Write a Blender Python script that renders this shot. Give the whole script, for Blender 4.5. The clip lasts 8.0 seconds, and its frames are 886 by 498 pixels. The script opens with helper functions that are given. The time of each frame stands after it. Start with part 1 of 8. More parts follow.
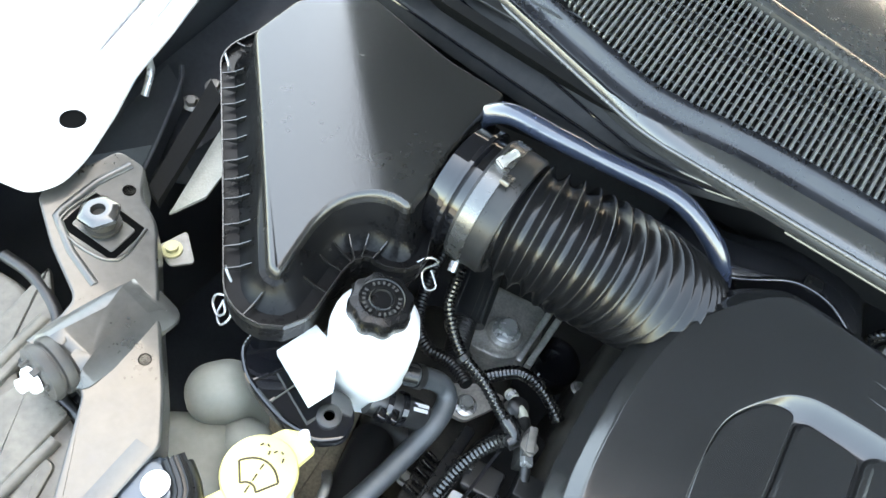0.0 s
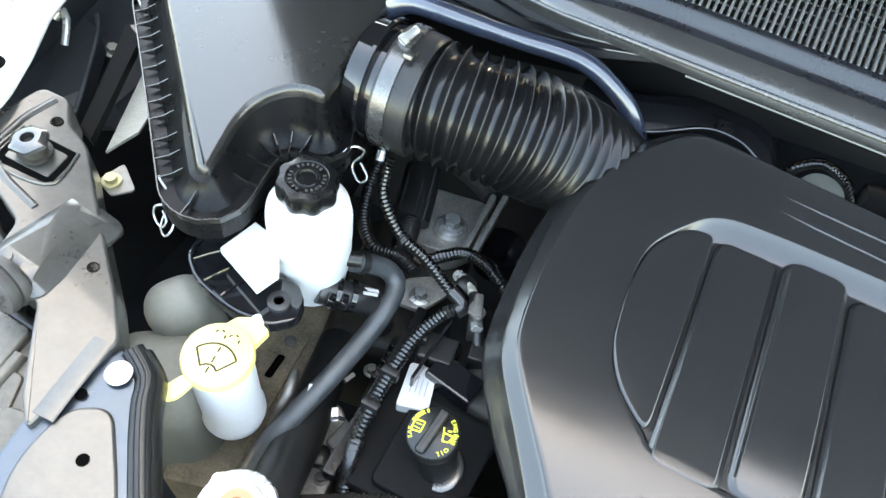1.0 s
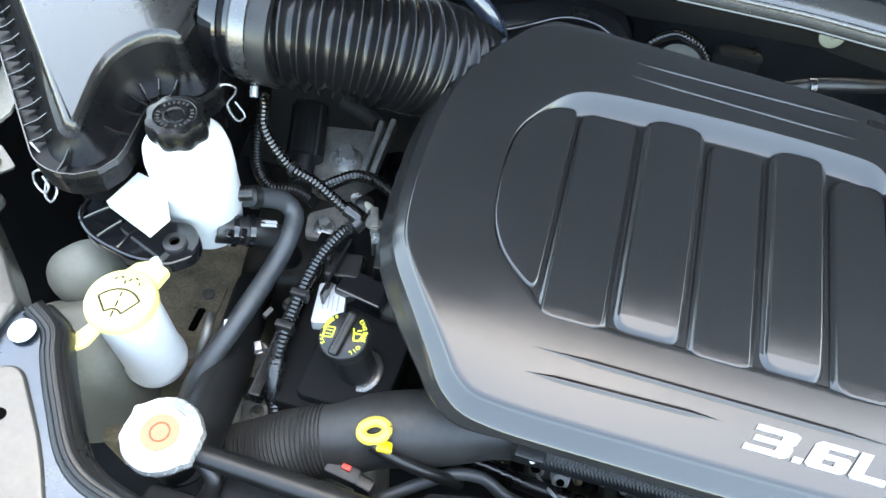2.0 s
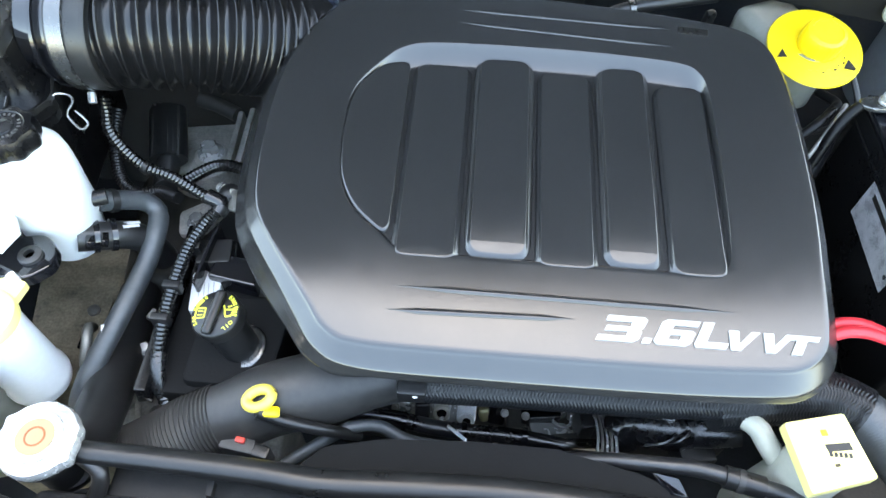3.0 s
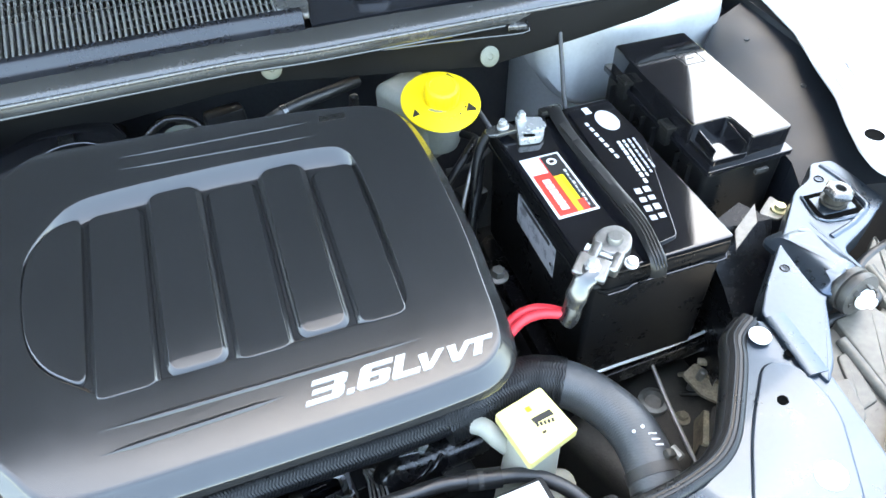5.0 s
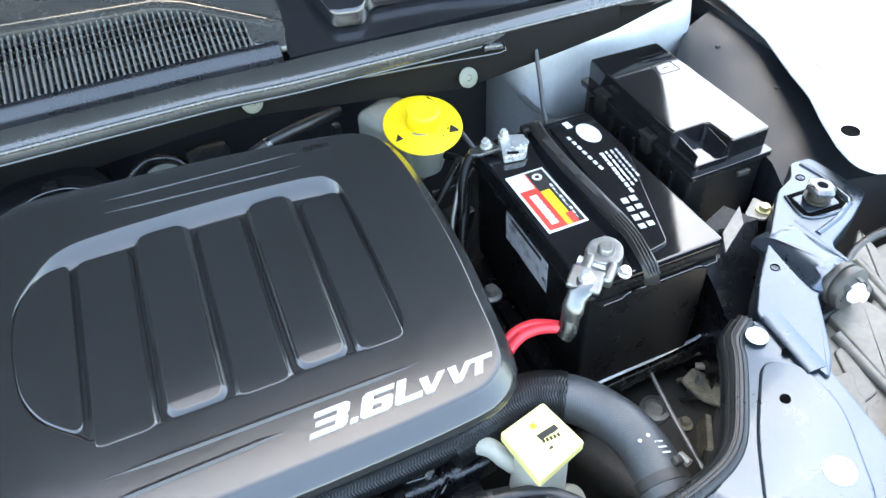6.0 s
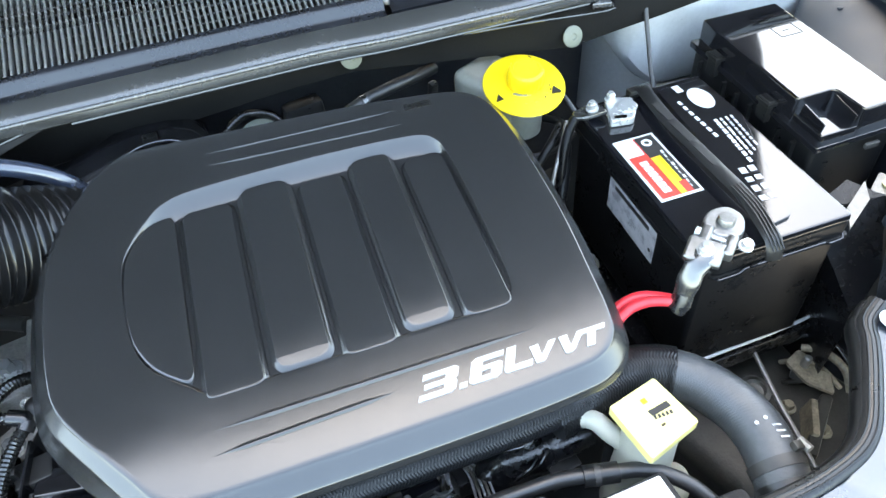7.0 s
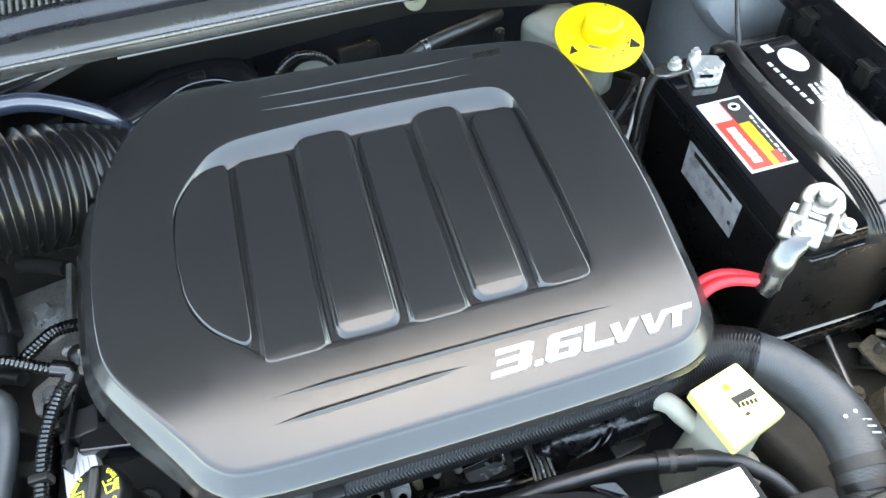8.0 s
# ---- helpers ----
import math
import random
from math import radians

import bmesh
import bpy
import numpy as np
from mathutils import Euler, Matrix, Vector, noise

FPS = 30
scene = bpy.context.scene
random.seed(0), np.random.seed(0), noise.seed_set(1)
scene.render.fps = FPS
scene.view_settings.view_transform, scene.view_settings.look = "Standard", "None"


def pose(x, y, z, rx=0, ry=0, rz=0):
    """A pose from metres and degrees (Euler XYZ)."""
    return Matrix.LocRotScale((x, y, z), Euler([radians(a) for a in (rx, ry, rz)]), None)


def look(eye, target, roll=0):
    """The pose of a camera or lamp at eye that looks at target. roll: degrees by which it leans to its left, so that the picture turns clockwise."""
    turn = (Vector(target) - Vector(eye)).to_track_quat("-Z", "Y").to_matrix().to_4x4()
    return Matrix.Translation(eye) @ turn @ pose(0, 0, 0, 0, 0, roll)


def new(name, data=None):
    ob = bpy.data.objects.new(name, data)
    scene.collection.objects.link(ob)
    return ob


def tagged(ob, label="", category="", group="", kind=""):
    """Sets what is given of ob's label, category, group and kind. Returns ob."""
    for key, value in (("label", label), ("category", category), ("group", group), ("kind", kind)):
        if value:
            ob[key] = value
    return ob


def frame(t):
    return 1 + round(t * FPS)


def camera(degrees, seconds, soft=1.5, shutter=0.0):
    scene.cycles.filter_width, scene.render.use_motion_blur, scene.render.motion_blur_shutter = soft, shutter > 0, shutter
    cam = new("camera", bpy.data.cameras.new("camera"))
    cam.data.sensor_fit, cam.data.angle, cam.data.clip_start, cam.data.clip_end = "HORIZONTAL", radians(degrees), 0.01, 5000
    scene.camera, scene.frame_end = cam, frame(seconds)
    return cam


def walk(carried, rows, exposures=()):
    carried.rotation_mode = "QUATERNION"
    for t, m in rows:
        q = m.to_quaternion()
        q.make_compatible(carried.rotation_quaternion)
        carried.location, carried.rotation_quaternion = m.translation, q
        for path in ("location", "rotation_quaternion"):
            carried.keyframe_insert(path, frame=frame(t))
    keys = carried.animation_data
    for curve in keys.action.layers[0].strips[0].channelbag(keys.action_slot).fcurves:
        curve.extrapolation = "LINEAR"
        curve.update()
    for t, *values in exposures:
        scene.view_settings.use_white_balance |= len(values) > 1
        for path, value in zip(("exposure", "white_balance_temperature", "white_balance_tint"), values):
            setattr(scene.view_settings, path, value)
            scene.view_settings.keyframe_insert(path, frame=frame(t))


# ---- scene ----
cam = camera(65.8, 8.0)
PATH = [
    (0, (-0.363, -0.076, 1.507), (-0.756, 1.071, -0.083), 18.9),
    (0.5, (-0.302, -0.111, 1.496), (-0.691, 1.047, -0.087), 15.1),
    (1, (-0.248, -0.143, 1.481), (-0.593, 0.999, -0.124), 11.7),
    (1.2, (-0.226, -0.155, 1.479), (-0.541, 0.972, -0.143), 10.8),
    (2.3, (-0.124, -0.204, 1.468), (-0.28, 0.94, -0.165), 5.3),
    (2.5, (-0.102, -0.211, 1.467), (-0.232, 0.94, -0.164), 4.4),
    (3, (-0.049, -0.234, 1.463), (-0.102, 0.936, -0.158), 2.2),
    (3.5, (0.008, -0.259, 1.461), (0.084, 0.932, -0.144), 1.6),
    (4, (0.053, -0.279, 1.47), (0.257, 0.932, -0.109), 1.0),
    (4.5, (0.091, -0.297, 1.491), (0.413, 0.969, -0.023), -0.1),
    (4.7, (0.103, -0.305, 1.499), (0.467, 0.989, 0.017), -0.9),
    (5.8, (0.104, -0.315, 1.506), (0.635, 1.019, 0.114), -3.3),
    (6, (0.095, -0.308, 1.504), (0.582, 1.038, 0.107), -4.4),
    (6.5, (0.063, -0.288, 1.499), (0.458, 1.07, 0.085), -5.8),
    (7, (0.036, -0.271, 1.487), (0.364, 1.064, 0.035), -6.5),
    (7.5, (0.01, -0.245, 1.475), (0.305, 1.048, -0.023), -5.3),
    (8, (-0.012, -0.207, 1.464), (0.245, 1.031, -0.086), -5.3),
]
# seconds, stops, kelvin, tint
TONE = [(0, 4.07, 9300, 4), (1.2, 3.99, 9000, 4), (2.5, 4.07, 8400, 4), (4.5, 4.13, 8250, 4), (6, 3.92, 7900, 4), (7, 4.07, 8250, 4), (8, 4.10, 9200, 4)]
walk(cam, [(t, look(eye, target, roll)) for t, eye, target, roll in PATH], TONE)

# ---- world and sun ----
world = bpy.data.worlds.new("sky")
scene.world = world
world.use_nodes = True
wn = world.node_tree.nodes
sky = wn.new("ShaderNodeTexSky")
sky.sky_type = "NISHITA"
sky.sun_disc = False
SUN_EL, SUN_AZ = 57.0, 9.0          # height, and bearing from +y turning to +x
sky.sun_elevation, sky.sun_rotation = radians(SUN_EL), radians(SUN_AZ)
sky.air_density, sky.dust_density, sky.ozone_density = 1.0, 2.1, 0.75
wn["Background"].inputs["Strength"].default_value = 0.15
world.node_tree.links.new(sky.outputs[0], wn["Background"].inputs["Color"])
sun = new("sun", bpy.data.lights.new("sun", "SUN"))
sun.data.energy, sun.data.angle, sun.data.color = 2.0, radians(4), (1.0, 0.95, 0.87)
sun_way = Vector((math.sin(radians(SUN_AZ)) * math.cos(radians(SUN_EL)), math.cos(radians(SUN_AZ)) * math.cos(radians(SUN_EL)), math.sin(radians(SUN_EL))))
sun.matrix_world = look(sun_way * 20, (0, 0, 0))

# ---- materials ----


def material(name, color, rough=0.5, metal=0.0, vary=0.25, scale=14.0, grain=0.0, grain_scale=900.0, coat=0.0, coat_rough=0.06, dust=0.0, dust_color=(0.30, 0.27, 0.22), rough_vary=0.12, spec=0.5, clear=0.0):
    """A surface with colour that drifts at two scales, uneven gloss, a fine grain and some dust on what faces up."""
    m = bpy.data.materials.new(name)
    m.use_nodes = True
    t = m.node_tree
    n, ln = t.nodes, t.links.new
    b = n["Principled BSDF"]
    co = n.new("ShaderNodeTexCoord")
    big = n.new("ShaderNodeTexNoise")
    big.inputs["Scale"].default_value, big.inputs["Detail"].default_value = scale, 6.0
    ln(co.outputs["Object"], big.inputs["Vector"])
    fine = n.new("ShaderNodeTexNoise")
    fine.inputs["Scale"].default_value, fine.inputs["Detail"].default_value = scale * 11, 4.0
    ln(co.outputs["Object"], fine.inputs["Vector"])
    ramp = n.new("ShaderNodeMapRange")
    ramp.inputs["From Min"].default_value, ramp.inputs["From Max"].default_value = 0.3, 0.7
    ramp.inputs["To Min"].default_value, ramp.inputs["To Max"].default_value = 1 - vary, 1 + vary
    mixn = n.new("ShaderNodeMath")
    mixn.operation = "MULTIPLY_ADD"
    mixn.inputs[1].default_value = 0.35
    ln(fine.outputs["Fac"], mixn.inputs[0])
    half = n.new("ShaderNodeMath")
    half.operation = "MULTIPLY"
    half.inputs[1].default_value = 0.65
    ln(big.outputs["Fac"], half.inputs[0])
    ln(half.outputs[0], mixn.inputs[2])
    ln(mixn.outputs[0], ramp.inputs["Value"])
    base = n.new("ShaderNodeMix")
    base.data_type, base.blend_type = "RGBA", "MULTIPLY"
    base.inputs["Factor"].default_value = 1.0
    base.inputs["A"].default_value = (*color, 1)
    ln(ramp.outputs[0], base.inputs["B"])
    out = base.outputs["Result"]
    rough_out = n.new("ShaderNodeMapRange")
    rough_out.inputs["From Min"].default_value, rough_out.inputs["From Max"].default_value = 0.3, 0.7
    rough_out.inputs["To Min"].default_value, rough_out.inputs["To Max"].default_value = max(0.03, rough - rough_vary), min(1.0, rough + rough_vary)
    ln(mixn.outputs[0], rough_out.inputs["Value"])
    ln(rough_out.outputs[0], b.inputs["Roughness"])
    if dust:
        speck = n.new("ShaderNodeTexNoise")
        speck.inputs["Scale"].default_value, speck.inputs["Detail"].default_value = 38.0, 9.0
        speck.inputs["Roughness"].default_value = 0.7
        ln(co.outputs["Object"], speck.inputs["Vector"])
        dr = n.new("ShaderNodeMapRange")
        dr.inputs["From Min"].default_value, dr.inputs["From Max"].default_value = 0.42, 0.78
        dr.inputs["To Min"].default_value, dr.inputs["To Max"].default_value = 0.0, dust
        ln(speck.outputs["Fac"], dr.inputs["Value"])
        dm = n.new("ShaderNodeMix")
        dm.data_type = "RGBA"
        dm.inputs["B"].default_value = (*dust_color, 1)
        ln(dr.outputs[0], dm.inputs["Factor"])
        ln(out, dm.inputs["A"])
        out = dm.outputs["Result"]
    ln(out, b.inputs["Base Color"])
    b.inputs["Metallic"].default_value = metal
    b.inputs["Coat Weight"].default_value = coat
    b.inputs["Coat Roughness"].default_value = coat_rough
    b.inputs["Specular IOR Level"].default_value = spec
    if clear:
        b.inputs["Subsurface Weight"].default_value = clear
        b.inputs["Subsurface Radius"].default_value = (0.02, 0.02, 0.018)
    if grain:
        g = n.new("ShaderNodeTexNoise")
        g.inputs["Scale"].default_value, g.inputs["Detail"].default_value = grain_scale, 2.0
        ln(co.outputs["Object"], g.inputs["Vector"])
        bump = n.new("ShaderNodeBump")
        bump.inputs["Strength"].default_value, bump.inputs["Distance"].default_value = grain, 0.0006
        ln(g.outputs["Fac"], bump.inputs["Height"])
        ln(bump.outputs[0], b.inputs["Normal"])
    return m


COVER = material("cover_plastic", (0.0170, 0.0172, 0.0178), 0.20, vary=0.2, scale=5.0, grain=0.06, grain_scale=700, rough_vary=0.04, spec=0.9)
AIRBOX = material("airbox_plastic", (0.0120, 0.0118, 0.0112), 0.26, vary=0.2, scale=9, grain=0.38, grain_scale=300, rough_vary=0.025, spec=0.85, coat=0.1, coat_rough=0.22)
BLACK = material("black_plastic", (0.0097, 0.0097, 0.0100), 0.34, vary=0.3, grain=0.15, dust=0.02, spec=0.5)
LOOM = material("loom_sleeve", (0.0075, 0.0075, 0.0075), 0.17, vary=0.3, grain=0.1, dust=0.01, spec=0.9)
CAP_BLACK = material("black_cap", (0.0052, 0.0053, 0.0058), 0.26, vary=0.3, grain=0.12, spec=0.35)
RAIL = material("dusty_steel", (0.24, 0.20, 0.14), 0.6, metal=0.1, vary=0.7, scale=24, grain=0.6, grain_scale=240, dust=0.4, dust_color=(0.07, 0.055, 0.04))
GLOSS = material("glossy_black_plastic", (0.0060, 0.0062, 0.0078), 0.065, vary=0.3, grain=0.03, grain_scale=300, rough_vary=0.025, dust=0.008, spec=0.65, coat=0.32, coat_rough=0.04)
RUBBER = material("black_rubber", (0.0126, 0.0126, 0.0133), 0.40, vary=0.3, grain=0.2, dust=0.04, spec=0.7)
SHINY_RUBBER = material("shiny_black_rubber", (0.0078, 0.0078, 0.0091), 0.22, vary=0.3, grain=0.1, rough_vary=0.06, spec=0.9, coat=0.6, coat_rough=0.12)
BELLOWS = material("bellows_rubber", (0.0068, 0.0068, 0.0073), 0.22, vary=0.3, grain=0.06, rough_vary=0.05, spec=0.5)
HOSE_GREY = material("grey_rubber", (0.044, 0.049, 0.053), 0.42, vary=0.25, grain=0.3, dust=0.08, spec=0.7)
MATTE = material("matte_black_plastic", (0.0105, 0.0105, 0.0112), 0.62, vary=0.3, grain=0.3, grain_scale=500, dust=0.04, spec=0.3)
BRAID = material("braided_nylon", (0.0085, 0.0090, 0.0100), 0.36, vary=0.3, grain=0.2, spec=0.5)
CUFF = material("grey_collar", (0.022, 0.022, 0.022), 0.34, metal=0.2, vary=0.3, scale=30, grain=0.2)
TAPE = material("black_tape", (0.0090, 0.0090, 0.0097), 0.26, vary=0.4, grain=0.5, grain_scale=160, spec=0.8)
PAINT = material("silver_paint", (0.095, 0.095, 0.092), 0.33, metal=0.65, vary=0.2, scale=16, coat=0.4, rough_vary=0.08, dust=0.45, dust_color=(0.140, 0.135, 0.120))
# Same silver with less dust; the sky's blue reflection is tinted into it.
PAINT_CLEAN_SKY = material("clean_sky_tinted_silver", (0.068, 0.089, 0.116), 0.33, metal=0.9, vary=0.15, coat=0.25, dust=0.03, dust_color=(0.12, 0.108, 0.088))
# Silver paint lightened in colour to offset shade under cowl and cover rim.
PAINT_LIFTED = material("lifted_silver_paint", (0.52, 0.54, 0.56), 0.38, metal=0.35, vary=0.12, coat=0.8)
PAINT_WHITE = material("white_paint", (0.64, 0.64, 0.635), 0.25, vary=0.05, coat=1.0)
PAINT_DARK = material("undercoat", (0.028, 0.030, 0.034), 0.5, vary=0.4, grain=0.3, dust=0.004, spec=0.3)
FELT = material("black_flap", (0.0080, 0.0079, 0.0078), 0.75, vary=0.3, grain=0.4, grain_scale=300, spec=0.12)
# Cowl plastic with the hood's dark reflection put into the right side's colour.
COWL_SHADED = material("shaded_cowl_plastic", (0.012, 0.013, 0.016), 0.20, vary=0.25, grain=0.06, grain_scale=700, rough_vary=0.05, spec=0.9, coat=0.6, coat_rough=0.12)
# Black plastic with shade put into its colour: lid walls, battery sides, cables.
DIM_BLACK = material("dimmed_black_plastic", (0.0062, 0.0062, 0.0066), 0.32, vary=0.3, grain=0.15, grain_scale=420, spec=0.18)
BREATHER = material("blue_black_rubber", (0.022, 0.030, 0.050), 0.24, vary=0.2, grain=0.06, rough_vary=0.05, spec=1.0, coat=0.8, coat_rough=0.14)
INNER_FENDER = material("inner_fender_coat", (0.0115, 0.0135, 0.0175), 0.42, vary=0.4, grain=0.3, spec=0.25)
PALE_CAST = material("pale_casting", (0.42, 0.40, 0.34), 0.5, vary=0.3, scale=40, grain=0.5, grain_scale=400, dust=0.25, dust_color=(0.12, 0.10, 0.08))
ALUMINIUM = material("cast_aluminium", (0.48, 0.46, 0.42), 0.42, metal=0.5, vary=0.5, scale=26, grain=0.6, grain_scale=500, dust=0.45, dust_color=(0.11, 0.097, 0.078))
STEEL = material("bright_steel", (0.55, 0.55, 0.54), 0.26, metal=0.6, vary=0.12, rough_vary=0.1)
LEAD = material("lead_alloy", (0.24, 0.24, 0.235), 0.38, metal=0.9, vary=0.3, grain=0.5, grain_scale=350)
DULL_STEEL = material("dull_steel", (0.28, 0.27, 0.25), 0.5, metal=0.8, vary=0.4, grain=0.4, dust=0.3, dust_color=(0.10, 0.08, 0.06))
ZINC = material("yellow_zinc", (0.45, 0.42, 0.25), 0.4, metal=0.7, vary=0.3, grain=0.2)
WHITE = material("white_plastic", (0.70, 0.72, 0.73), 0.36, vary=0.06, clear=0.25)
CREAM = material("cream_plastic", (0.44, 0.435, 0.36), 0.42, vary=0.12, dust=0.06, clear=0.25)
PIN = material("grey_green_plastic", (0.125, 0.135, 0.110), 0.45, vary=0.15)
CREAM_PRINT = material("cream_print", (0.27, 0.20, 0.10), 0.4, vary=0.1)
NICKEL = material("nickel_plate", (0.15, 0.15, 0.148), 0.24, metal=0.85, vary=0.12)
MILKY = material("milky_plastic", (0.235, 0.237, 0.205), 0.45, vary=0.15, dust=0.15, clear=0.3)
PALE_YELLOW = material("pale_yellow_plastic", (0.82, 0.70, 0.26), 0.40, vary=0.06, clear=0.1)
DIP_YELLOW = material("dipstick_yellow", (0.86, 0.66, 0.10), 0.32, vary=0.1, spec=0.7)
WEATHER_STRIP = material("weather_strip", (0.008, 0.009, 0.012), 0.30, vary=0.3, grain=0.12, spec=0.75)
# Boot rubber lightened on the ridges to make up for little skylight.
BOOT_RIDGE_LIT = material("lit_ridge_rubber", (0.05, 0.05, 0.048), 0.5, vary=0.3, grain=0.3, dust=0.1)
YELLOW = material("yellow_plastic", (0.86, 0.60, 0.02), 0.38, vary=0.08)
YELLOW_PRINT = material("yellow_print", (0.80, 0.78, 0.06), 0.5, vary=0.05)
# Near-black colour for flat caps, standing in for the shade inside holes.
HOLE_SHADE = material("hole_shade", (0.0015, 0.0015, 0.0015), 0.9, spec=0.05, vary=0.1)
BROWN_PRINT = material("brown_print", (0.045, 0.030, 0.008), 0.5, vary=0.1)
BLACK_PRINT = material("black_print", (0.015, 0.014, 0.013), 0.5, vary=0.1)
RED = material("red_insulation", (0.72, 0.035, 0.05), 0.35, vary=0.1)
RED_PRINT = material("red_print", (0.66, 0.05, 0.035), 0.35, vary=0.1)
RING_PRINT = material("ring_print", (0.26, 0.060, 0.005), 0.4, vary=0.1)
ORANGE_PRINT = material("orange_print", (0.85, 0.36, 0.03), 0.35, vary=0.1)
WHITE_PRINT = material("white_print", (0.62, 0.62, 0.61), 0.4, vary=0.08)
GREY_PRINT = material("grey_label", (0.42, 0.41, 0.42), 0.3, vary=0.35, scale=60)
SILVER_PLASTIC = material("silver_letters", (0.40, 0.40, 0.40), 0.35, metal=0.3, vary=0.06)
# Slats in a paler grey than the cowl around them.
SLAT = material("grey_grille_plastic", (0.110, 0.110, 0.107), 0.28, vary=0.25, grain=0.1, grain_scale=700, spec=1.0, coat=0.4, coat_rough=0.2)
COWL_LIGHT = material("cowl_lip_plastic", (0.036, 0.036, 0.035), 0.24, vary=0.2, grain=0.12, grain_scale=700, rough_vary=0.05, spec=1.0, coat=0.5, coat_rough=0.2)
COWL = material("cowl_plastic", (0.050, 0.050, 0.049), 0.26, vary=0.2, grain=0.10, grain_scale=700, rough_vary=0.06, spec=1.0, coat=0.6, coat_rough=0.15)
GLASS = material("windscreen_glass", (0.03, 0.035, 0.035), 0.05, vary=0.1, rough_vary=0.02)
HEADLAMP = material("headlamp_plastic", (0.100, 0.092, 0.077), 0.36, vary=0.35, grain=0.25, dust=0.3)
SIDE_GREY = material("grey_moulding", (0.030, 0.029, 0.028), 0.46, vary=0.3, grain=0.3, dust=0.06, spec=0.5)
ASPHALT = material("asphalt", (0.16, 0.155, 0.15), 0.9, vary=0.3, scale=5, grain=0.8, grain_scale=120)
LINER = material("hood_liner", (0.014, 0.014, 0.015), 0.9, vary=0.3, grain=0.6, grain_scale=260)
GRIME = material("engine_grime", (0.030, 0.027, 0.022), 0.5, vary=0.7, scale=30, grain=0.6, grain_scale=220, dust=0.25, dust_color=(0.05, 0.045, 0.037))

# ---- building helpers ----
BASE = {}


def thing(name, label, category, base, group="", kind=""):
    """An empty at a thing's base."""
    ob = new(name)
    ob.empty_display_size = 0.02
    ob.location = base
    BASE[ob] = Vector(base)
    return tagged(ob, label, category, group, kind)


def part(name, bm, mat, parent, label="", smooth=True, angle=40.0, kind=""):
    """Links a bmesh as one mesh under a thing or a part."""
    base = BASE[parent]
    bmesh.ops.remove_doubles(bm, verts=bm.verts, dist=1e-6)
    bmesh.ops.recalc_face_normals(bm, faces=bm.faces)
    for e in bm.edges:
        e.smooth = len(e.link_faces) == 2 and e.calc_face_angle(0) < radians(angle)
    for f in bm.faces:
        f.smooth = smooth
    areas = sorted(f.calc_area() for f in bm.faces)
    bm.transform(Matrix.Translation(-base))
    me = bpy.data.meshes.new(name)
    bm.to_mesh(me)
    bm.free()
    me.materials.append(mat)
    ob = new(name, me)
    ob.parent = parent
    broad = sum(q for q in areas if q > 8 * areas[len(areas) // 2])
    if smooth and broad > 0.35 * sum(areas):
        even_shade = ob.modifiers.new("shade", "WEIGHTED_NORMAL")
        even_shade.mode, even_shade.weight, even_shade.keep_sharp = "FACE_AREA", 80, True
    BASE[ob] = base
    if label or kind:
        tagged(ob, label, kind=kind)
    return ob


def whole(name, bm, mat, label, category, kind="", group="", smooth=True, angle=40.0):
    """A thing that is one mesh, its origin at its base."""
    xs = [v.co.x for v in bm.verts]
    ys = [v.co.y for v in bm.verts]
    base = Vector(((min(xs) + max(xs)) / 2, (min(ys) + max(ys)) / 2, min(v.co.z for v in bm.verts)))
    holder = new(name)
    BASE[holder] = base
    ob = part(name, bm, mat, holder, smooth=smooth, angle=angle)
    ob.parent = None
    bpy.data.objects.remove(holder)
    ob.name = name
    ob.location = base
    BASE[ob] = base
    return tagged(ob, label, category, group, kind)


def spline(points, steps=12, closed=False):
    """Points on a smooth curve through the given ones."""
    p = [Vector(q) for q in points]
    n = len(p)
    out = []
    for i in range(n if closed else n - 1):
        if closed:
            a, b, c, d = p[i - 1], p[i], p[(i + 1) % n], p[(i + 2) % n]
        else:
            a, b, c, d = p[max(i - 1, 0)], p[i], p[i + 1], p[min(i + 2, n - 1)]
        for k in range(steps):
            t = k / steps
            out.append(0.5 * (2 * b + (c - a) * t + (2 * a - 5 * b + 4 * c - d) * t * t + (3 * b - a - 3 * c + d) * t ** 3))
    if not closed:
        out.append(p[-1])
    return out


def even(points, step):
    """The same curve with its points at even steps."""
    lengths = [0.0]
    for a, b in zip(points, points[1:]):
        lengths.append(lengths[-1] + (b - a).length)
    count = max(2, round(lengths[-1] / step))
    out, k = [], 0
    for i in range(count + 1):
        s = lengths[-1] * i / count
        while k < len(points) - 2 and lengths[k + 1] < s:
            k += 1
        f = (s - lengths[k]) / max(lengths[k + 1] - lengths[k], 1e-9)
        out.append(points[k].lerp(points[k + 1], min(max(f, 0), 1)))
    return out


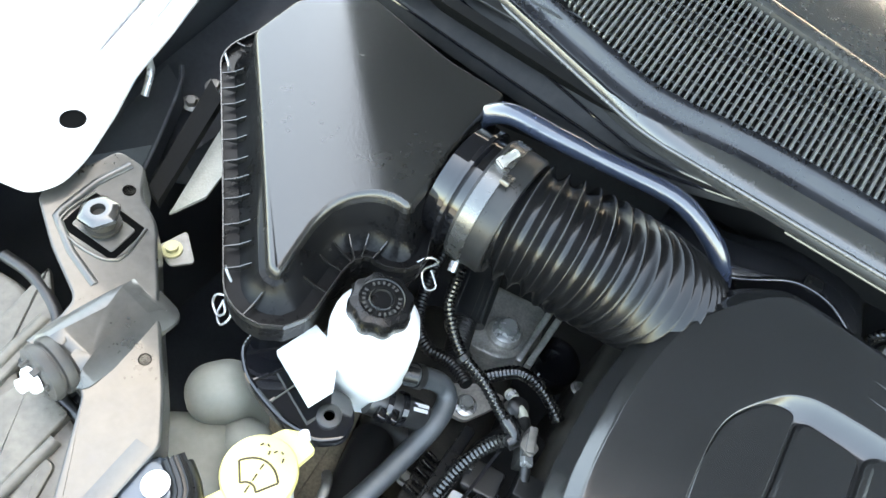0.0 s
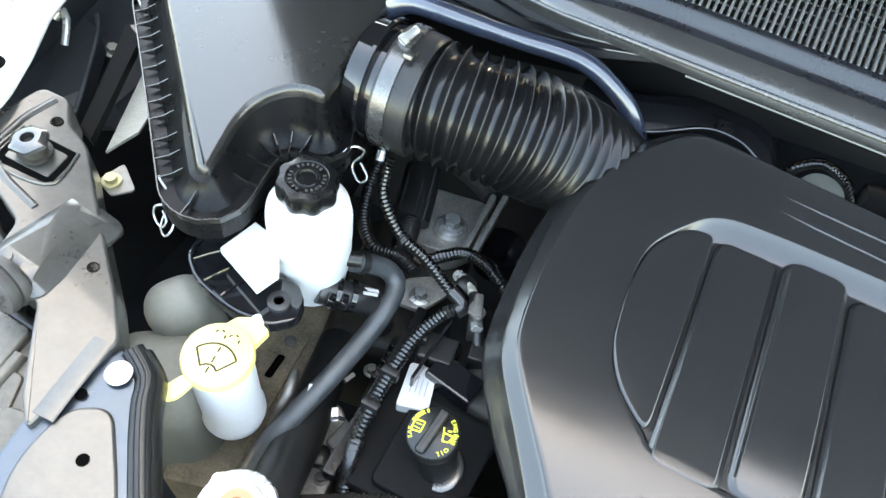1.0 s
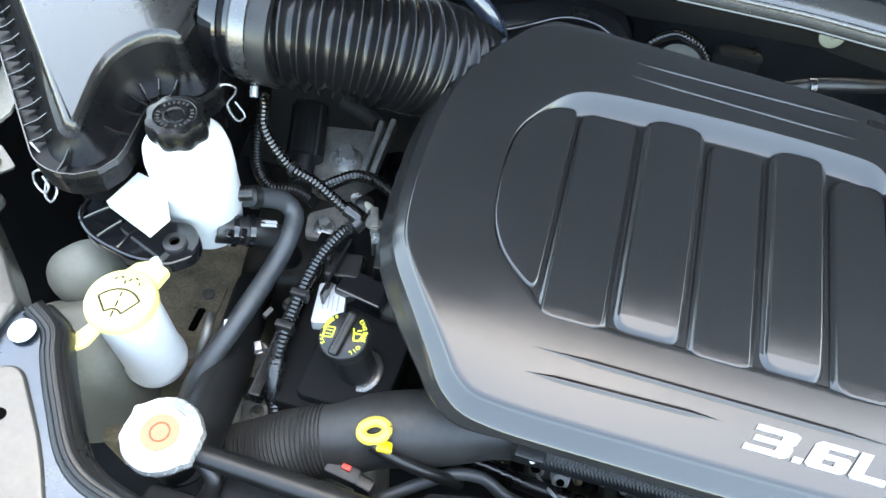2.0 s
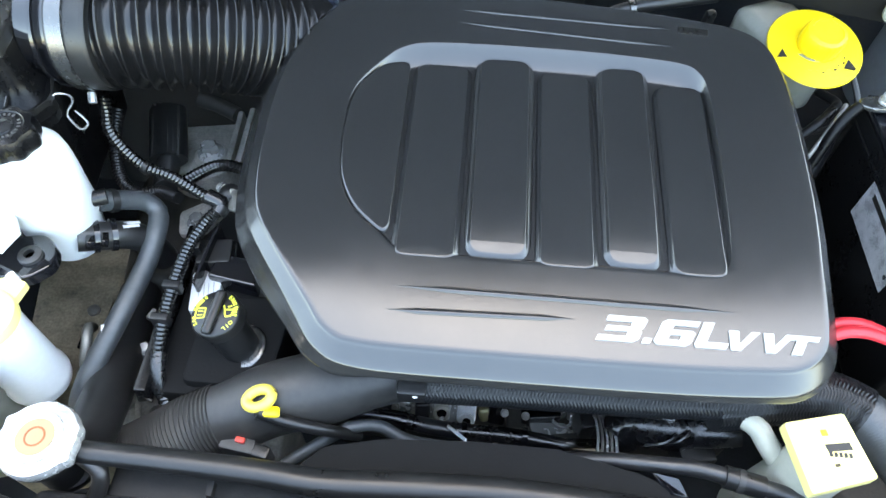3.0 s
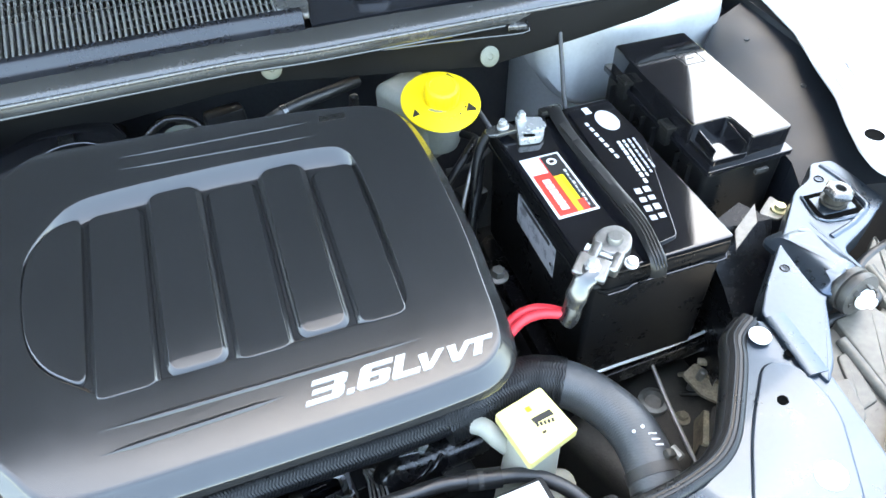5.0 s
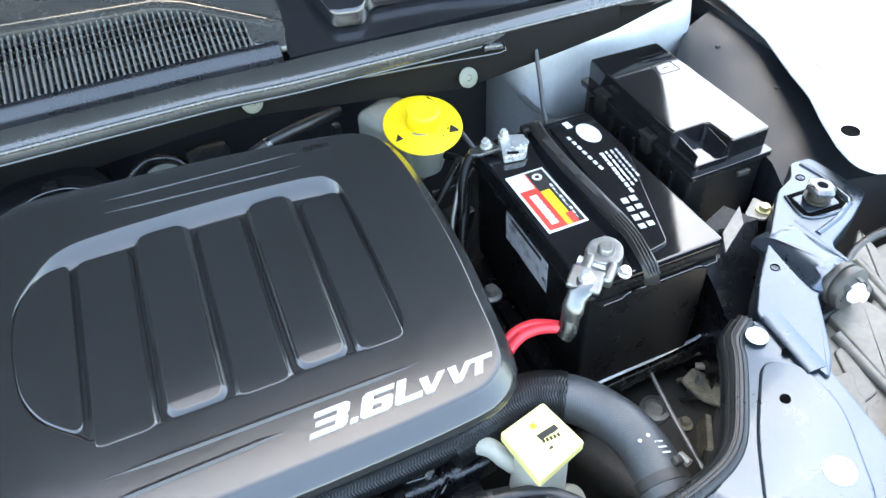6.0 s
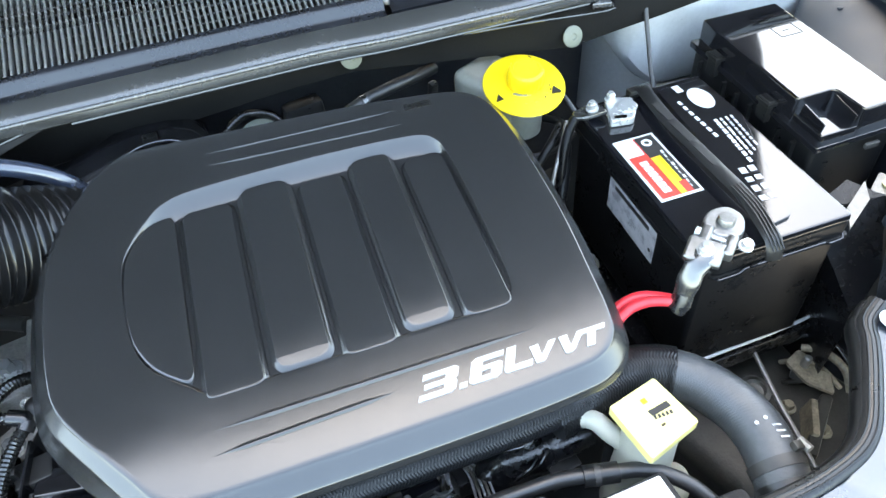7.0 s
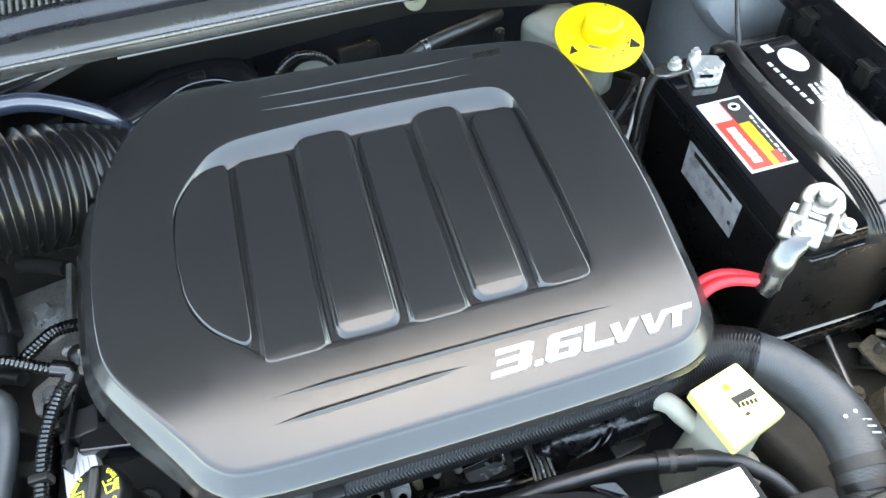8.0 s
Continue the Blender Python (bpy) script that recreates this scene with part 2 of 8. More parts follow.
def sweep(bm, line, radius, seg=16, caps=True, flat=1.0, up=(0, 0, 1)):
    """A tube along a line; radius a number or a function of the share of the way and the metres gone."""
    total = sum((b - a).length for a, b in zip(line, line[1:]))
    rings, gone = [], 0.0
    side = None
    for i, p in enumerate(line):
        if i:
            gone += (p - line[i - 1]).length
        way = (line[min(i + 1, len(line) - 1)] - line[max(i - 1, 0)]).normalized()
        if side is None:
            ref = Vector(up)
            if abs(way.dot(ref)) > 0.95:
                ref = Vector((0, 1, 0))
            side = way.cross(ref).normalized()
        side = (side - way * side.dot(way)).normalized()
        other = side.cross(way)
        r = radius(gone / total, gone) if callable(radius) else radius
        rings.append([bm.verts.new(p + r * (math.cos(a) * side + flat * math.sin(a) * other)) for a in (2 * math.pi * k / seg for k in range(seg))])
    for a, b in zip(rings, rings[1:]):
        for k in range(seg):
            bm.faces.new((a[k], a[(k + 1) % seg], b[(k + 1) % seg], b[k]))
    if caps:
        bm.faces.new(rings[0])
        bm.faces.new(rings[-1][::-1])
    return bm


def tube(points, radius, seg=16, step=0.008, flat=1.0, up=(0, 0, 1)):
    return sweep(bmesh.new(), even(spline(points), step), radius, seg, True, flat, up)


def conduit(points, radius, pitch=0.005, depth=0.0013, seg=14):
    """A corrugated sleeve."""
    return sweep(bmesh.new(), even(spline(points), pitch / 4), lambda f, s: radius - depth * (0.5 + 0.5 * math.cos(2 * math.pi * s / pitch)), seg)


def lathe(profile, place=(0, 0, 0), axis=(0, 0, 1), seg=40, bm=None, wobble=None):
    """A turned form: (radius, height) pairs; wobble(angle, radius) scales the radius."""
    bm = bm or bmesh.new()
    turn = Vector(axis).normalized().to_track_quat("Z", "Y").to_matrix()
    rings = []
    for r, h in profile:
        if r < 1e-5:
            rings.append([bm.verts.new(Vector(place) + turn @ Vector((0, 0, h)))])
            continue
        ring = []
        for k in range(seg):
            a = 2 * math.pi * k / seg
            q = r * (wobble(a, r) if wobble else 1)
            ring.append(bm.verts.new(Vector(place) + turn @ Vector((q * math.cos(a), q * math.sin(a), h))))
        rings.append(ring)
    for a, b in zip(rings, rings[1:]):
        for k in range(seg):
            if len(a) == 1 and len(b) == 1:
                break
            if len(a) == 1:
                bm.faces.new((a[0], b[k], b[(k + 1) % seg]))
            elif len(b) == 1:
                bm.faces.new((a[k], a[(k + 1) % seg], b[0]))
            else:
                bm.faces.new((a[k], a[(k + 1) % seg], b[(k + 1) % seg], b[k]))
    for ring in (rings[0], rings[-1]):
        if len(ring) > 2:
            bm.faces.new(ring)
    return bm


def box(size, place=(0, 0, 0), turn=(0, 0, 0), bevel=0.003, bm=None, segments=2, taper=1.0):
    """A box with rounded edges; taper scales its top."""
    bm = bm or bmesh.new()
    made = bmesh.ops.create_cube(bm, size=1.0)["verts"]
    for v in made:
        s = taper if v.co.z > 0 else 1.0
        v.co = Vector((v.co.x * size[0] * s, v.co.y * size[1] * s, v.co.z * size[2]))
    if bevel:
        edges = list({e for v in made for e in v.link_edges})
        done = bmesh.ops.bevel(bm, geom=edges, offset=bevel, segments=segments, affect="EDGES", profile=0.5)
        made = list({v for f in done["faces"] for v in f.verts} | {v for v in made if v.is_valid})
    m = pose(*place, *turn)
    for v in made:
        v.co = m @ v.co
    return bm


def offset(poly, d):
    """A closed outline moved inwards by d (outwards where negative); counter-clockwise."""
    n = len(poly)
    out = []
    for i in range(n):
        a, b, c = Vector(poly[i - 1][:2]), Vector(poly[i][:2]), Vector(poly[(i + 1) % n][:2])
        u, w = (b - a).normalized(), (c - b).normalized()
        nu, nw = Vector((-u.y, u.x)), Vector((-w.y, w.x))
        k = nu + nw
        k = k / max(k.dot(nu), 0.5) if k.length > 1e-6 else nu
        out.append(b + k * d)
    return out


def ccw(poly):
    area = sum(a[0] * b[1] - b[0] * a[1] for a, b in zip(poly, [*poly[1:], poly[0]]))
    return list(poly) if area > 0 else list(poly)[::-1]


def rounded(poly, radius, steps=5):
    """A closed outline with its corners rounded."""
    poly = [Vector(p[:2]) for p in ccw(poly)]
    out = []
    n = len(poly)
    for i in range(n):
        a, b, c = poly[i - 1], poly[i], poly[(i + 1) % n]
        r = min(radius, (a - b).length * 0.45, (c - b).length * 0.45)
        p, q = b + (a - b).normalized() * r, b + (c - b).normalized() * r
        for k in range(steps + 1):
            t = k / steps
            out.append((1 - t) ** 2 * p + 2 * t * (1 - t) * b + t * t * q)
    return out


def loft(rings, bm=None, cap_start=True, cap_end=True):
    """Skin between closed rings of 3D points with the same count."""
    bm = bm or bmesh.new()
    vs = [[bm.verts.new(p) for p in ring] for ring in rings]
    n = len(vs[0])
    for a, b in zip(vs, vs[1:]):
        for k in range(n):
            bm.faces.new((a[k], a[(k + 1) % n], b[(k + 1) % n], b[k]))
    for flag, ring in ((cap_start, vs[0]), (cap_end, vs[-1])):
        if flag:
            face = bm.faces.new(ring)
            face.normal_update()
            level = face.calc_center_median()
            if max(abs((v.co - level).dot(face.normal)) for v in ring) > 2e-4:
                bmesh.ops.triangulate(bm, faces=[face])
    return bm


def slab(poly, top, thick, edge=0.002, bm=None):
    """A plate of an outline with rounded rim; top a height or a function of (x, y)."""
    poly = [Vector(p[:2]) for p in ccw(poly)]
    f = top if callable(top) else (lambda x, y: top)
    inner = offset(poly, edge)
    mid = offset(poly, edge * 0.3)
    rings = [[Vector((p.x, p.y, f(p.x, p.y) - thick)) for p in inner],
             [Vector((p.x, p.y, f(p.x, p.y) - thick + edge)) for p in poly],
             [Vector((p.x, p.y, f(p.x, p.y) - edge)) for p in poly],
             [Vector((p.x, p.y, f(p.x, p.y) - edge * 0.3)) for p in mid],
             [Vector((p.x, p.y, f(p.x, p.y))) for p in inner]]
    return loft(rings, bm)


def pillow(poly, height, floor, rise, edge, fall=0.8):
    """A raised cushion on a sloping base: height(x, y) is the level at its foot."""
    poly = [Vector(p[:2]) for p in ccw(poly)]
    rings = [[Vector((p.x, p.y, height(p.x, p.y) - floor)) for p in poly]]
    for k in range(9):
        u = k / 8
        q = offset(poly, edge * u)
        rings.append([Vector((p.x, p.y, height(p.x, p.y) + rise - edge * fall * (1 - u) ** 2)) for p in q])
    return loft(rings, cap_start=False)


def bolt(name, place, radius, mat, label, axis=(0, 0, 1), group="bolts"):
    """A flanged hexagon bolt as one thing."""
    ob = thing(name, label, "bolt", place, group)
    part("flange", lathe([(radius * 1.5, 0), (radius * 1.5, radius * 0.25), (radius * 1.1, radius * 0.45), (0, radius * 0.45)], place, axis, 24), mat, ob)
    part("head", lathe([(radius, radius * 0.4), (radius, radius * 1.3), (radius * 0.85, radius * 1.5), (0, radius * 1.5)], place, axis, 6), mat, ob)
    return ob


def letters(text, size, mat, parent, name="lettering", place=(0, 0, 0), turn=None, width=None, height=None, bold=0.0, slant=0.0, thick=0.0005, label=""):
    """Raised or printed words, fitted into a width and height, standing on a plane."""
    cu = bpy.data.curves.new(name, "FONT")
    cu.body, cu.size, cu.offset, cu.shear, cu.extrude = text, size, bold * size, slant, thick
    cu.resolution_u = 3
    tmp = new(name, cu)
    bpy.context.view_layer.update()
    me = bpy.data.meshes.new_from_object(tmp.evaluated_get(bpy.context.evaluated_depsgraph_get()))
    bpy.data.objects.remove(tmp)
    bm = bmesh.new()
    bm.from_mesh(me)
    bpy.data.meshes.remove(me)
    x0, x1 = min(v.co.x for v in bm.verts), max(v.co.x for v in bm.verts)
    y0, y1 = min(v.co.y for v in bm.verts), max(v.co.y for v in bm.verts)
    sx = width / (x1 - x0) if width else 1
    sy = height / (y1 - y0) if height else sx
    if not width:
        sx = sy
    m = Matrix.Translation(place) @ (turn or Matrix()) @ Matrix.Diagonal((sx, sy, 1, 1)) @ Matrix.Translation((-(x0 + x1) / 2, -(y0 + y1) / 2, 0))
    bm.transform(m)
    return part(name, bm, mat, parent, label, smooth=False)


def merge(*meshes):
    """Several bmeshes of one part as one."""
    first = meshes[0]
    for other in meshes[1:]:
        me = bpy.data.meshes.new("t")
        other.to_mesh(me)
        other.free()
        first.from_mesh(me)
        bpy.data.meshes.remove(me)
    return first


# ---- ground and car body ----
g = bmesh.new()
bmesh.ops.create_grid(g, x_segments=8, y_segments=8, size=120)
whole("ground", g, ASPHALT, "grey asphalt driveway under the car", "ground", "structure")


def ramp(v):
    v = min(1.0, max(0.0, v))
    return v * v * (3 - 2 * v)


def mirror(side, pts):
    return [(side * p[0], *p[1:]) for p in pts]


def panel_level(x, y):
    return 0.90 + (0.22 if x < 0 else 0.075) * (abs(x) - 0.56)


# Dusty silver on the left, sky-tinted copy on the right.
PANEL = {-1: PAINT, 1: PAINT_CLEAN_SKY}
support = thing("radiator_support", "silver painted radiator support with headlamp panels", "body panel", (0, -0.1, 0.80), kind="structure")
INNER = [(0.815, 0.199), (0.785, 0.204), (0.765, 0.180), (0.733, 0.168), (0.679, 0.118), (0.611, 0.059), (0.578, 0.024)]
OUTER = [(0.586, -0.076), (0.608, -0.056), (0.656, 0.014), (0.713, 0.022), (0.724, 0.066), (0.775, 0.086), (0.822, 0.112), (0.820, 0.165)]
for side in (-1, 1):
    poly = rounded(mirror(side, INNER + OUTER), 0.008)
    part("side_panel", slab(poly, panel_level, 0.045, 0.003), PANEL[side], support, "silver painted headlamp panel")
    bar = [Vector((side * x, y, panel_level(side * x, y) - 0.001)) for x, y in ((0.682, 0.116), (0.684, 0.09), (0.685, 0.05), (0.686, 0.016))]
    part("ridge", pillow(rounded(mirror(side, [(0.716, 0.126), (0.652, 0.122), (0.654, 0.012), (0.717, 0.014)]), 0.014, 6), lambda x, y: panel_level(x, y) - 0.011 * ramp((y - 0.06) / 0.065), 0.004, 0.013, 0.026, 0.42), PANEL[side], support)
    part("bead", sweep(bmesh.new(), even([p + Vector((side * 0.033, 0, 0.001)) for p in bar], 0.01), 0.0045, 12, True, 0.6), PANEL[side], support)
    part("bead", sweep(bmesh.new(), even([Vector((side * x, y, panel_level(side * x, y))) for x, y in ((0.795, 0.195), (0.800, 0.160), (0.796, 0.110), (0.760, 0.094), (0.722, 0.086))], 0.01), 0.004, 12, True, 0.6), PANEL[side], support)
    low = [Vector((side * x, y, panel_level(side * x, y) - 0.001)) for x, y in ((0.592, 0.016), (0.591, 0.0), (0.588, -0.04), (0.586, -0.062))]
    part("ridge", sweep(bmesh.new(), even(low, 0.01), 0.014, 20, True, 0.17), PANEL[side], support)
    lift = panel_level(side * 0.69, 0) - 0.929
    part("boot", lathe([(0.020, -0.004), (0.0265, -0.003), (0.0275, 0.001), (0.0265, 0.005), (0.0235, 0.006), (0.0235, 0.008), (0.0265, 0.009), (0.0270, 0.013), (0.0255, 0.017), (0.020, 0.018), (0.012, 0.019), (0, 0.019)], (side * 0.688, 0.018, 0.926 + lift), (0.10 * side, -1, 0.18), 36), SIDE_GREY, support, "dark grey ringed rubber cup")
    part("adjuster", lathe([(0.0125, 0), (0.0125, 0.004), (0.011, 0.006), (0.0065, 0.006), (0.0065, 0.013), (0.0045, 0.014), (0, 0.014)], (side * 0.6895, -0.002, 0.929 + lift), (0.10 * side, -1, 0.22), 20), WHITE, support, "white plastic adjuster screw")
    for k in range(6):
        a = 2 * math.pi * k / 6 + 0.3
        part("cup_rib", box((0.0025, 0.010, 0.006), (side * 0.6885 + 0.0165 * math.cos(a), 0.001, 0.929 + lift + 0.0165 * math.sin(a)), (0, -math.degrees(a), 0), 0.0006), SIDE_GREY, support)
    base_z = panel_level(side * 0.758, 0.13)
    window = mirror(side, [(0.792, 0.150), (0.734, 0.156), (0.729, 0.112), (0.785, 0.104)])
    part("opening", slab(rounded(window, 0.004), lambda x, y: panel_level(x, y) + 0.0012, 0.003, 0.0004), HOLE_SHADE, support, "dark square opening")
    inset = mirror(side, [(0.783, 0.1435), (0.738, 0.148), (0.735, 0.117), (0.779, 0.112)])
    part("nut_plate", slab(rounded(inset, 0.003), lambda x, y: panel_level(x, y) + 0.0024, 0.003, 0.0006), PANEL[side], support, "silver plate in the opening")
    part("opening_edge", tube([(x, y, panel_level(x, y) + 0.001) for x, y in window[1:] + window[:1]], 0.0016, 8, 0.01), PANEL[side], support)
    part("bushing", merge(lathe([(0.0125, -0.004), (0.0125, 0.017), (0, 0.017)], (side * 0.760, 0.131, base_z), (0, 0, 1), 28), lathe([(0.0125, 0.0), (0.0165, 0.0), (0.0165, 0.003), (0.0125, 0.003)], (side * 0.760, 0.131, base_z + 0.004), (0, 0, 1), 28)), GRIME, support, "dark threaded sleeve")
    part("hex_nut", lathe([(0.0115, 0), (0.0180, 0.0005), (0.0180, 0.0050), (0.0165, 0.0065), (0.0128, 0.0082), (0.0120, 0.0085), (0.0068, 0.0080), (0.0062, -0.006), (0, -0.006)], (side * 0.762, 0.132, base_z + 0.0165), (0.05 * side, -0.05, 1), 6 * 6, None, lambda a, r: (1 / max(0.87, math.cos((a + 0.2) % (math.pi / 3) - math.pi / 6)) * 0.93 if r > 0.016 else 1)), NICKEL, support, "pale hexagonal nut with a round hole")
    for hx, hy, hr in ((0.775, 0.174, 0.0055), (0.642, 0.067, 0.005)):
        part("hole", lathe([(hr * 1.15, 0), (hr, 0.0012), (hr * 0.9, -0.0005), (0, -0.0005)], (side * hx, hy, panel_level(side * hx, hy)), (0.22 if side < 0 else -0.075, 0, 1), 16), HOLE_SHADE, support, "small dark drilled hole")
    # push pin on the corner of the cross member
    part("push_pin", lathe([(0.0118, 0), (0.0118, 0.0016), (0.0095, 0.0034), (0.0048, 0.0038), (0.0044, 0.0024), (0, 0.0024)], (side * 0.56, 0.0, 0.8985), (0, 0, 1), 28), WHITE, support, "white plastic push pin")
    part("hole", lathe([(0.0052, 0), (0.0048, 0.0012), (0.0045, 0.0002), (0, 0.0002)], (side * 0.574, -0.030, 0.8985), (0, 0, 1), 16), HOLE_SHADE, support, "small dark drilled hole")
    # zinc screw on its tab beside the panel
    part("tab", slab(rounded(mirror(side, [(0.732, 0.170), (0.760, 0.180), (0.752, 0.215), (0.715, 0.190)]), 0.006), 0.862, 0.004, 0.001), DULL_STEEL, support)
    part("screw", lathe([(0.011, 0), (0.011, 0.003), (0.007, 0.0035), (0.0068, 0.009), (0, 0.009)], (side * 0.744, 0.186, 0.862), (0, 0, 1), 12), ZINC, support, "yellow zinc screw")

CROSS = [(0.578, 0.022), (0.548, 0.020), (0.532, -0.004), (0.510, -0.040), (0.472, -0.088), (0.425, -0.112), (0.350, -0.122), (0.20, -0.118), (0.0, -0.114)]
rear = CROSS + mirror(-1, CROSS[:-1])[::-1]
front = [(-0.60, -0.06), (-0.585, -0.16), (-0.54, -0.30), (0.54, -0.30), (0.585, -0.16), (0.60, -0.06)]


def cross_level(x, y):
    return 0.898 - 0.028 * min(1.0, max(0.0, (0.58 - abs(x)) / 0.16))


part("cross_member", slab(rounded(rear + front, 0.012), cross_level, 0.05, 0.004), PAINT_CLEAN_SKY, support, "silver painted front cross member")
for side in (-1, 1):
    pad = rounded(mirror(side, [(0.545, -0.025), (0.575, -0.045), (0.578, -0.10), (0.53, -0.20), (0.46, -0.22), (0.44, -0.16), (0.49, -0.085)]), 0.03, 8)
    part("raised_pad", slab(pad, lambda x, y: cross_level(x, y) + 0.0030, 0.005, 0.003), PANEL[side], support)
    part("hole", lathe([(0.0055, 0), (0.005, 0.0014), (0.0045, 0.0002), (0, 0.0002)], (side * 0.535, -0.072, cross_level(0.535, 0) + 0.0032), (-0.175 * side, 0, 1), 16), HOLE_SHADE, support, "small dark drilled hole")
    part("hole", lathe([(0.014, 0), (0.0135, 0.0014), (0.012, 0.0002), (0, 0.0002)], (side * 0.462, -0.163, cross_level(0.462, 0) + 0.0034), (-0.175 * side, 0, 1), 24), HOLE_SHADE, support, "round dark opening")
SEAL = [(0.566, 0.024), (0.540, 0.010), (0.527, -0.012), (0.500, -0.048), (0.464, -0.088), (0.422, -0.104), (0.350, -0.112), (0.20, -0.108), (0.0, -0.104)]
line = SEAL + mirror(-1, SEAL[:-1])[::-1]
part("seal", tube([(x, y, cross_level(x, y) + 0.002) for x, y in line], 0.0100, 14, 0.01, 0.5), BLACK, support, "black rubber edge seal")
for o, w in ((-0.0050, 0.0013), (0.0, 0.0012), (0.0050, 0.0013)):
    part("seal_ridge", tube([(x * (1 - o / 0.5 * 0.55), y + o * 0.7, cross_level(x, y) + 0.0062) for x, y in line], w, 8, 0.01), BLACK, support)
part("seal_lip", tube([(x * 0.984, y + 0.006, cross_level(x, y) - 0.010) for x, y in line], 0.0055, 12, 0.01, 2.6), BLACK, support)

for side in (-1, 1):
    lamp = thing("headlamp", "grey plastic headlamp housing beside the radiator support", "headlamp", (side * 0.80, -0.1, 0.75), "headlamps")

    def lamp_level(x, y):
        return 0.872 + 0.05 * y + 0.10 * (abs(x) - 0.74)
    body = rounded(mirror(side, [(0.640, -0.01), (0.672, 0.004), (0.742, -0.004), (0.752, 0.042), (0.800, 0.062), (0.86, 0.052), (0.99, -0.02), (1.00, -0.32), (0.62, -0.36), (0.600, -0.12)]), 0.02)
    part("housing", slab(body, lamp_level, 0.10, 0.008), HEADLAMP, lamp)
    gap = [(side * x, y, lamp_level(x, y) + 0.002) for x, y in ((0.662, 0.006), (0.720, 0.008), (0.741, 0.012), (0.748, 0.052), (0.798, 0.070), (0.84, 0.068))]
    # Black strip put in for the shade in the gap beside the panel.
    part("gap_shade", tube(gap, 0.0062, 10, 0.01), RUBBER, lamp, "black strip in place of the shaded gap")
    for a, b in (((0.665, -0.02), (0.655, -0.30)), ((0.76, 0.05), (0.72, -0.30)), ((0.85, 0.05), (0.83, -0.30))):
        p = [Vector((side * x, y, lamp_level(x, y) + 0.003)) for x, y in (a, b)]
        part("rib", sweep(bmesh.new(), even(p, 0.02), 0.007, 10, True, 0.9), HEADLAMP, lamp)
    for y in (-0.045, -0.13, -0.22):
        p = [Vector((side * x, y + (x - 0.7) * 0.25, lamp_level(x, y) + 0.002)) for x in (0.66, 0.72, 0.80, 0.90)]
        part("rib", sweep(bmesh.new(), even(p, 0.02), 0.005, 10, True, 0.9), HEADLAMP, lamp)
    for plan, up in (([(0.671, 0.002), (0.722, 0.004), (0.730, -0.046), (0.662, -0.096)], 0.010), ([(0.648, -0.034), (0.662, -0.034), (0.652, -0.094), (0.624, -0.098)], 0.004), ([(0.622, -0.058), (0.640, -0.062), (0.628, -0.104), (0.590, -0.130), (0.586, -0.094)], 0.007), ([(0.800, 0.088), (0.786, 0.012), (0.735, -0.032), (0.748, 0.050)], 0.006)):
        part("step", slab(rounded(mirror(side, plan), 0.006), lambda x, y, up=up: lamp_level(x, y) + up, 0.014, 0.003), HEADLAMP, lamp)
    part("recess", slab(rounded(mirror(side, [(0.675, -0.06), (0.715, -0.05), (0.705, -0.12), (0.672, -0.125)]), 0.005), lambda x, y: lamp_level(x, y) + 0.0035, 0.004, 0.001), SIDE_GREY, lamp)

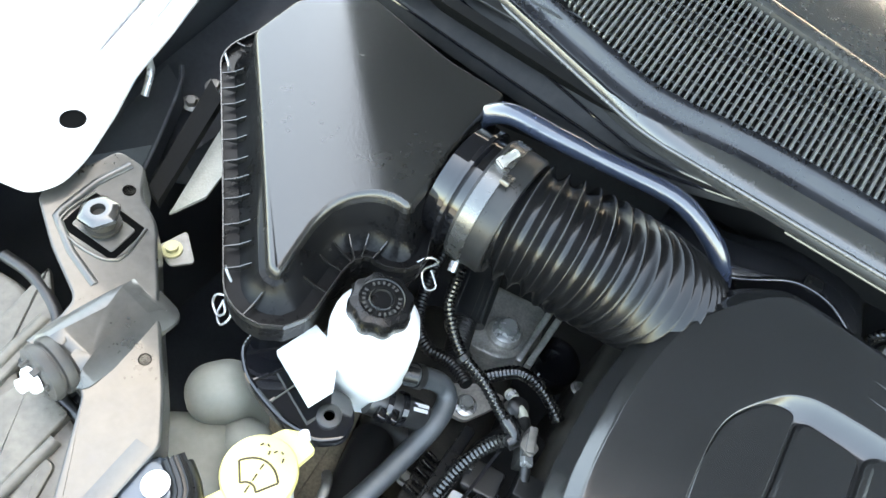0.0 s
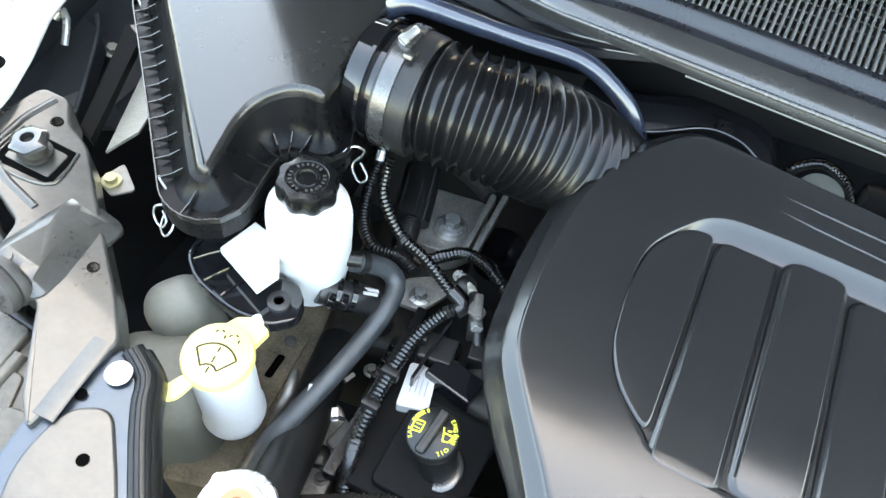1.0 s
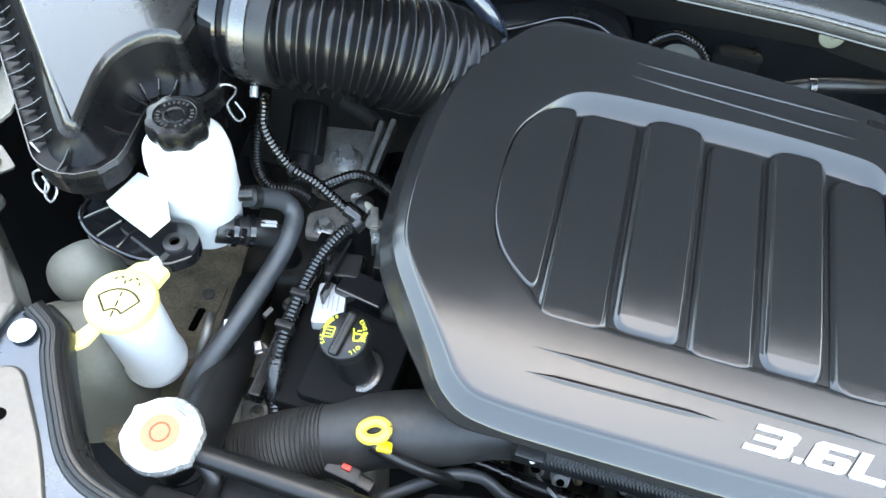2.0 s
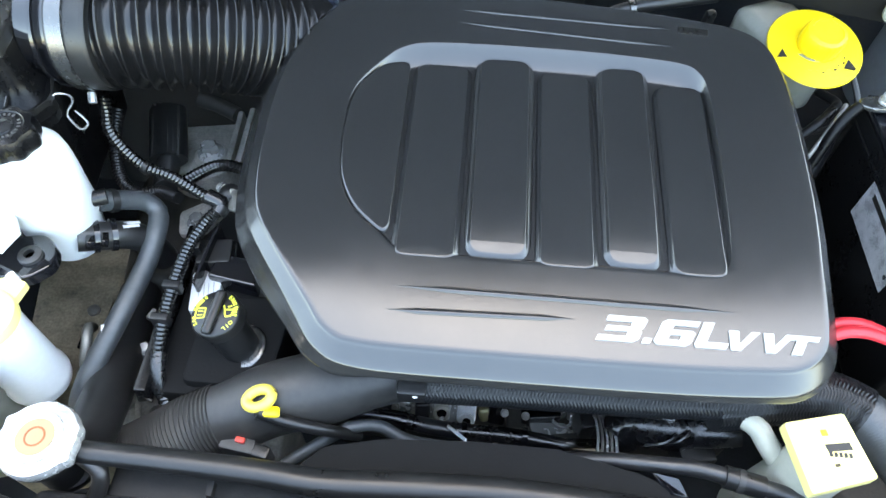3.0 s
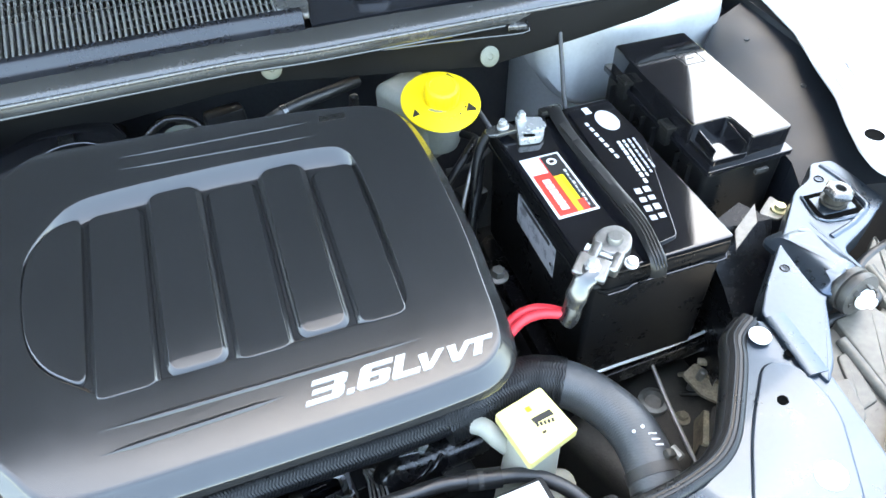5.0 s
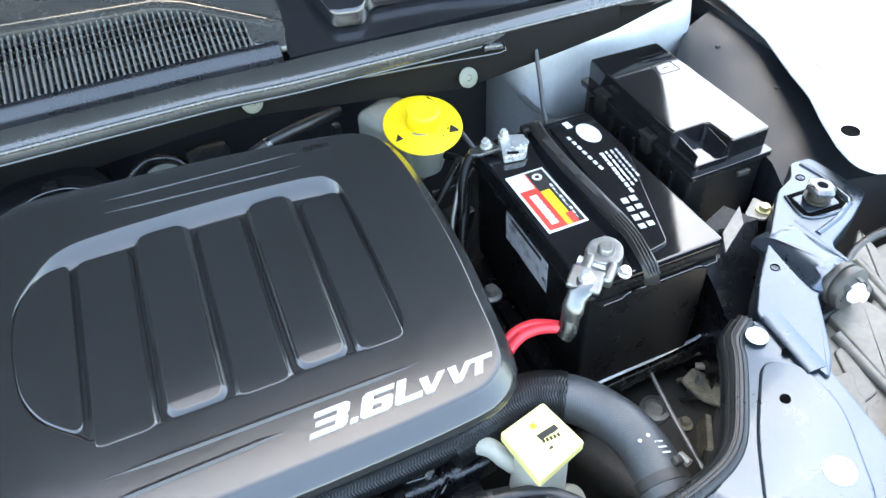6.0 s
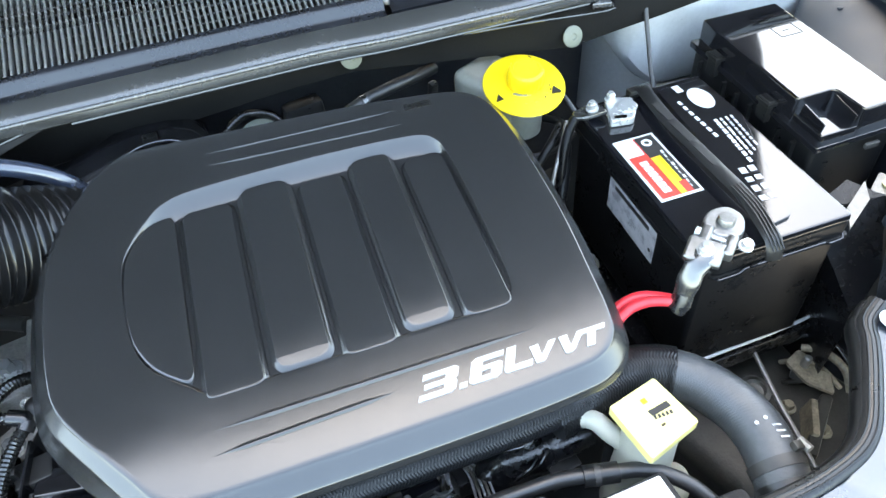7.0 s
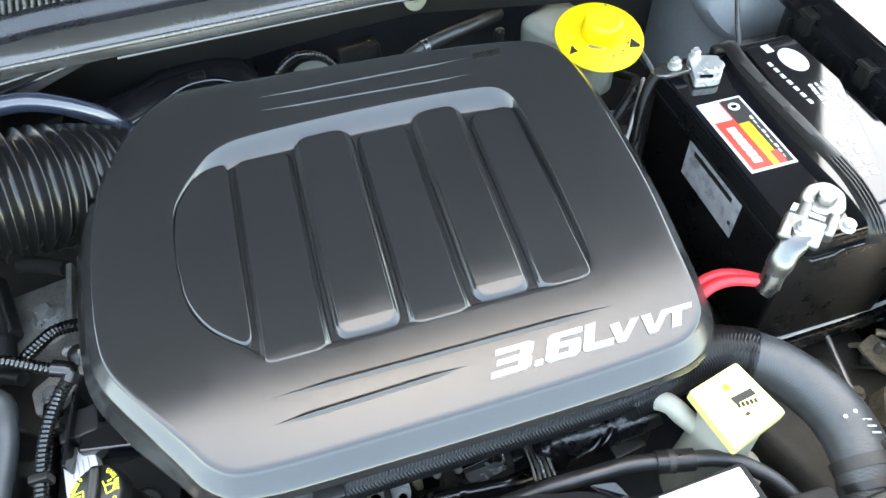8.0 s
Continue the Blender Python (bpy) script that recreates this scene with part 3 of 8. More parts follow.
# fenders, with their inner flange and outer skin
for side in (-1, 1):
    z0 = 0.972 if side < 0 else 0.948
    fen = thing("fender", "white painted front fender edge with a round hole", "fender", (side * 0.95, 0.4, 0.5), "fenders")
    edge = [(0.935, 0.440), (0.895, 0.340), (0.872, 0.275), (0.842, 0.222), (0.815, 0.165), (0.806, 0.130), (0.816, 0.104), (0.850, 0.095), (0.92, 0.06), (1.10, 0.00), (1.14, 0.40), (1.14, 1.20), (1.00, 1.20), (0.975, 0.80), (0.955, 0.55)]
    if side > 0:
        edge = [(x + 0.012, y + 0.01) for x, y in edge]

    def fen_level(x, y, z0=z0):
        return z0 - 1.2 * max(0, abs(x) - 0.98) ** 2 + 0.03 * max(0, y - 0.4)
    part("flange", slab(rounded(mirror(side, edge), 0.012), fen_level, 0.006, 0.002), PAINT_WHITE, fen)
    part("hole", lathe([(0.0125, 0), (0.012, 0.0015), (0.011, 0.0002), (0, 0.0002)], (side * (0.862 if side < 0 else 0.866), 0.188 if side < 0 else 0.194, z0), (0, 0, 1), 28), HOLE_SHADE, fen, "round dark opening")
    for k, (fx, fy) in enumerate(((0.832, 0.130), (0.945, 0.36))):
        part("bump", lathe([(0.010, 0), (0.009, 0.002), (0, 0.0025)], (side * (fx if side < 0 else fx + 0.01), fy, z0 - 0.0002), (0, 0, 1), 16), PAINT_WHITE, fen)
    for ridge_line in (((1.016, 0.547), (0.955, 0.389), (0.912, 0.280)), ((1.043, 0.524), (0.966, 0.340), (0.905, 0.190))):
        part("ridge", tube([(side * x, y, fen_level(x, y) - 0.001) for x, y in ridge_line], 0.011, 12, 0.02, 1.0), PAINT_WHITE, fen)
    nose = [(0.940, 0.100), (0.872, 0.050), (0.718, -0.055), (0.560, -0.190), (0.470, -0.262), (0.46, -0.36), (1.12, -0.36), (1.13, 0.06)]
    part("nose", slab(rounded(mirror(side, nose), 0.012), lambda x, y: 0.884 + 0.10 * min(0.0, y + 0.10), 0.05, 0.008), PAINT_WHITE, fen, "white painted nose panel")
    skin = [(side * 1.135, y, fen_level(1.135, y) - 0.004) for y in (-0.02, 0.4, 0.8, 1.2)]
    wall = bmesh.new()
    cols = [[wall.verts.new((p[0] + side * d, p[1], p[2] - h)) for d, h in ((0, 0), (0.015, 0.04), (0.025, 0.12), (0.02, 0.45))] for p in skin]
    for a, b in zip(cols, cols[1:]):
        for k in range(3):
            wall.faces.new((a[k], a[k + 1], b[k + 1], b[k]))
    bmesh.ops.solidify(wall, geom=wall.faces[:], thickness=0.004)
    part("outer_skin", wall, PAINT_WHITE, fen)

# inner walls of the engine bay
apron_l = bmesh.new()
loft([[Vector((-0.99, y, z)) for y, z in ((-0.1, 0.30), (1.0, 0.30), (1.0, 0.96), (0.2, 0.94), (-0.1, 0.82))],
      [Vector((-0.965, y, z)) for y, z in ((-0.1, 0.30), (1.0, 0.30), (1.0, 0.96), (0.2, 0.94), (-0.1, 0.82))]], apron_l)
whole("inner_wall_left", apron_l, PAINT_DARK, "dark undercoated inner fender wall", "body panel", "structure", smooth=False)
apron_r = bmesh.new()
loft([[Vector((0.985, y, z)) for y, z in ((-0.1, 0.30), (1.0, 0.30), (1.0, 0.95), (0.2, 0.93), (-0.1, 0.80))],
      [Vector((0.960, y, z)) for y, z in ((-0.1, 0.30), (1.0, 0.30), (1.0, 0.95), (0.2, 0.93), (-0.1, 0.80))]], apron_r)
whole("inner_wall_right", apron_r, PAINT_DARK, "dark undercoated inner fender wall", "body panel", "structure", smooth=False)
whole("firewall", box((2.0, 0.04, 0.72), (0, 0.74, 0.64), bevel=0.004), PAINT_DARK, "dark insulated firewall behind the engine", "firewall", "structure")
whole("undertray", box((2.0, 1.2, 0.02), (0, 0.20, 0.30), bevel=0.004), PAINT_DARK, "dark plastic tray under the engine", "undertray", "structure")
whole("bumper", box((1.7, 0.25, 0.5), (0, -0.46, 0.55), bevel=0.06, segments=4), PAINT_WHITE, "white painted front bumper", "bumper", "structure")

LINER_PLAN = [(0.772, 0.190), (0.792, 0.235), (0.800, 0.30), (0.812, 0.44), (0.838, 0.52), (0.892, 0.572), (0.975, 0.60), (0.985, 0.10), (0.84, 0.16)]
whole("wheel_liner", loft([[Vector((x, y, 0.885 + 0.16 * (x - 0.79) + 0.03 * y)) for x, y in LINER_PLAN], [Vector((x + 0.01, y, 0.62)) for x, y in LINER_PLAN]]), INNER_FENDER, "dark inner fender beside the fuse box", "inner fender", "structure", smooth=False)
for y in (0.36, 0.50):
    bolt("bolt", (0.905, y, 0.899 + 0.03 * y), 0.0045, PAINT_DARK, "dull bolt on the dark inner fender", (-0.16, 0, 1), "inner fender bolts")

# strut tower shelves
tower = thing("strut_tower", "silver painted strut tower behind the fuse box", "body panel", (0.72, 0.66, 0.70), kind="structure")
part("dome", lathe([(0.125, -0.25), (0.120, -0.02), (0.112, 0.0), (0.08, 0.010), (0.05, 0.010), (0.045, 0.0), (0, 0.0)], (0.70, 0.70, 0.945), (0, -0.05, 1), 48), PAINT_LIFTED, tower)
part("shelf", slab(rounded([(0.60, 0.60), (0.97, 0.60), (0.97, 0.85), (0.60, 0.80)], 0.03), 0.90, 0.02, 0.004), PAINT_DARK, tower)
WALL_PLAN = spline([(0.566, 0.640, 0), (0.560, 0.606, 0), (0.566, 0.582, 0), (0.584, 0.570, 0), (0.62, 0.565, 0), (0.70, 0.563, 0), (0.80, 0.563, 0), (0.880, 0.566, 0), (0.897, 0.572, 0)], 4)


def wall_foot(x):
    """The lower edge of the panel, curved up towards the engine."""
    return 0.815 + 9.0 * max(0.0, 0.662 - x) ** 2


wall_bm = bmesh.new()
wall_cols = [[wall_bm.verts.new((p.x, p.y + d, z)) for d, z in ((0.030, wall_foot(p.x) - 0.012), (0.010, wall_foot(p.x) - 0.006), (0.0, wall_foot(p.x) + 0.006), (-0.003, 0.935), (0.004, 0.970), (0.018, 0.985), (0.06, 0.988))] for p in WALL_PLAN]
for c0, c1 in zip(wall_cols, wall_cols[1:]):
    for k in range(6):
        wall_bm.faces.new((c0[k], c1[k], c1[k + 1], c0[k + 1]))
bmesh.ops.solidify(wall_bm, geom=wall_bm.faces[:], thickness=0.004)
part("back_panel", wall_bm, PAINT_LIFTED, tower, "silver rounded panel in lightened paint")
shelf = thing("strut_tower", "dark undercoated strut tower shelf beside the air box", "body panel", (-0.86, 0.45, 0.70), kind="structure")
part("shelf", loft([[Vector(p) for p in ((-0.96, 0.22, 0.80), (-0.96, 0.75, 0.88), (-0.80, 0.75, 0.86), (-0.83, 0.30, 0.80))],
                    [Vector(p) for p in ((-0.96, 0.22, 0.84), (-0.96, 0.75, 0.955), (-0.82, 0.75, 0.90), (-0.85, 0.30, 0.835))]]), PAINT_DARK, shelf, smooth=False)
for p in ((-0.879, 0.384, 0.880), (-0.884, 0.350, 0.872)):
    bolt("bolt", p, 0.0075, DULL_STEEL, "grey flanged bolt on the dark strut tower", (0.25, -0.2, 1), "strut tower bolts")
BRACE = [(-0.812, 0.220), (-0.790, 0.212), (-0.832, 0.352), (-0.862, 0.366)]
whole("brace", loft([[Vector((x, y, 0.870 + 0.22 * (y - 0.21) + h)) for x, y in BRACE] for h in (0.0, 0.012)]), FELT, "dark painted sheet steel brace beside the air box", "brace", smooth=False)
SPLASH = [(-0.788, 0.222), (-0.772, 0.262), (-0.786, 0.345), (-0.826, 0.345)]
whole("splash_plate", loft([[Vector((x, y, 0.850 + 0.2 * (y - 0.22) + h)) for x, y in SPLASH] for h in (0.0, 0.004)]), PALE_CAST, "pale painted plate between brace and air box", "body panel", smooth=False)
fold = thing("inner_panel", "dark pressed panel between fender and air box", "body panel", (-0.88, 0.26, 0.80))
part("sheet", loft([[Vector(p) for p in ((-0.86, 0.20, 0.80), (-0.83, 0.20, 0.855), (-0.856, 0.27, 0.880), (-0.885, 0.34, 0.905), (-0.93, 0.36, 0.90), (-0.93, 0.22, 0.84))], [Vector((p[0], p[1], p[2] - 0.03)) for p in ((-0.86, 0.20, 0.80), (-0.83, 0.20, 0.855), (-0.856, 0.27, 0.880), (-0.885, 0.34, 0.905), (-0.93, 0.36, 0.90), (-0.93, 0.22, 0.84))]]), PAINT_DARK, fold, smooth=False)
part("crease", tube([(-0.832, 0.205, 0.857), (-0.852, 0.262, 0.880), (-0.884, 0.335, 0.907), (-0.905, 0.36, 0.912)], 0.003, 8), PAINT_DARK, fold)
part("hook", tube([(-0.902, 0.300, 0.905), (-0.908, 0.318, 0.925), (-0.918, 0.326, 0.932), (-0.926, 0.318, 0.922)], 0.0045, 10), STEEL, fold, "bright bent hook")

# ---- raised hood, behind and above ----
hood = thing("hood", "raised hood with a dark insulating liner underneath", "hood", (0, 0.85, 1.08), kind="structure")
HOOD_LEN, HOOD_ANGLE = 1.195, 61.0
hm = pose(0, 0.93, 1.19, -HOOD_ANGLE, 0, 0)
HOOD_PLAN = [(-1.05, 0.0), (-1.13, -0.10), (-1.14, -0.60), (-1.10, -0.92), (-0.98, -1.10), (-0.60, -1.175), (0.0, -HOOD_LEN), (0.60, -1.175), (0.98, -1.10), (1.10, -0.92), (1.14, -0.60), (1.13, -0.10), (1.05, 0.0)]
hb = slab(rounded(HOOD_PLAN, 0.10, 8), 0.03, 0.018, 0.006)
hb.transform(hm)
part("skin", hb, PAINT_WHITE, hood)
hl = slab(offset(rounded(HOOD_PLAN, 0.10, 8), 0.012), 0.009, 0.016, 0.005)
hl.transform(hm)
part("liner", hl, LINER, hood, "dark felt liner")
part("push_pin", lathe([(0.0145, 0), (0.0145, 0.002), (0.012, 0.0042), (0.006, 0.0046), (0.0055, 0.0030), (0, 0.0030)], (0.526, -0.153, 0.8905), (-0.175, 0, 1), 28), WHITE, support, "white plastic push pin")

# ---- cowl and windscreen ----
cowl = thing("cowl", "grey plastic cowl with a slatted air grille under the windscreen", "cowl", (0, 0.65, 0.95), kind="structure")


def lip_y(x):
    return 0.545 + (0.10 * max(0, -x - 0.42) ** 1.2) - 0.02 * max(0, x - 0.2) + 0.05 * max(0, x - 0.75)


def strip(profile, xs, bm=None, lid=False):
    """A section of (depth behind the lip, height) carried along x, with thickness."""
    bm = bm or bmesh.new()
    cols = []
    for x in xs:
        y0 = lip_y(x)
        cols.append([bm.verts.new((x, y0 + d, z)) for d, z in profile])
    n = len(profile)
    for a, b in zip(cols, cols[1:]):
        for k in range(n):
            bm.faces.new((a[k], b[k], b[(k + 1) % n], a[(k + 1) % n]))
    bm.faces.new(cols[0])
    bm.faces.new(cols[-1][::-1])
    return bm


XS = [-0.98 + 0.04 * k for k in range(50)]


def trim_off(x):
    """How far the lip's front edge lies behind its base line: it swings back at the wing."""
    return 0.010 * (1 - ramp((x - 0.08) / 0.14)) + 0.25 * max(0, -x - 0.40)


def lip_end(x):
    """Where the light lip ends under the weather strip: it tapers away at the wing."""
    return trim_off(x) + 0.003 + 0.025 * ramp((x + 0.47) / 0.20) + 0.004 * ramp((x - 0.08) / 0.14) - 0.018 * ramp((x - 0.30) / 0.35)


def sweep_strip(section, xs):
    """A section that changes along x: section(x) gives (depth behind the base line, height)."""
    bm = bmesh.new()
    cols = [[bm.verts.new((x, lip_y(x) + d, z)) for d, z in section(x)] for x in xs]
    n = len(cols[0])
    for a, b in zip(cols, cols[1:]):
        for k in range(n):
            bm.faces.new((a[k], b[k], b[(k + 1) % n], a[(k + 1) % n]))
    bm.faces.new(cols[0])
    bm.faces.new(cols[-1][::-1])
    return bm


def lip_section(x):
    a, b = trim_off(x), lip_end(x)
    w = b - a + 0.004
    return [(a + 0.002, 1.008), (a, 1.018), (a + 0.04 * w, 1.0225), (a + 0.12 * w, 1.0262), (a + 0.26 * w, 1.0297), (a + 0.50 * w, 1.0335), (a + 0.75 * w, 1.0362), (a + w, 1.0380), (a + w, 1.026), (a + 0.6 * w, 1.020), (a + 0.008, 1.006)]


def weather_section(x):
    b = lip_end(x)
    return [(b, 1.026), (b, 1.036), (b + 0.004, 1.0385), (b + 0.012, 1.0400), (b + 0.016, 1.0440), (b + 0.019, 1.0520), (b + 0.024, 1.0565), (b + 0.030, 1.0575), (b + 0.034, 1.0550), (b + 0.035, 1.030)]


def wing_section(x):
    a = trim_off(x)
    f = ramp((-x - 0.20) / 0.22)
    sec = [(a + 0.004, 1.014), (a * 0.75 + 0.004, 1.004), (a * 0.75, 0.999), (0.012, 0.988), (0.008, 0.983), (0.006, 0.965), (0.012, 0.965), (0.016, 0.980), (a * 0.75 + 0.006, 0.992), (a + 0.010, 1.006)]
    return [(a + 0.010 + (d - a - 0.010) * f, 1.016 + (z - 1.016) * (0.1 + 0.9 * f)) for d, z in sec]


part("lip", sweep_strip(lip_section, XS), COWL_LIGHT, cowl, "glossy dark grey lip")
part("lip_trim", tube([(x, lip_y(x) + trim_off(x) + 0.002, 1.022) for x in XS], 0.0032, 10, 0.02), COWL, cowl)
XL = [x for x in XS if x < 0.20]
part("grille_rail", sweep_strip(weather_section, XL + [0.205]), WEATHER_STRIP, cowl, "black weather strip")


def grille_back(x):
    return 0.735 - 0.14 * (x + 0.2) if x < -0.2 else (0.735 - 0.02 * (x + 0.2) / 0.28 if x < 0.08 else 0.715 - 0.62 * (x - 0.08))


def grille_z(y):
    return 1.054 + 0.35 * (y - 0.615)


back = bmesh.new()
cols = []
for x in XL + [0.205]:
    yb = grille_back(x)
    cols.append([back.verts.new(q) for q in ((x, yb, grille_z(yb) - 0.012), (x, yb, grille_z(yb) + 0.004), (x, yb + 0.006, grille_z(yb) + 0.008), (x, yb + 0.018, grille_z(yb) + 0.008), (x, yb + 0.024, grille_z(yb) + 0.002), (x, yb + 0.024, grille_z(yb) - 0.012))])
for a, b in zip(cols, cols[1:]):
    for k in range(6):
        back.faces.new((a[k], b[k], b[(k + 1) % 6], a[(k + 1) % 6]))
back.faces.new(cols[0])
back.faces.new(cols[-1][::-1])
part("grille_frame", back, COWL, cowl)
part("grille_end", slab(rounded([(0.172, lip_y(0.2) + 0.07), (0.214, lip_y(0.2) + 0.05), (0.224, 0.645), (0.205, 0.652), (0.170, 0.668)], 0.008), lambda x, y: grille_z(y) + 0.003, 0.01, 0.003), COWL, cowl)
part("grille_well", slab([(-0.98, 0.62), (0.20, 0.62), (0.21, 0.69), (0.10, 0.75), (-0.2, 0.79), (-0.98, 0.89)], lambda x, y: grille_z(y) - 0.035, 0.004, 0.001), BLACK, cowl, "dark well under the grille")
slat_meshes = {}
x = -0.60
while x < 0.172:
    y0, y1 = lip_y(x) + lip_end(x) + 0.031, grille_back(x) + 0.003
    if y1 - y0 > 0.012:
        length = round((y1 - y0) / 0.004) * 0.004
        if length not in slat_meshes:
            sb = box((0.0034, length, 0.010), (0, 0, 0), bevel=0.0012, segments=1)
            me = bpy.data.meshes.new("slat")
            sb.to_mesh(me)
            sb.free()
            me.materials.append(SLAT)
            slat_meshes[length] = me
        ob = new("slat", slat_meshes[length])
        ob.parent = cowl
        ym = (y0 + y1) / 2
        ob.matrix_basis = pose(x, ym - 0.65, grille_z(ym) - 0.003 - 0.95, math.degrees(math.atan(0.35)), 0, 0)
    x += 0.0082
for k in range(1, 11):
    yy = 0.612 + 0.0135 * k
    xe = 0.17 if yy < 0.66 else 0.08 + (0.715 - yy) / 0.62
    xs = -0.60 if yy < 0.735 else -0.62
    if yy > 0.73:
        xe = -0.2 - (yy - 0.735) / 0.14
    if xe > xs + 0.05:
        part("crossbar", tube([(xs, yy, grille_z(yy) - 0.007), ((xs + xe) / 2, yy, grille_z(yy) - 0.007), (xe, yy, grille_z(yy) - 0.007)], 0.0014, 6, 0.05), BLACK, cowl)
top = bmesh.new()
cols = []
for x in XL + [0.225]:
    yb = grille_back(min(x, 0.205)) + 0.022
    cols.append([top.verts.new(q) for q in ((x, yb, grille_z(yb)), (x, yb + 0.05, grille_z(yb) + 0.012), (x, 0.90, 1.135), (x, 0.90, 1.10), (x, yb, grille_z(yb) - 0.02))])
for a, b in zip(cols, cols[1:]):
    for k in range(5):
        top.faces.new((a[k], b[k], b[(k + 1) % 5], a[(k + 1) % 5]))
part("upper_panel", top, COWL, cowl)
part("side_panel", strip([(0.047, 1.036), (0.085, 1.046), (0.16, 1.072), (0.355, 1.135), (0.355, 1.10), (0.16, 1.04), (0.047, 1.02)], [0.215 + 0.045 * k for k in range(18)]), COWL_SHADED, cowl)
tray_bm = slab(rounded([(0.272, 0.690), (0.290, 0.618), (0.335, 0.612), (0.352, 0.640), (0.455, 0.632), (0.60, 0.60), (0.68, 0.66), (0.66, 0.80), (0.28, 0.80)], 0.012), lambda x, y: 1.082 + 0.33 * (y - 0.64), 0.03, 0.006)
part("raised_tray", tray_bm, COWL_SHADED, cowl)
part("raised_tray", slab(rounded([(0.375, 0.665), (0.47, 0.655), (0.58, 0.628), (0.64, 0.67), (0.63, 0.78), (0.36, 0.79)], 0.012), lambda x, y: 1.096 + 0.33 * (y - 0.64), 0.02, 0.006), COWL_SHADED, cowl)
XW = [x for x in XS if x < -0.205] + [-0.205]
part("wing_apron", sweep_strip(wing_section, XW), MATTE, cowl, "black moulded panel beside the air box")
for k in (2, 4):
    part("apron_edge", tube([(x, lip_y(x) + wing_section(x)[k][0], wing_section(x)[k][1] + 0.002) for x in XW], 0.0020, 8, 0.02), GLOSS, cowl)
# dark apron that hangs under the lip
apron = bmesh.new()
plan = [(-0.98, 0.76), (-0.70, 0.665), (-0.30, 0.640), (0.05, 0.612), (0.147, 0.602), (0.30, 0.577), (0.463, 0.548), (0.60, 0.528), (0.72, 0.535), (0.96, 0.60)]
low_edge = [0.78, 0.80, 0.90, 0.945, 0.955, 0.947, 0.940, 0.968, 0.978, 0.985]
cols = []
for (x, y), zl in zip(plan, low_edge):
    yl = min(lip_y(x) + 0.012, y)
    cols.append([apron.verts.new(q) for q in ((x, y, zl), (x, y - 0.004, (zl + 1.02) / 2), (x, yl, 1.021), (x, yl + 0.02, 1.021), (x, y + 0.006, (zl + 1.02) / 2), (x, y + 0.006, zl))])
for a, b in zip(cols, cols[1:]):
    for k in range(6):
        apron.faces.new((a[k], b[k], b[(k + 1) % 6], a[(k + 1) % 6]))
part("apron", apron, FELT, cowl, "black plastic apron below the lip")
for p in ((0.463, 0.540, 0.962), (0.147, 0.592, 0.983)):
    part("push_pin", lathe([(0.0155, 0), (0.0155, 0.0025), (0.012, 0.004), (0.005, 0.0045), (0.004, 0.003), (0, 0.003)], p, (0.1, -1, 0.35), 28), PIN, cowl, "grey green push pin")
part("under_trim", tube([(x, lip_y(x) + trim_off(x) + 0.005, 1.0045) for x in XS if x > -0.25], 0.0026, 8, 0.02), GLOSS, cowl, "thin shiny black edge")
part("end_bead", tube([(0.300, 0.556, 0.998), (0.40, 0.540, 1.000), (0.505, 0.523, 1.000), (0.518, 0.527, 1.004), (0.528, 0.548, 1.012), (0.600, 0.562, 1.016), (0.70, 0.556, 1.014), (0.80, 0.532, 1.010), (0.90, 0.520, 1.006)], 0.0020, 8, 0.01), GLOSS, cowl)
part("end_tab", slab(rounded([(0.488, 0.536), (0.522, 0.530), (0.530, 0.556), (0.512, 0.552)], 0.004), lambda x, y: 1.006 + 0.2 * (y - 0.53), 0.008, 0.002), COWL, cowl)
part("clip", box((0.03, 0.012, 0.012), (0.288, 0.573, 1.006), (0, 0, -8), 0.003), BLACK, cowl)
screen = bmesh.new()
loft([[Vector(p) for p in ((-0.80, 0.88, 1.12), (0.80, 0.88, 1.12), (0.70, 1.50, 1.55), (-0.70, 1.50, 1.55))],
      [Vector((p[0], p[1] + 0.003, p[2] - 0.005)) for p in ((-0.80, 0.88, 1.12), (0.80, 0.88, 1.12), (0.70, 1.50, 1.55), (-0.70, 1.50, 1.55))]], screen)
whole("windscreen", screen, GLASS, "dark tinted windscreen above the cowl", "windscreen", "structure", smooth=False)

# ---- engine cover ----
cover = thing("engine_cover", "black moulded plastic engine cover with silver lettering", "engine cover", (0, 0.28, 0.84))


def cover_top(x, y):
    """The top leans to the front and bows down there, later on the side of the air box."""
    start = 0.20 - 0.045 * ramp((-x - 0.08) / 0.12)
    return 0.8975 + 0.141 * y - 0.0049 * (max(0.0, start - y) / (start - 0.06)) ** 2


def lay(p):
    """Plan points of the cover drawn in a little where it stands higher."""
    f = ramp((p.y - 0.10) / 0.08)
    return Vector((p.x * (1 - 0.008 * f), p.y - 0.0032 * f))


EDGE = [(-0.135, 0.058), (-0.014, 0.0565), (0.146, 0.0575), (0.235, 0.061), (0.270, 0.066), (0.291, 0.082), (0.299, 0.105), (0.306, 0.17), (0.311, 0.25), (0.309, 0.355), (0.303, 0.42), (0.291, 0.458), (0.265, 0.480), (0.215, 0.492), (0.099, 0.506), (-0.053, 0.516), (-0.150, 0.522), (-0.183, 0.516), (-0.216, 0.484), (-0.257, 0.418), (-0.270, 0.350), (-0.2715, 0.285), (-0.268, 0.228), (-0.259, 0.190), (-0.235, 0.152), (-0.194, 0.098), (-0.170, 0.069)]
outline = [lay(p) for p in spline([(x, y, 0) for x, y in EDGE], 6, True)]
outline = ccw(outline)
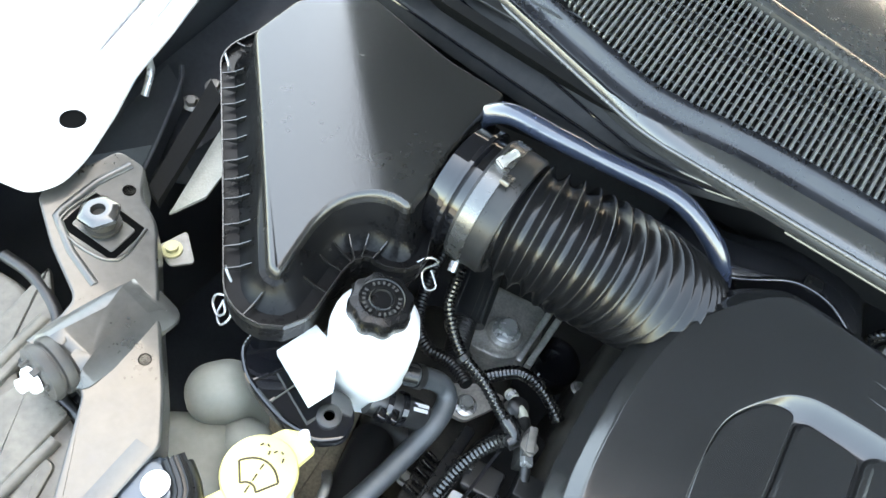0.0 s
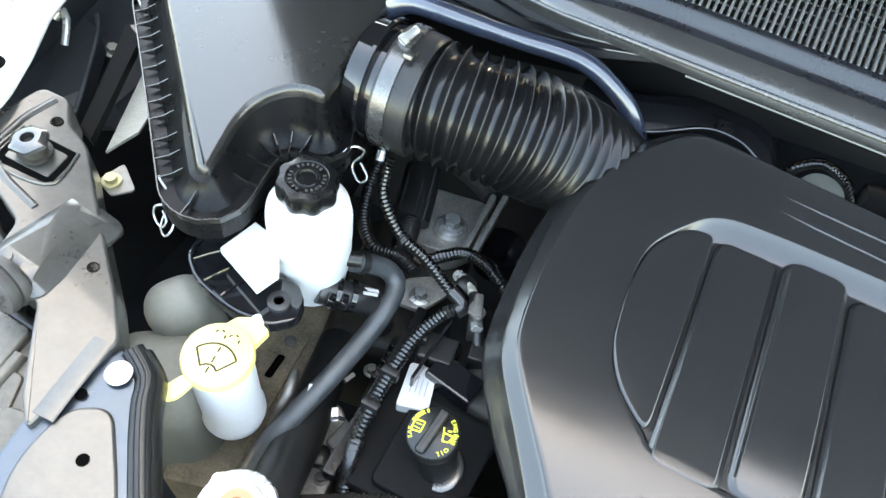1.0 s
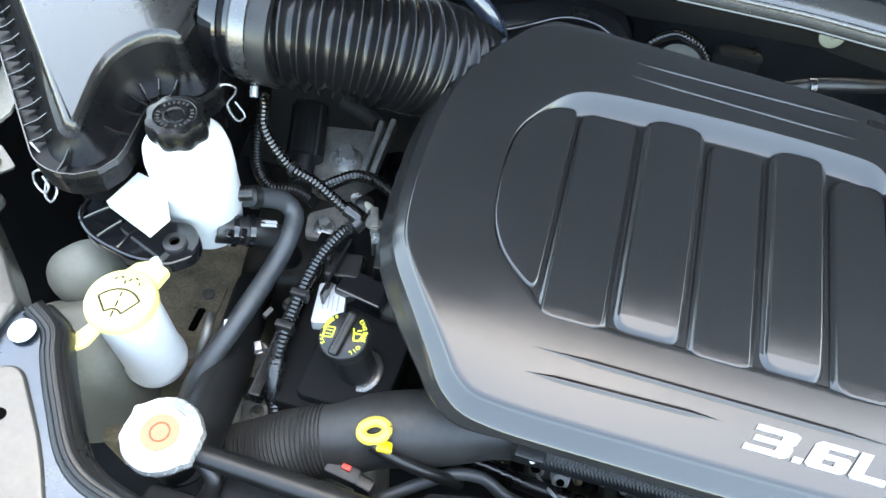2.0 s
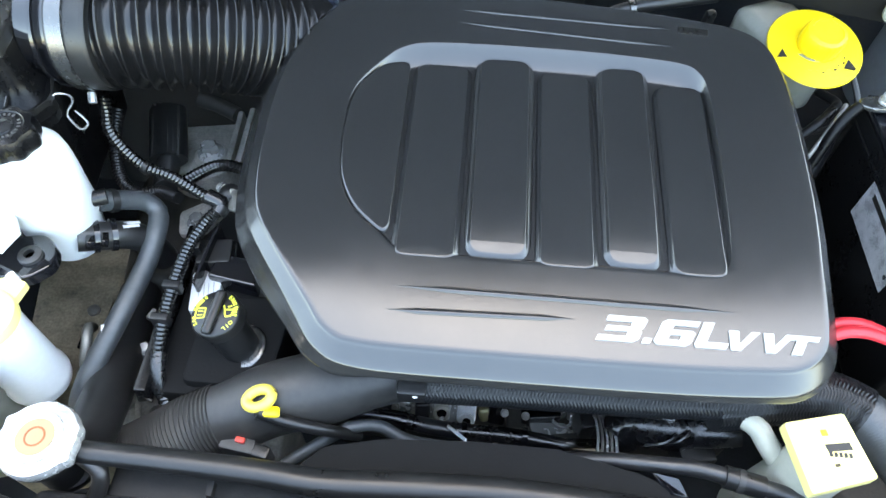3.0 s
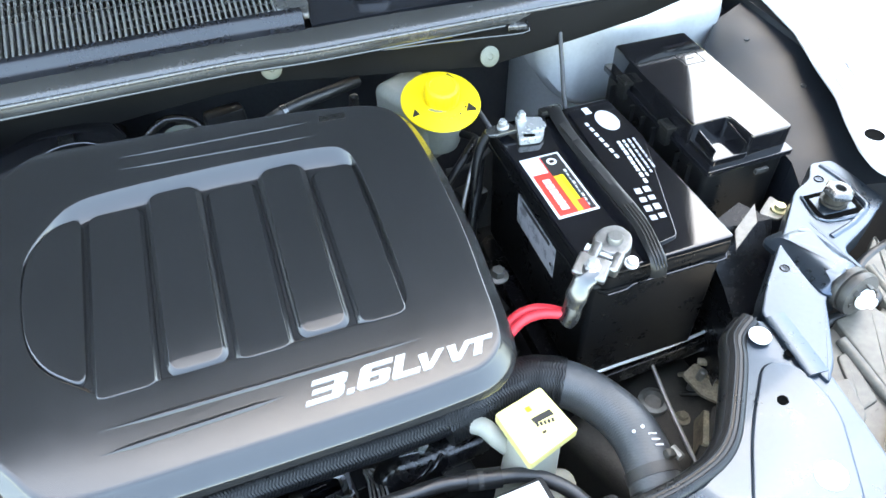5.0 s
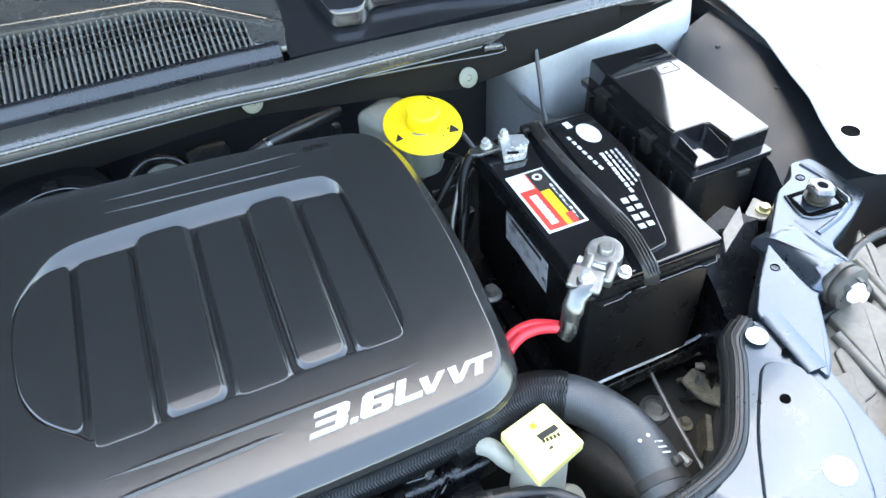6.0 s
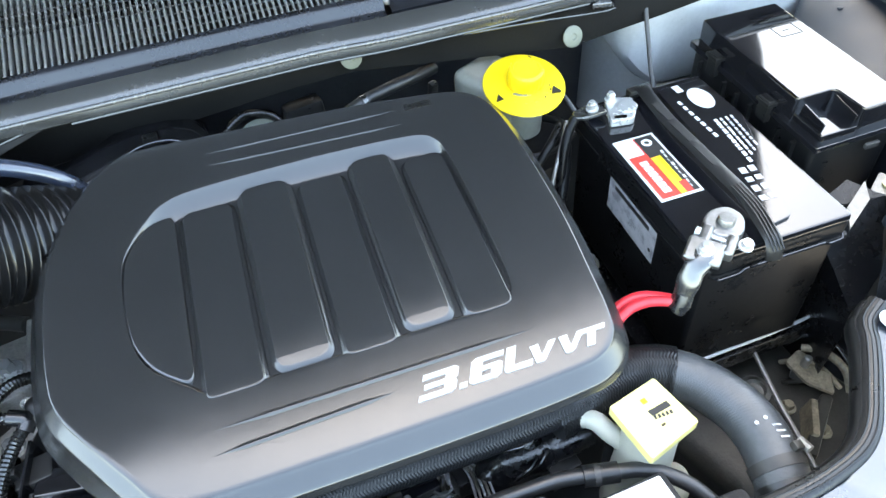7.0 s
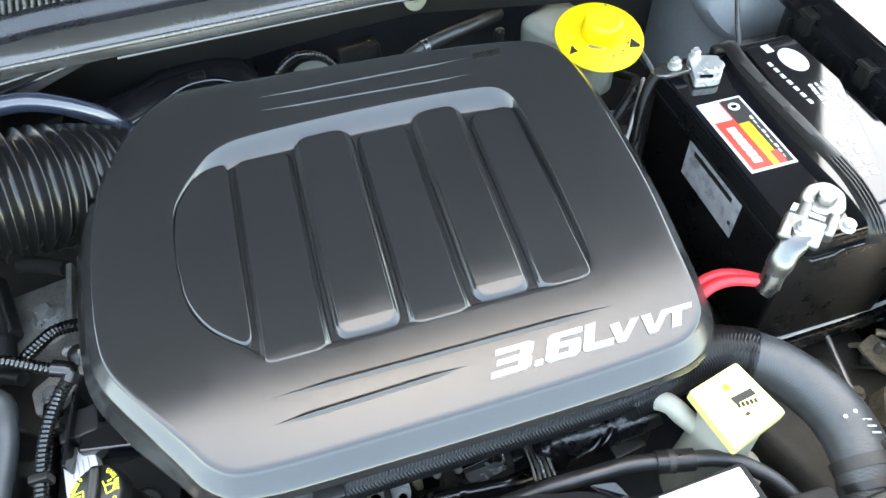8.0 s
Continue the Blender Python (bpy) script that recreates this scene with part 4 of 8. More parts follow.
RECESS = [(-0.109, 0.160), (-0.041, 0.156), (0.021, 0.156), (0.135, 0.156), (0.190, 0.155), (0.210, 0.163), (0.2185, 0.185), (0.2205, 0.25), (0.2195, 0.33), (0.2165, 0.385), (0.208, 0.408), (0.185, 0.421), (0.10, 0.428), (0.0, 0.430), (-0.09, 0.428), (-0.127, 0.421), (-0.152, 0.401), (-0.182, 0.355), (-0.187, 0.300), (-0.181, 0.240), (-0.164, 0.204), (-0.130, 0.174)]
recess = ccw([lay(p) for p in spline([(x, y, 0) for x, y in RECESS], 6, True)])


def skirt_out(p):
    left = max(0, min(1, (-p.x - 0.12) / 0.1))
    right = max(0, min(1, (p.x - 0.24) / 0.06))
    rear = max(0, min(1, (p.y - 0.44) / 0.05))
    return 0.020 + 0.007 * left - 0.002 * right + 0.004 * rear


def skirt_drop(p):
    left = max(0, min(1, (-p.x - 0.12) / 0.1))
    right = max(0, min(1, (p.x - 0.24) / 0.06))
    return 0.017 + 0.005 * left + 0.004 * right


def skirt_wall(p):
    """How deep the wall below the facet hangs, against its depth at the front."""
    left = max(0, min(1, (-p.x - 0.12) / 0.1))
    return 0.55 + 1.6 * left


def by_angle(loop, count, centre=Vector((0.02, 0.29))):
    """A closed plan line cut at even turns about the middle of the cover."""
    out = []
    rel = [p - centre for p in loop]
    for k in range(count):
        d = Vector((math.cos(math.tau * k / count), math.sin(math.tau * k / count)))
        n = Vector((-d.y, d.x))
        for a, b in zip(rel, rel[1:] + rel[:1]):
            da, db = a.dot(n), b.dot(n)
            if da <= 0 < db:
                out.append(centre + d * a.lerp(b, da / (da - db)).dot(d))
                break
    return out


AROUND = 300
rim_line = by_angle(outline, AROUND)
hollow = by_angle(recess, AROUND)
out_dir = [(b - a).normalized() for a, b in zip(rim_line, offset(rim_line, -0.001))]
in_dir = [(b - a).normalized() for a, b in zip(hollow, offset(hollow, 0.001))]


def recess_depth(y):
    return 0.0045 + 0.0115 * max(0.0, min(1.0, (y - 0.18) / 0.22))


rings = []
# the floor and the wall of the recess, then the top, the facet and the wall of the skirt
for d, drop, far in ((0.006, 0.016, 0.016), (0.003, 0.014, 0.013), (0.0006, 0.0026, 0.0), (0.0, 0.0014, 0.0), (-0.0010, 0.0004, 0.0), (-0.0022, 0.0, 0.0)):
    ring = []
    for p, u in zip(hollow, in_dir):
        w = max(0.0, min(1.0, (p.y - 0.385) / 0.03))
        q = p + u * (d + far * w)
        ring.append(Vector((q.x, q.y, cover_top(q.x, q.y) - min(drop, recess_depth(q.y)) - 0.01 * drop)))
    rings.append(ring)
inner = [p - u * 0.0022 for p, u in zip(hollow, in_dir)]
outer = [p - u * 0.0022 for p, u in zip(rim_line, out_dir)]
for f in (0.04, 0.15, 0.3, 0.45, 0.6, 0.75, 0.88, 0.96, 1.0):
    ring = [a.lerp(b, f) for a, b in zip(inner, outer)]
    rings.append([Vector((p.x, p.y, cover_top(p.x, p.y))) for p in ring])
WALL_OUT = {0.93: 0.45, 0.945: 0.88, 0.97: 0.94, 1.0: 1.0}
for share, drop, more in ((-0.05, 0.0, 0.0003), (0.0, 0.0, 0.0010), (0.05, 0.06, 0.0012), (0.10, 0.11, 0.0012), (0.40, 0.40, 0.0012), (0.70, 0.70, 0.0012), (0.80, 0.80, 0.0012), (0.85, 0.86, 0.0012), (0.885, 0.92, 0.0014), (0.91, 1.0, 0.0014), (0.93, 1.0, 0.005), (0.945, 1.0, 0.009), (0.97, 1.0, 0.0095), (1.0, 1.0, 0.0105), (1.0, 1.0, 0.013), (0.96, 1.0, 0.014), (0.80, 1.0, 0.0138), (0.75, 1.0, 0.026)):
    ring = []
    for p, u in zip(rim_line, out_dir):
        facet = 1 - 0.45 * max(0, min(1, (-p.x - 0.12) / 0.1))
        wall = max(0.0, more - 0.0014)
        if share <= 0.91 and not wall:
            out = share * facet
        elif more < 0.0136:
            out = 0.91 * facet + WALL_OUT[share] * (1 - 0.91 * facet)
        else:
            out = share
        q = p + u * skirt_out(p) * out
        ring.append(Vector((q.x, q.y, cover_top(p.x, p.y) - skirt_drop(p) * drop * facet - (more - wall) - wall * skirt_wall(p))))
    rings.append(ring)
cb = loft(rings, cap_start=False, cap_end=False)
floor_face = cb.faces.new([v for v in sorted(cb.verts, key=lambda v: v.index)[:AROUND]])
bmesh.ops.triangulate(cb, faces=[floor_face])
shell = part("shell", cb, COVER, cover)

def rib_outline(x0, x1, y0, y1, r):
    return [lay(p) for p in rounded([(x0, y0), (x1, y0), (x1, y1), (x0, y1)], r, 6)]


def runner_top(x, y):
    return cover_top(x, y) - 0.0006 - 0.0095 * max(0.0, y - 0.17) / 0.25


def crowned_top(x, y):
    """The raised runners bow down to their front ends."""
    f = max(0.0, (0.226 - y) / 0.058)
    return runner_top(x, y) - 0.0033 * f ** 2


def cushion(x0, x1, y0, y1, r, height, rise, edge, fall):
    """A runner with a lengthwise grid, so that its top can bow; a low one has a steep front end."""
    bm = pillow(rib_outline(x0, x1, y0, y1, r), height, 0.016, rise, edge, fall)
    cap = max(bm.faces, key=lambda f: f.calc_area())
    tops = [cap] if len(cap.verts) > 8 else [f for f in bm.faces if f.normal.z > 0.9]
    for k in range(1, 13):
        geom = [q for f in tops if f.is_valid for q in (f, *f.edges, *f.verts)]
        done = bmesh.ops.bisect_plane(bm, geom=list(dict.fromkeys(geom)), plane_co=(0, y0 + edge + 0.0075 * k, 0), plane_no=(0, 1, 0))
        tops = [q for q in done["geom"] if isinstance(q, bmesh.types.BMFace)]
    for v in {v for f in tops for v in f.verts}:
        v.co.z = max(v.co.z - 0.01, height(v.co.x, v.co.y) + rise)
    start = min(v.co.y for v in bm.verts)
    for v in bm.verts:
        d = v.co.y - start
        if d < 0.03 and not rise:
            v.co.y = start + d * (0.15 + 0.85 * (d / 0.03))
    return bm


for x0, x1, y0, y1, rise, r in ((-0.1195, -0.0515, 0.1490, 0.409, 0.0, 0.018), (-0.0485, 0.0205, 0.152, 0.421, 0.0035, 0.022), (0.0235, 0.0867, 0.1490, 0.408, 0.0, 0.018), (0.0900, 0.1520, 0.152, 0.419, 0.0035, 0.022), (0.1553, 0.2165, 0.1500, 0.400, 0.0, 0.022)):
    part("runner", cushion(x0, x1, y0, y1, r, crowned_top if rise else runner_top, rise, 0.0105, 0.60 if rise else 0.45), COVER, shell, angle=75)
part("runner", pillow([lay(p) for p in rounded([(-0.1240, 0.170), (-0.1240, 0.409), (-0.1515, 0.4015), (-0.1826, 0.3552), (-0.1882, 0.300), (-0.1822, 0.2395), (-0.1637, 0.2030)], 0.02, 6)], lambda x, y: cover_top(x, y) - 0.0004 - 0.0080 * ramp((x + 0.178) / 0.05) * max(0.0, y - 0.17) / 0.25, 0.016, 0.0, 0.0030, 0.55), COVER, shell)


def groove(a, b, width):
    """A long tapered ridge moulded into the cover."""
    a, b = lay(Vector((*a, 0))), lay(Vector((*b, 0)))
    n = 24
    line = [a.lerp(b, k / n) for k in range(n + 1)]
    line = [Vector((p.x, p.y, cover_top(p.x, p.y))) for p in line]
    return sweep(bmesh.new(), line, lambda f, s: max(0.0002, width * min(1.0, 6 * f, 6 * (1 - f))), 10, True, 0.6)


for a, b, w in (((-0.113, 0.117), (0.216, 0.1155), 0.0034), ((-0.115, 0.0925), (0.062, 0.097), 0.0034), ((-0.073, 0.484), (0.178, 0.474), 0.0024), ((-0.073, 0.463), (0.179, 0.447), 0.0024)):
    part("ridge", groove(a, b, w), COVER, shell)
GLYPHS = {
    "3": ([(0.02, 1), (0.88, 1), (1, 0.9), (1, 0.60), (0.93, 0.5), (1, 0.40), (1, 0.12), (0.88, 0), (0, 0), (0, 0.21), (0.66, 0.21), (0.66, 0.40), (0.10, 0.40), (0.10, 0.60), (0.66, 0.60), (0.66, 0.79), (0.02, 0.79)], None),
    ".": ([(0, 0), (1, 0), (1, 0.20), (0, 0.20)], None),
    "6": ([(0.12, 1), (1, 1), (1, 0.79), (0.36, 0.79), (0.36, 0.61), (0.90, 0.61), (1, 0.52), (1, 0.12), (0.88, 0), (0.12, 0), (0, 0.12), (0, 0.88)], [(0.36, 0.41), (0.66, 0.41), (0.66, 0.21), (0.36, 0.21)]),
    "L": ([(0, 1), (0.34, 1), (0.34, 0.23), (1, 0.23), (1, 0), (0.10, 0), (0, 0.10)], None),
    "V": ([(0, 1), (0.33, 1), (0.50, 0.34), (0.72, 1), (1, 1), (0.66, 0.06), (0.60, 0), (0.34, 0), (0.30, 0.06)], None),
    "T": ([(0, 1), (1, 1), (1, 0.76), (0.66, 0.76), (0.66, 0), (0.34, 0), (0.34, 0.76), (0, 0.76)], None),
}


def cast_letter(ch, x0, width, y0, height, shear=0.5):
    """One squared slanting letter standing proud of the cover."""
    outer, inner = GLYPHS[ch]
    bm = bmesh.new()
    edges = []
    for loop in filter(None, (outer, inner)):
        vs = [bm.verts.new((x0 + width * u + shear * height * v, y0 + height * v, 0)) for u, v in loop]
        edges += [bm.edges.new((vs[k - 1], vs[k])) for k in range(len(vs))]
    bmesh.ops.triangle_fill(bm, use_beauty=True, use_dissolve=True, edges=edges)
    grown = bmesh.ops.extrude_face_region(bm, geom=bm.faces[:])["geom"]
    raised = {q for q in grown if isinstance(q, bmesh.types.BMVert)}
    for v in bm.verts:
        v.co.z = cover_top(v.co.x, v.co.y) + (0.0020 if v in raised else -0.0008)
    return part("letter", bm, SILVER_PLASTIC, shell, "raised silver letter", smooth=False)


for ch, x0, width, tall in (("3", 0.0803, 0.0385, 0.0243), (".", 0.1222, 0.0080, 0.0243), ("6", 0.1322, 0.0345, 0.0243), ("L", 0.1695, 0.0305, 0.0243), ("V", 0.1950, 0.0290, 0.0182), ("V", 0.2268, 0.0290, 0.0182), ("T", 0.2490, 0.0300, 0.0182)):
    cast_letter(ch, x0, width, 0.0785, tall)
part("badge", box((0.035, 0.010, 0.0012), (0.205, 0.470, cover_top(0, 0.470)), (math.degrees(math.atan(0.141)), 0, -4), 0.0005), BLACK, shell)

# ---- air filter box ----
air = thing("air_filter_box", "black moulded air filter box with wire clips", "air filter", (-0.66, 0.35, 0.74))
TOPS = [(-0.828, 0.402), (-0.740, 0.315), (-0.672, 0.247), (-0.6060, 0.1800), (-0.5900, 0.1800), (-0.5940, 0.205), (-0.600, 0.244), (-0.598, 0.266), (-0.591, 0.281), (-0.576, 0.296), (-0.556, 0.303), (-0.5370, 0.302), (-0.5395, 0.339), (-0.547, 0.391), (-0.551, 0.444), (-0.549, 0.505), (-0.623, 0.505), (-0.679, 0.515), (-0.760, 0.532), (-0.822, 0.470)]
lid = ccw(rounded(TOPS, 0.010, 4))


def soft(v, w):
    """A corner at zero rounded over a width."""
    return 0.5 * (v + math.sqrt(v * v + w * w))


def lid_level(x, y):
    """Two faces that meet along a slanting ridge; the one to the wing falls away from it."""
    d = (-0.561 - 1.11 * (y - 0.302) - x) / 1.494
    return 1.006 + 0.05 * (y - 0.30) - 0.21 * soft(d, 0.012)


def flange_out(p):
    return 0.038 - 0.018 * ramp((p.y - 0.285) / 0.05) * ramp((p.x + 0.64) / 0.05)


lb = bmesh.new()
lid_unit = [(b - a).normalized() for a, b in zip(lid, offset(lid, -0.001))]
lrings = [[Vector((p.x, p.y, lid_level(p.x, p.y) - drop)) for p in (offset(lid, inset) if inset else lid)] for inset, drop in ((0.0068, 0.0), (0.0052, 0.0004), (0.0036, 0.0015), (0.0020, 0.0034), (0.0008, 0.0064), (0.0, 0.0120))]
wall_rings = [lrings[-1]]
for share, z in ((0.14, 0.962), (0.28, 0.948), (0.62, 0.938)):
    wall_rings.append([Vector(((p + u * flange_out(p) * share).x, (p + u * flange_out(p) * share).y, z)) for p, u in zip(lid, lid_unit)])
loft(lrings, lb, cap_start=False, cap_end=False)
lb.verts.ensure_lookup_table()
tops = [lb.faces.new([lb.verts[k] for k in range(len(lid))])]
for px, py, nx, ny in [(-0.561 - 0.6692 * o, 0.302 - 0.743 * o * 0.9, 1, 1.11) for o in (-0.09, -0.06, -0.04, -0.026, -0.016, -0.009, -0.004, 0.0, 0.004, 0.009, 0.016, 0.026, 0.04, 0.06, 0.09)]:
    geom = [g for f in tops for g in (f, *f.edges, *f.verts)]
    done = bmesh.ops.bisect_plane(lb, geom=list(dict.fromkeys(geom)), plane_co=(px, py, 1), plane_no=(nx, ny, 0))
    tops = [g for g in done["geom"] if isinstance(g, bmesh.types.BMFace)]
for f in tops:
    for v in f.verts:
        v.co.z = lid_level(v.co.x, v.co.y)
lid_part = part("lid", lb, AIRBOX, air, "black grained lid", angle=60)
# Wall in a dimmed copy of the lid's plastic, to mirror less sky.
part("lid_wall", loft(wall_rings, cap_start=False), DIM_BLACK, lid_part, "black ribbed lid wall, toned darker than the lid")
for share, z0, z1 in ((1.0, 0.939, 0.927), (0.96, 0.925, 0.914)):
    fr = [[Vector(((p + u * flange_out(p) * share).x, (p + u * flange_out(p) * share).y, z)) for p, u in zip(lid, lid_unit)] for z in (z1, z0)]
    part("flange", loft(fr), DIM_BLACK, air, smooth=False)
rim = [[Vector(((p + u * flange_out(p) * share).x, (p + u * flange_out(p) * share).y, z)) for p, u in zip(lid, lid_unit)] for share, z in ((1.0, 0.938), (1.0, 0.9462), (0.965, 0.9462), (0.965, 0.938))]
part("flange_rim", loft(rim + rim[:1], cap_start=False, cap_end=False), AIRBOX, air, smooth=False)
low = [Vector(((p + u * flange_out(p) * 0.5).x, (p + u * flange_out(p) * 0.5).y)) for p, u in zip(lid, lid_unit)]
part("base", loft([[Vector((p.x, p.y, 0.916)) for p in low], [Vector((p.x * 0.9 - 0.066, p.y * 0.9 + 0.035, 0.76)) for p in low], [Vector((p.x * 0.85 - 0.1, p.y * 0.85 + 0.05, 0.745)) for p in low]]), DIM_BLACK, air)
# stiffening ribs round the lid's wall
count = len(lid)
last = None
for k in range(count):
    p, u = lid[k], lid_unit[k]
    nxt = lid[(k + 1) % count]
    seg_len = (nxt - p).length
    steps = int(seg_len / 0.012)
    for j in range(max(1, steps)):
        q = p.lerp(nxt, j / max(1, steps))
        if last is not None and (q - last).length < 0.0235:
            continue
        last = q
        if q.x > -0.56 and q.y > 0.31 or q.y > 0.50:
            continue
        n = (Vector((nxt.y - p.y, p.x - nxt.x)) if seg_len > 1e-6 else u).normalized()
        fo = flange_out(q)
        t = Vector((-n.y, n.x)) * 0.0006
        pts = [(0.30 * fo, 0.953), (0.60 * fo, 0.9475), (0.97 * fo, 0.9455), (0.4 * fo, 0.937)]
        rb = bmesh.new()
        loft([[Vector((*(q + n * d + t), z)) for d, z in pts], [Vector((*(q + n * d - t), z)) for d, z in pts]], rb)
        part("wall_rib", rb, AIRBOX, lid_part, smooth=False)
part("outlet", lathe([(0.0615, -0.050), (0.0632, -0.02), (0.0645, 0.0), (0.060, 0.002), (0.056, 0.002)], (-0.488, 0.395, 0.971), (1, 0, 0), 48), GLOSS, lid_part, "glossy black outlet tube")
part("outlet_block", box((0.044, 0.122, 0.092), (-0.556, 0.397, 0.948), (0, 0, 3), 0.018, segments=5), AIRBOX, lid_part)
part("outlet_rim", lathe([(0.0645, 0), (0.0695, 0.002), (0.0695, 0.006), (0.0645, 0.008)], (-0.520, 0.395, 0.972), (1, 0, 0), 48), GLOSS, lid_part)


def wire_clip(points, name="wire_clip"):
    return part(name, tube(points, 0.0013, 8, 0.003), STEEL, air, "bright bent wire clip")


wire_clip([(-0.648, 0.178, 0.918), (-0.652, 0.176, 0.935), (-0.642, 0.168, 0.945), (-0.632, 0.164, 0.934), (-0.634, 0.160, 0.920), (-0.646, 0.156, 0.914), (-0.648, 0.152, 0.900), (-0.638, 0.148, 0.893), (-0.632, 0.152, 0.902), (-0.640, 0.158, 0.908)])
wire_clip([(-0.640, 0.170, 0.905), (-0.646, 0.164, 0.893), (-0.644, 0.152, 0.884), (-0.634, 0.146, 0.882), (-0.629, 0.154, 0.890), (-0.634, 0.164, 0.898)])
wire_clip([(-0.520, 0.300, 0.918), (-0.516, 0.300, 0.935), (-0.508, 0.312, 0.942), (-0.500, 0.322, 0.932), (-0.504, 0.326, 0.918), (-0.512, 0.318, 0.905), (-0.500, 0.312, 0.890), (-0.492, 0.318, 0.895), (-0.506, 0.326, 0.905)])
wire_clip([(-0.852, 0.388, 0.925), (-0.856, 0.384, 0.945), (-0.848, 0.378, 0.955), (-0.840, 0.374, 0.945), (-0.842, 0.372, 0.930)])

# ---- intake hose ----
intake = thing("intake_hose", "black corrugated rubber air intake hose with a metal clamp", "hose", (-0.36, 0.43, 0.82))
HOSE = [Vector(p) for p in ((-0.466, 0.395, 0.970), (-0.375, 0.395, 0.980), (-0.268, 0.440, 0.945), (-0.236, 0.548, 0.815))]
hose_line = even([HOSE[0] * (1 - t) ** 3 + HOSE[1] * 3 * t * (1 - t) ** 2 + HOSE[2] * 3 * t * t * (1 - t) + HOSE[3] * t ** 3 for t in (k / 240 for k in range(241))], 0.0007)
part("bellows", sweep(bmesh.new(), hose_line, lambda f, s: 0.0555 + 0.0050 * math.sin(math.pi * min(1.0, f * 1.15)) + (0.0125 - 0.0040 * f) * (1 - abs(math.sin(math.pi * (20 * f + 7 * f * f))) ** 0.8), 80, caps=False), BELLOWS, intake, angle=180)
part("cuff", lathe([(0.060, -0.030), (0.0692, -0.028), (0.0692, 0.010), (0.066, 0.014), (0.060, 0.014)], (-0.474, 0.395, 0.970), (1, 0, 0), 56), CUFF, intake, "grey ribbed collar")
part("clamp_band", lathe([(0.0694, -0.0085), (0.0712, -0.0085), (0.0712, 0.0085), (0.0694, 0.0085)], (-0.490, 0.395, 0.971), (1, 0, 0), 56), NICKEL, intake, "dull steel clamp band")
part("clamp_tab", box((0.010, 0.026, 0.005), (-0.477, 0.373, 1.0380), (-22, 0, 0), 0.001), NICKEL, intake)
part("clamp_screw", lathe([(0.006, 0), (0.006, 0.006), (0.0045, 0.008), (0.0045, 0.022), (0, 0.022)], (-0.492, 0.378, 1.045), (0.3, 1, 0.2), 8), STEEL, intake)
part("clamp_screw", lathe([(0.005, 0), (0.005, 0.012), (0, 0.012)], (-0.490, 0.346, 0.916), (0.2, -0.8, -0.6), 8), STEEL, intake)

breather = thing("breather_hose", "thin shiny blue-black breather hose over the intake hose", "hose", (-0.36, 0.50, 0.90))
part("hose", tube([(-0.562, 0.468, 0.985), (-0.550, 0.470, 1.006), (-0.526, 0.472, 1.022), (-0.487, 0.474, 1.024), (-0.4436, 0.4892, 1.015), (-0.3992, 0.508, 1.004), (-0.3521, 0.5200, 1.000), (-0.3208, 0.5232, 0.995), (-0.2883, 0.5237, 0.980), (-0.2576, 0.525, 0.955), (-0.236, 0.523, 0.920), (-0.222, 0.515, 0.87)], 0.0112, 20), BREATHER, breather)
part("sleeve", tube([(-0.568, 0.466, 0.955), (-0.562, 0.468, 0.985), (-0.550, 0.470, 1.006), (-0.526, 0.472, 1.022), (-0.487, 0.474, 1.024), (-0.4436, 0.4892, 1.015)], 0.0120, 18), BREATHER, breather, "black printed end sleeve")

# ---- power steering reservoir ----
ps = thing("fluid_reservoir", "white plastic fluid reservoir with a black screw cap", "reservoir", (-0.505, 0.215, 0.84))
PSX, PSY = -0.503, 0.218
part("body", lathe([(0.028, 0.800), (0.034, 0.804), (0.037, 0.815), (0.0400, 0.845), (0.0430, 0.853), (0.0435, 0.895), (0.0440, 0.898), (0.0440, 0.930), (0.0415, 0.945), (0.033, 0.956), (0.026, 0.960), (0.026, 0.964), (0, 0.964)], (PSX, PSY, 0), (0, 0, 1), 48), WHITE, ps)
part("wing", loft([[Vector((x, y, z)) for x, y in ((-0.566, 0.152), (-0.556, 0.197), (-0.522, 0.190), (-0.500, 0.156), (-0.508, 0.130))] for z in (0.893, 0.903)]), WHITE, ps, smooth=False)
for k in range(3):
    part("moulded_mark", box((0.010, 0.0022, 0.001), (-0.533 + 0.003 * k, 0.160 - 0.006 * k, 0.9032), (0, 0, -28), 0.0004), CREAM, ps)
cap_wave = lambda a, r: 1 + (0.05 * math.cos(8 * a) if r > 0.024 else 0)
pscap = part("cap", lathe([(0.024, 0.960), (0.0285, 0.962), (0.0295, 0.966), (0.0295, 0.979), (0.0275, 0.984), (0.021, 0.9855), (0.020, 0.9845), (0.012, 0.9845), (0.011, 0.9855), (0.0095, 0.9855), (0.0085, 0.9835), (0, 0.9835)], (PSX, PSY, 0), (0, 0, 1), 96, None, cap_wave), CAP_BLACK, ps, "black scalloped screw cap")
for k in range(22):
    a = 2 * math.pi * k / 22 + 0.1
    if k % 7 == 3:
        continue
    part("mark", box((0.0022, 0.0034, 0.0006), (PSX + 0.0165 * math.cos(a), PSY + 0.0165 * math.sin(a), 0.9847), (0, 0, math.degrees(a) + 90), 0), SIDE_GREY, pscap)
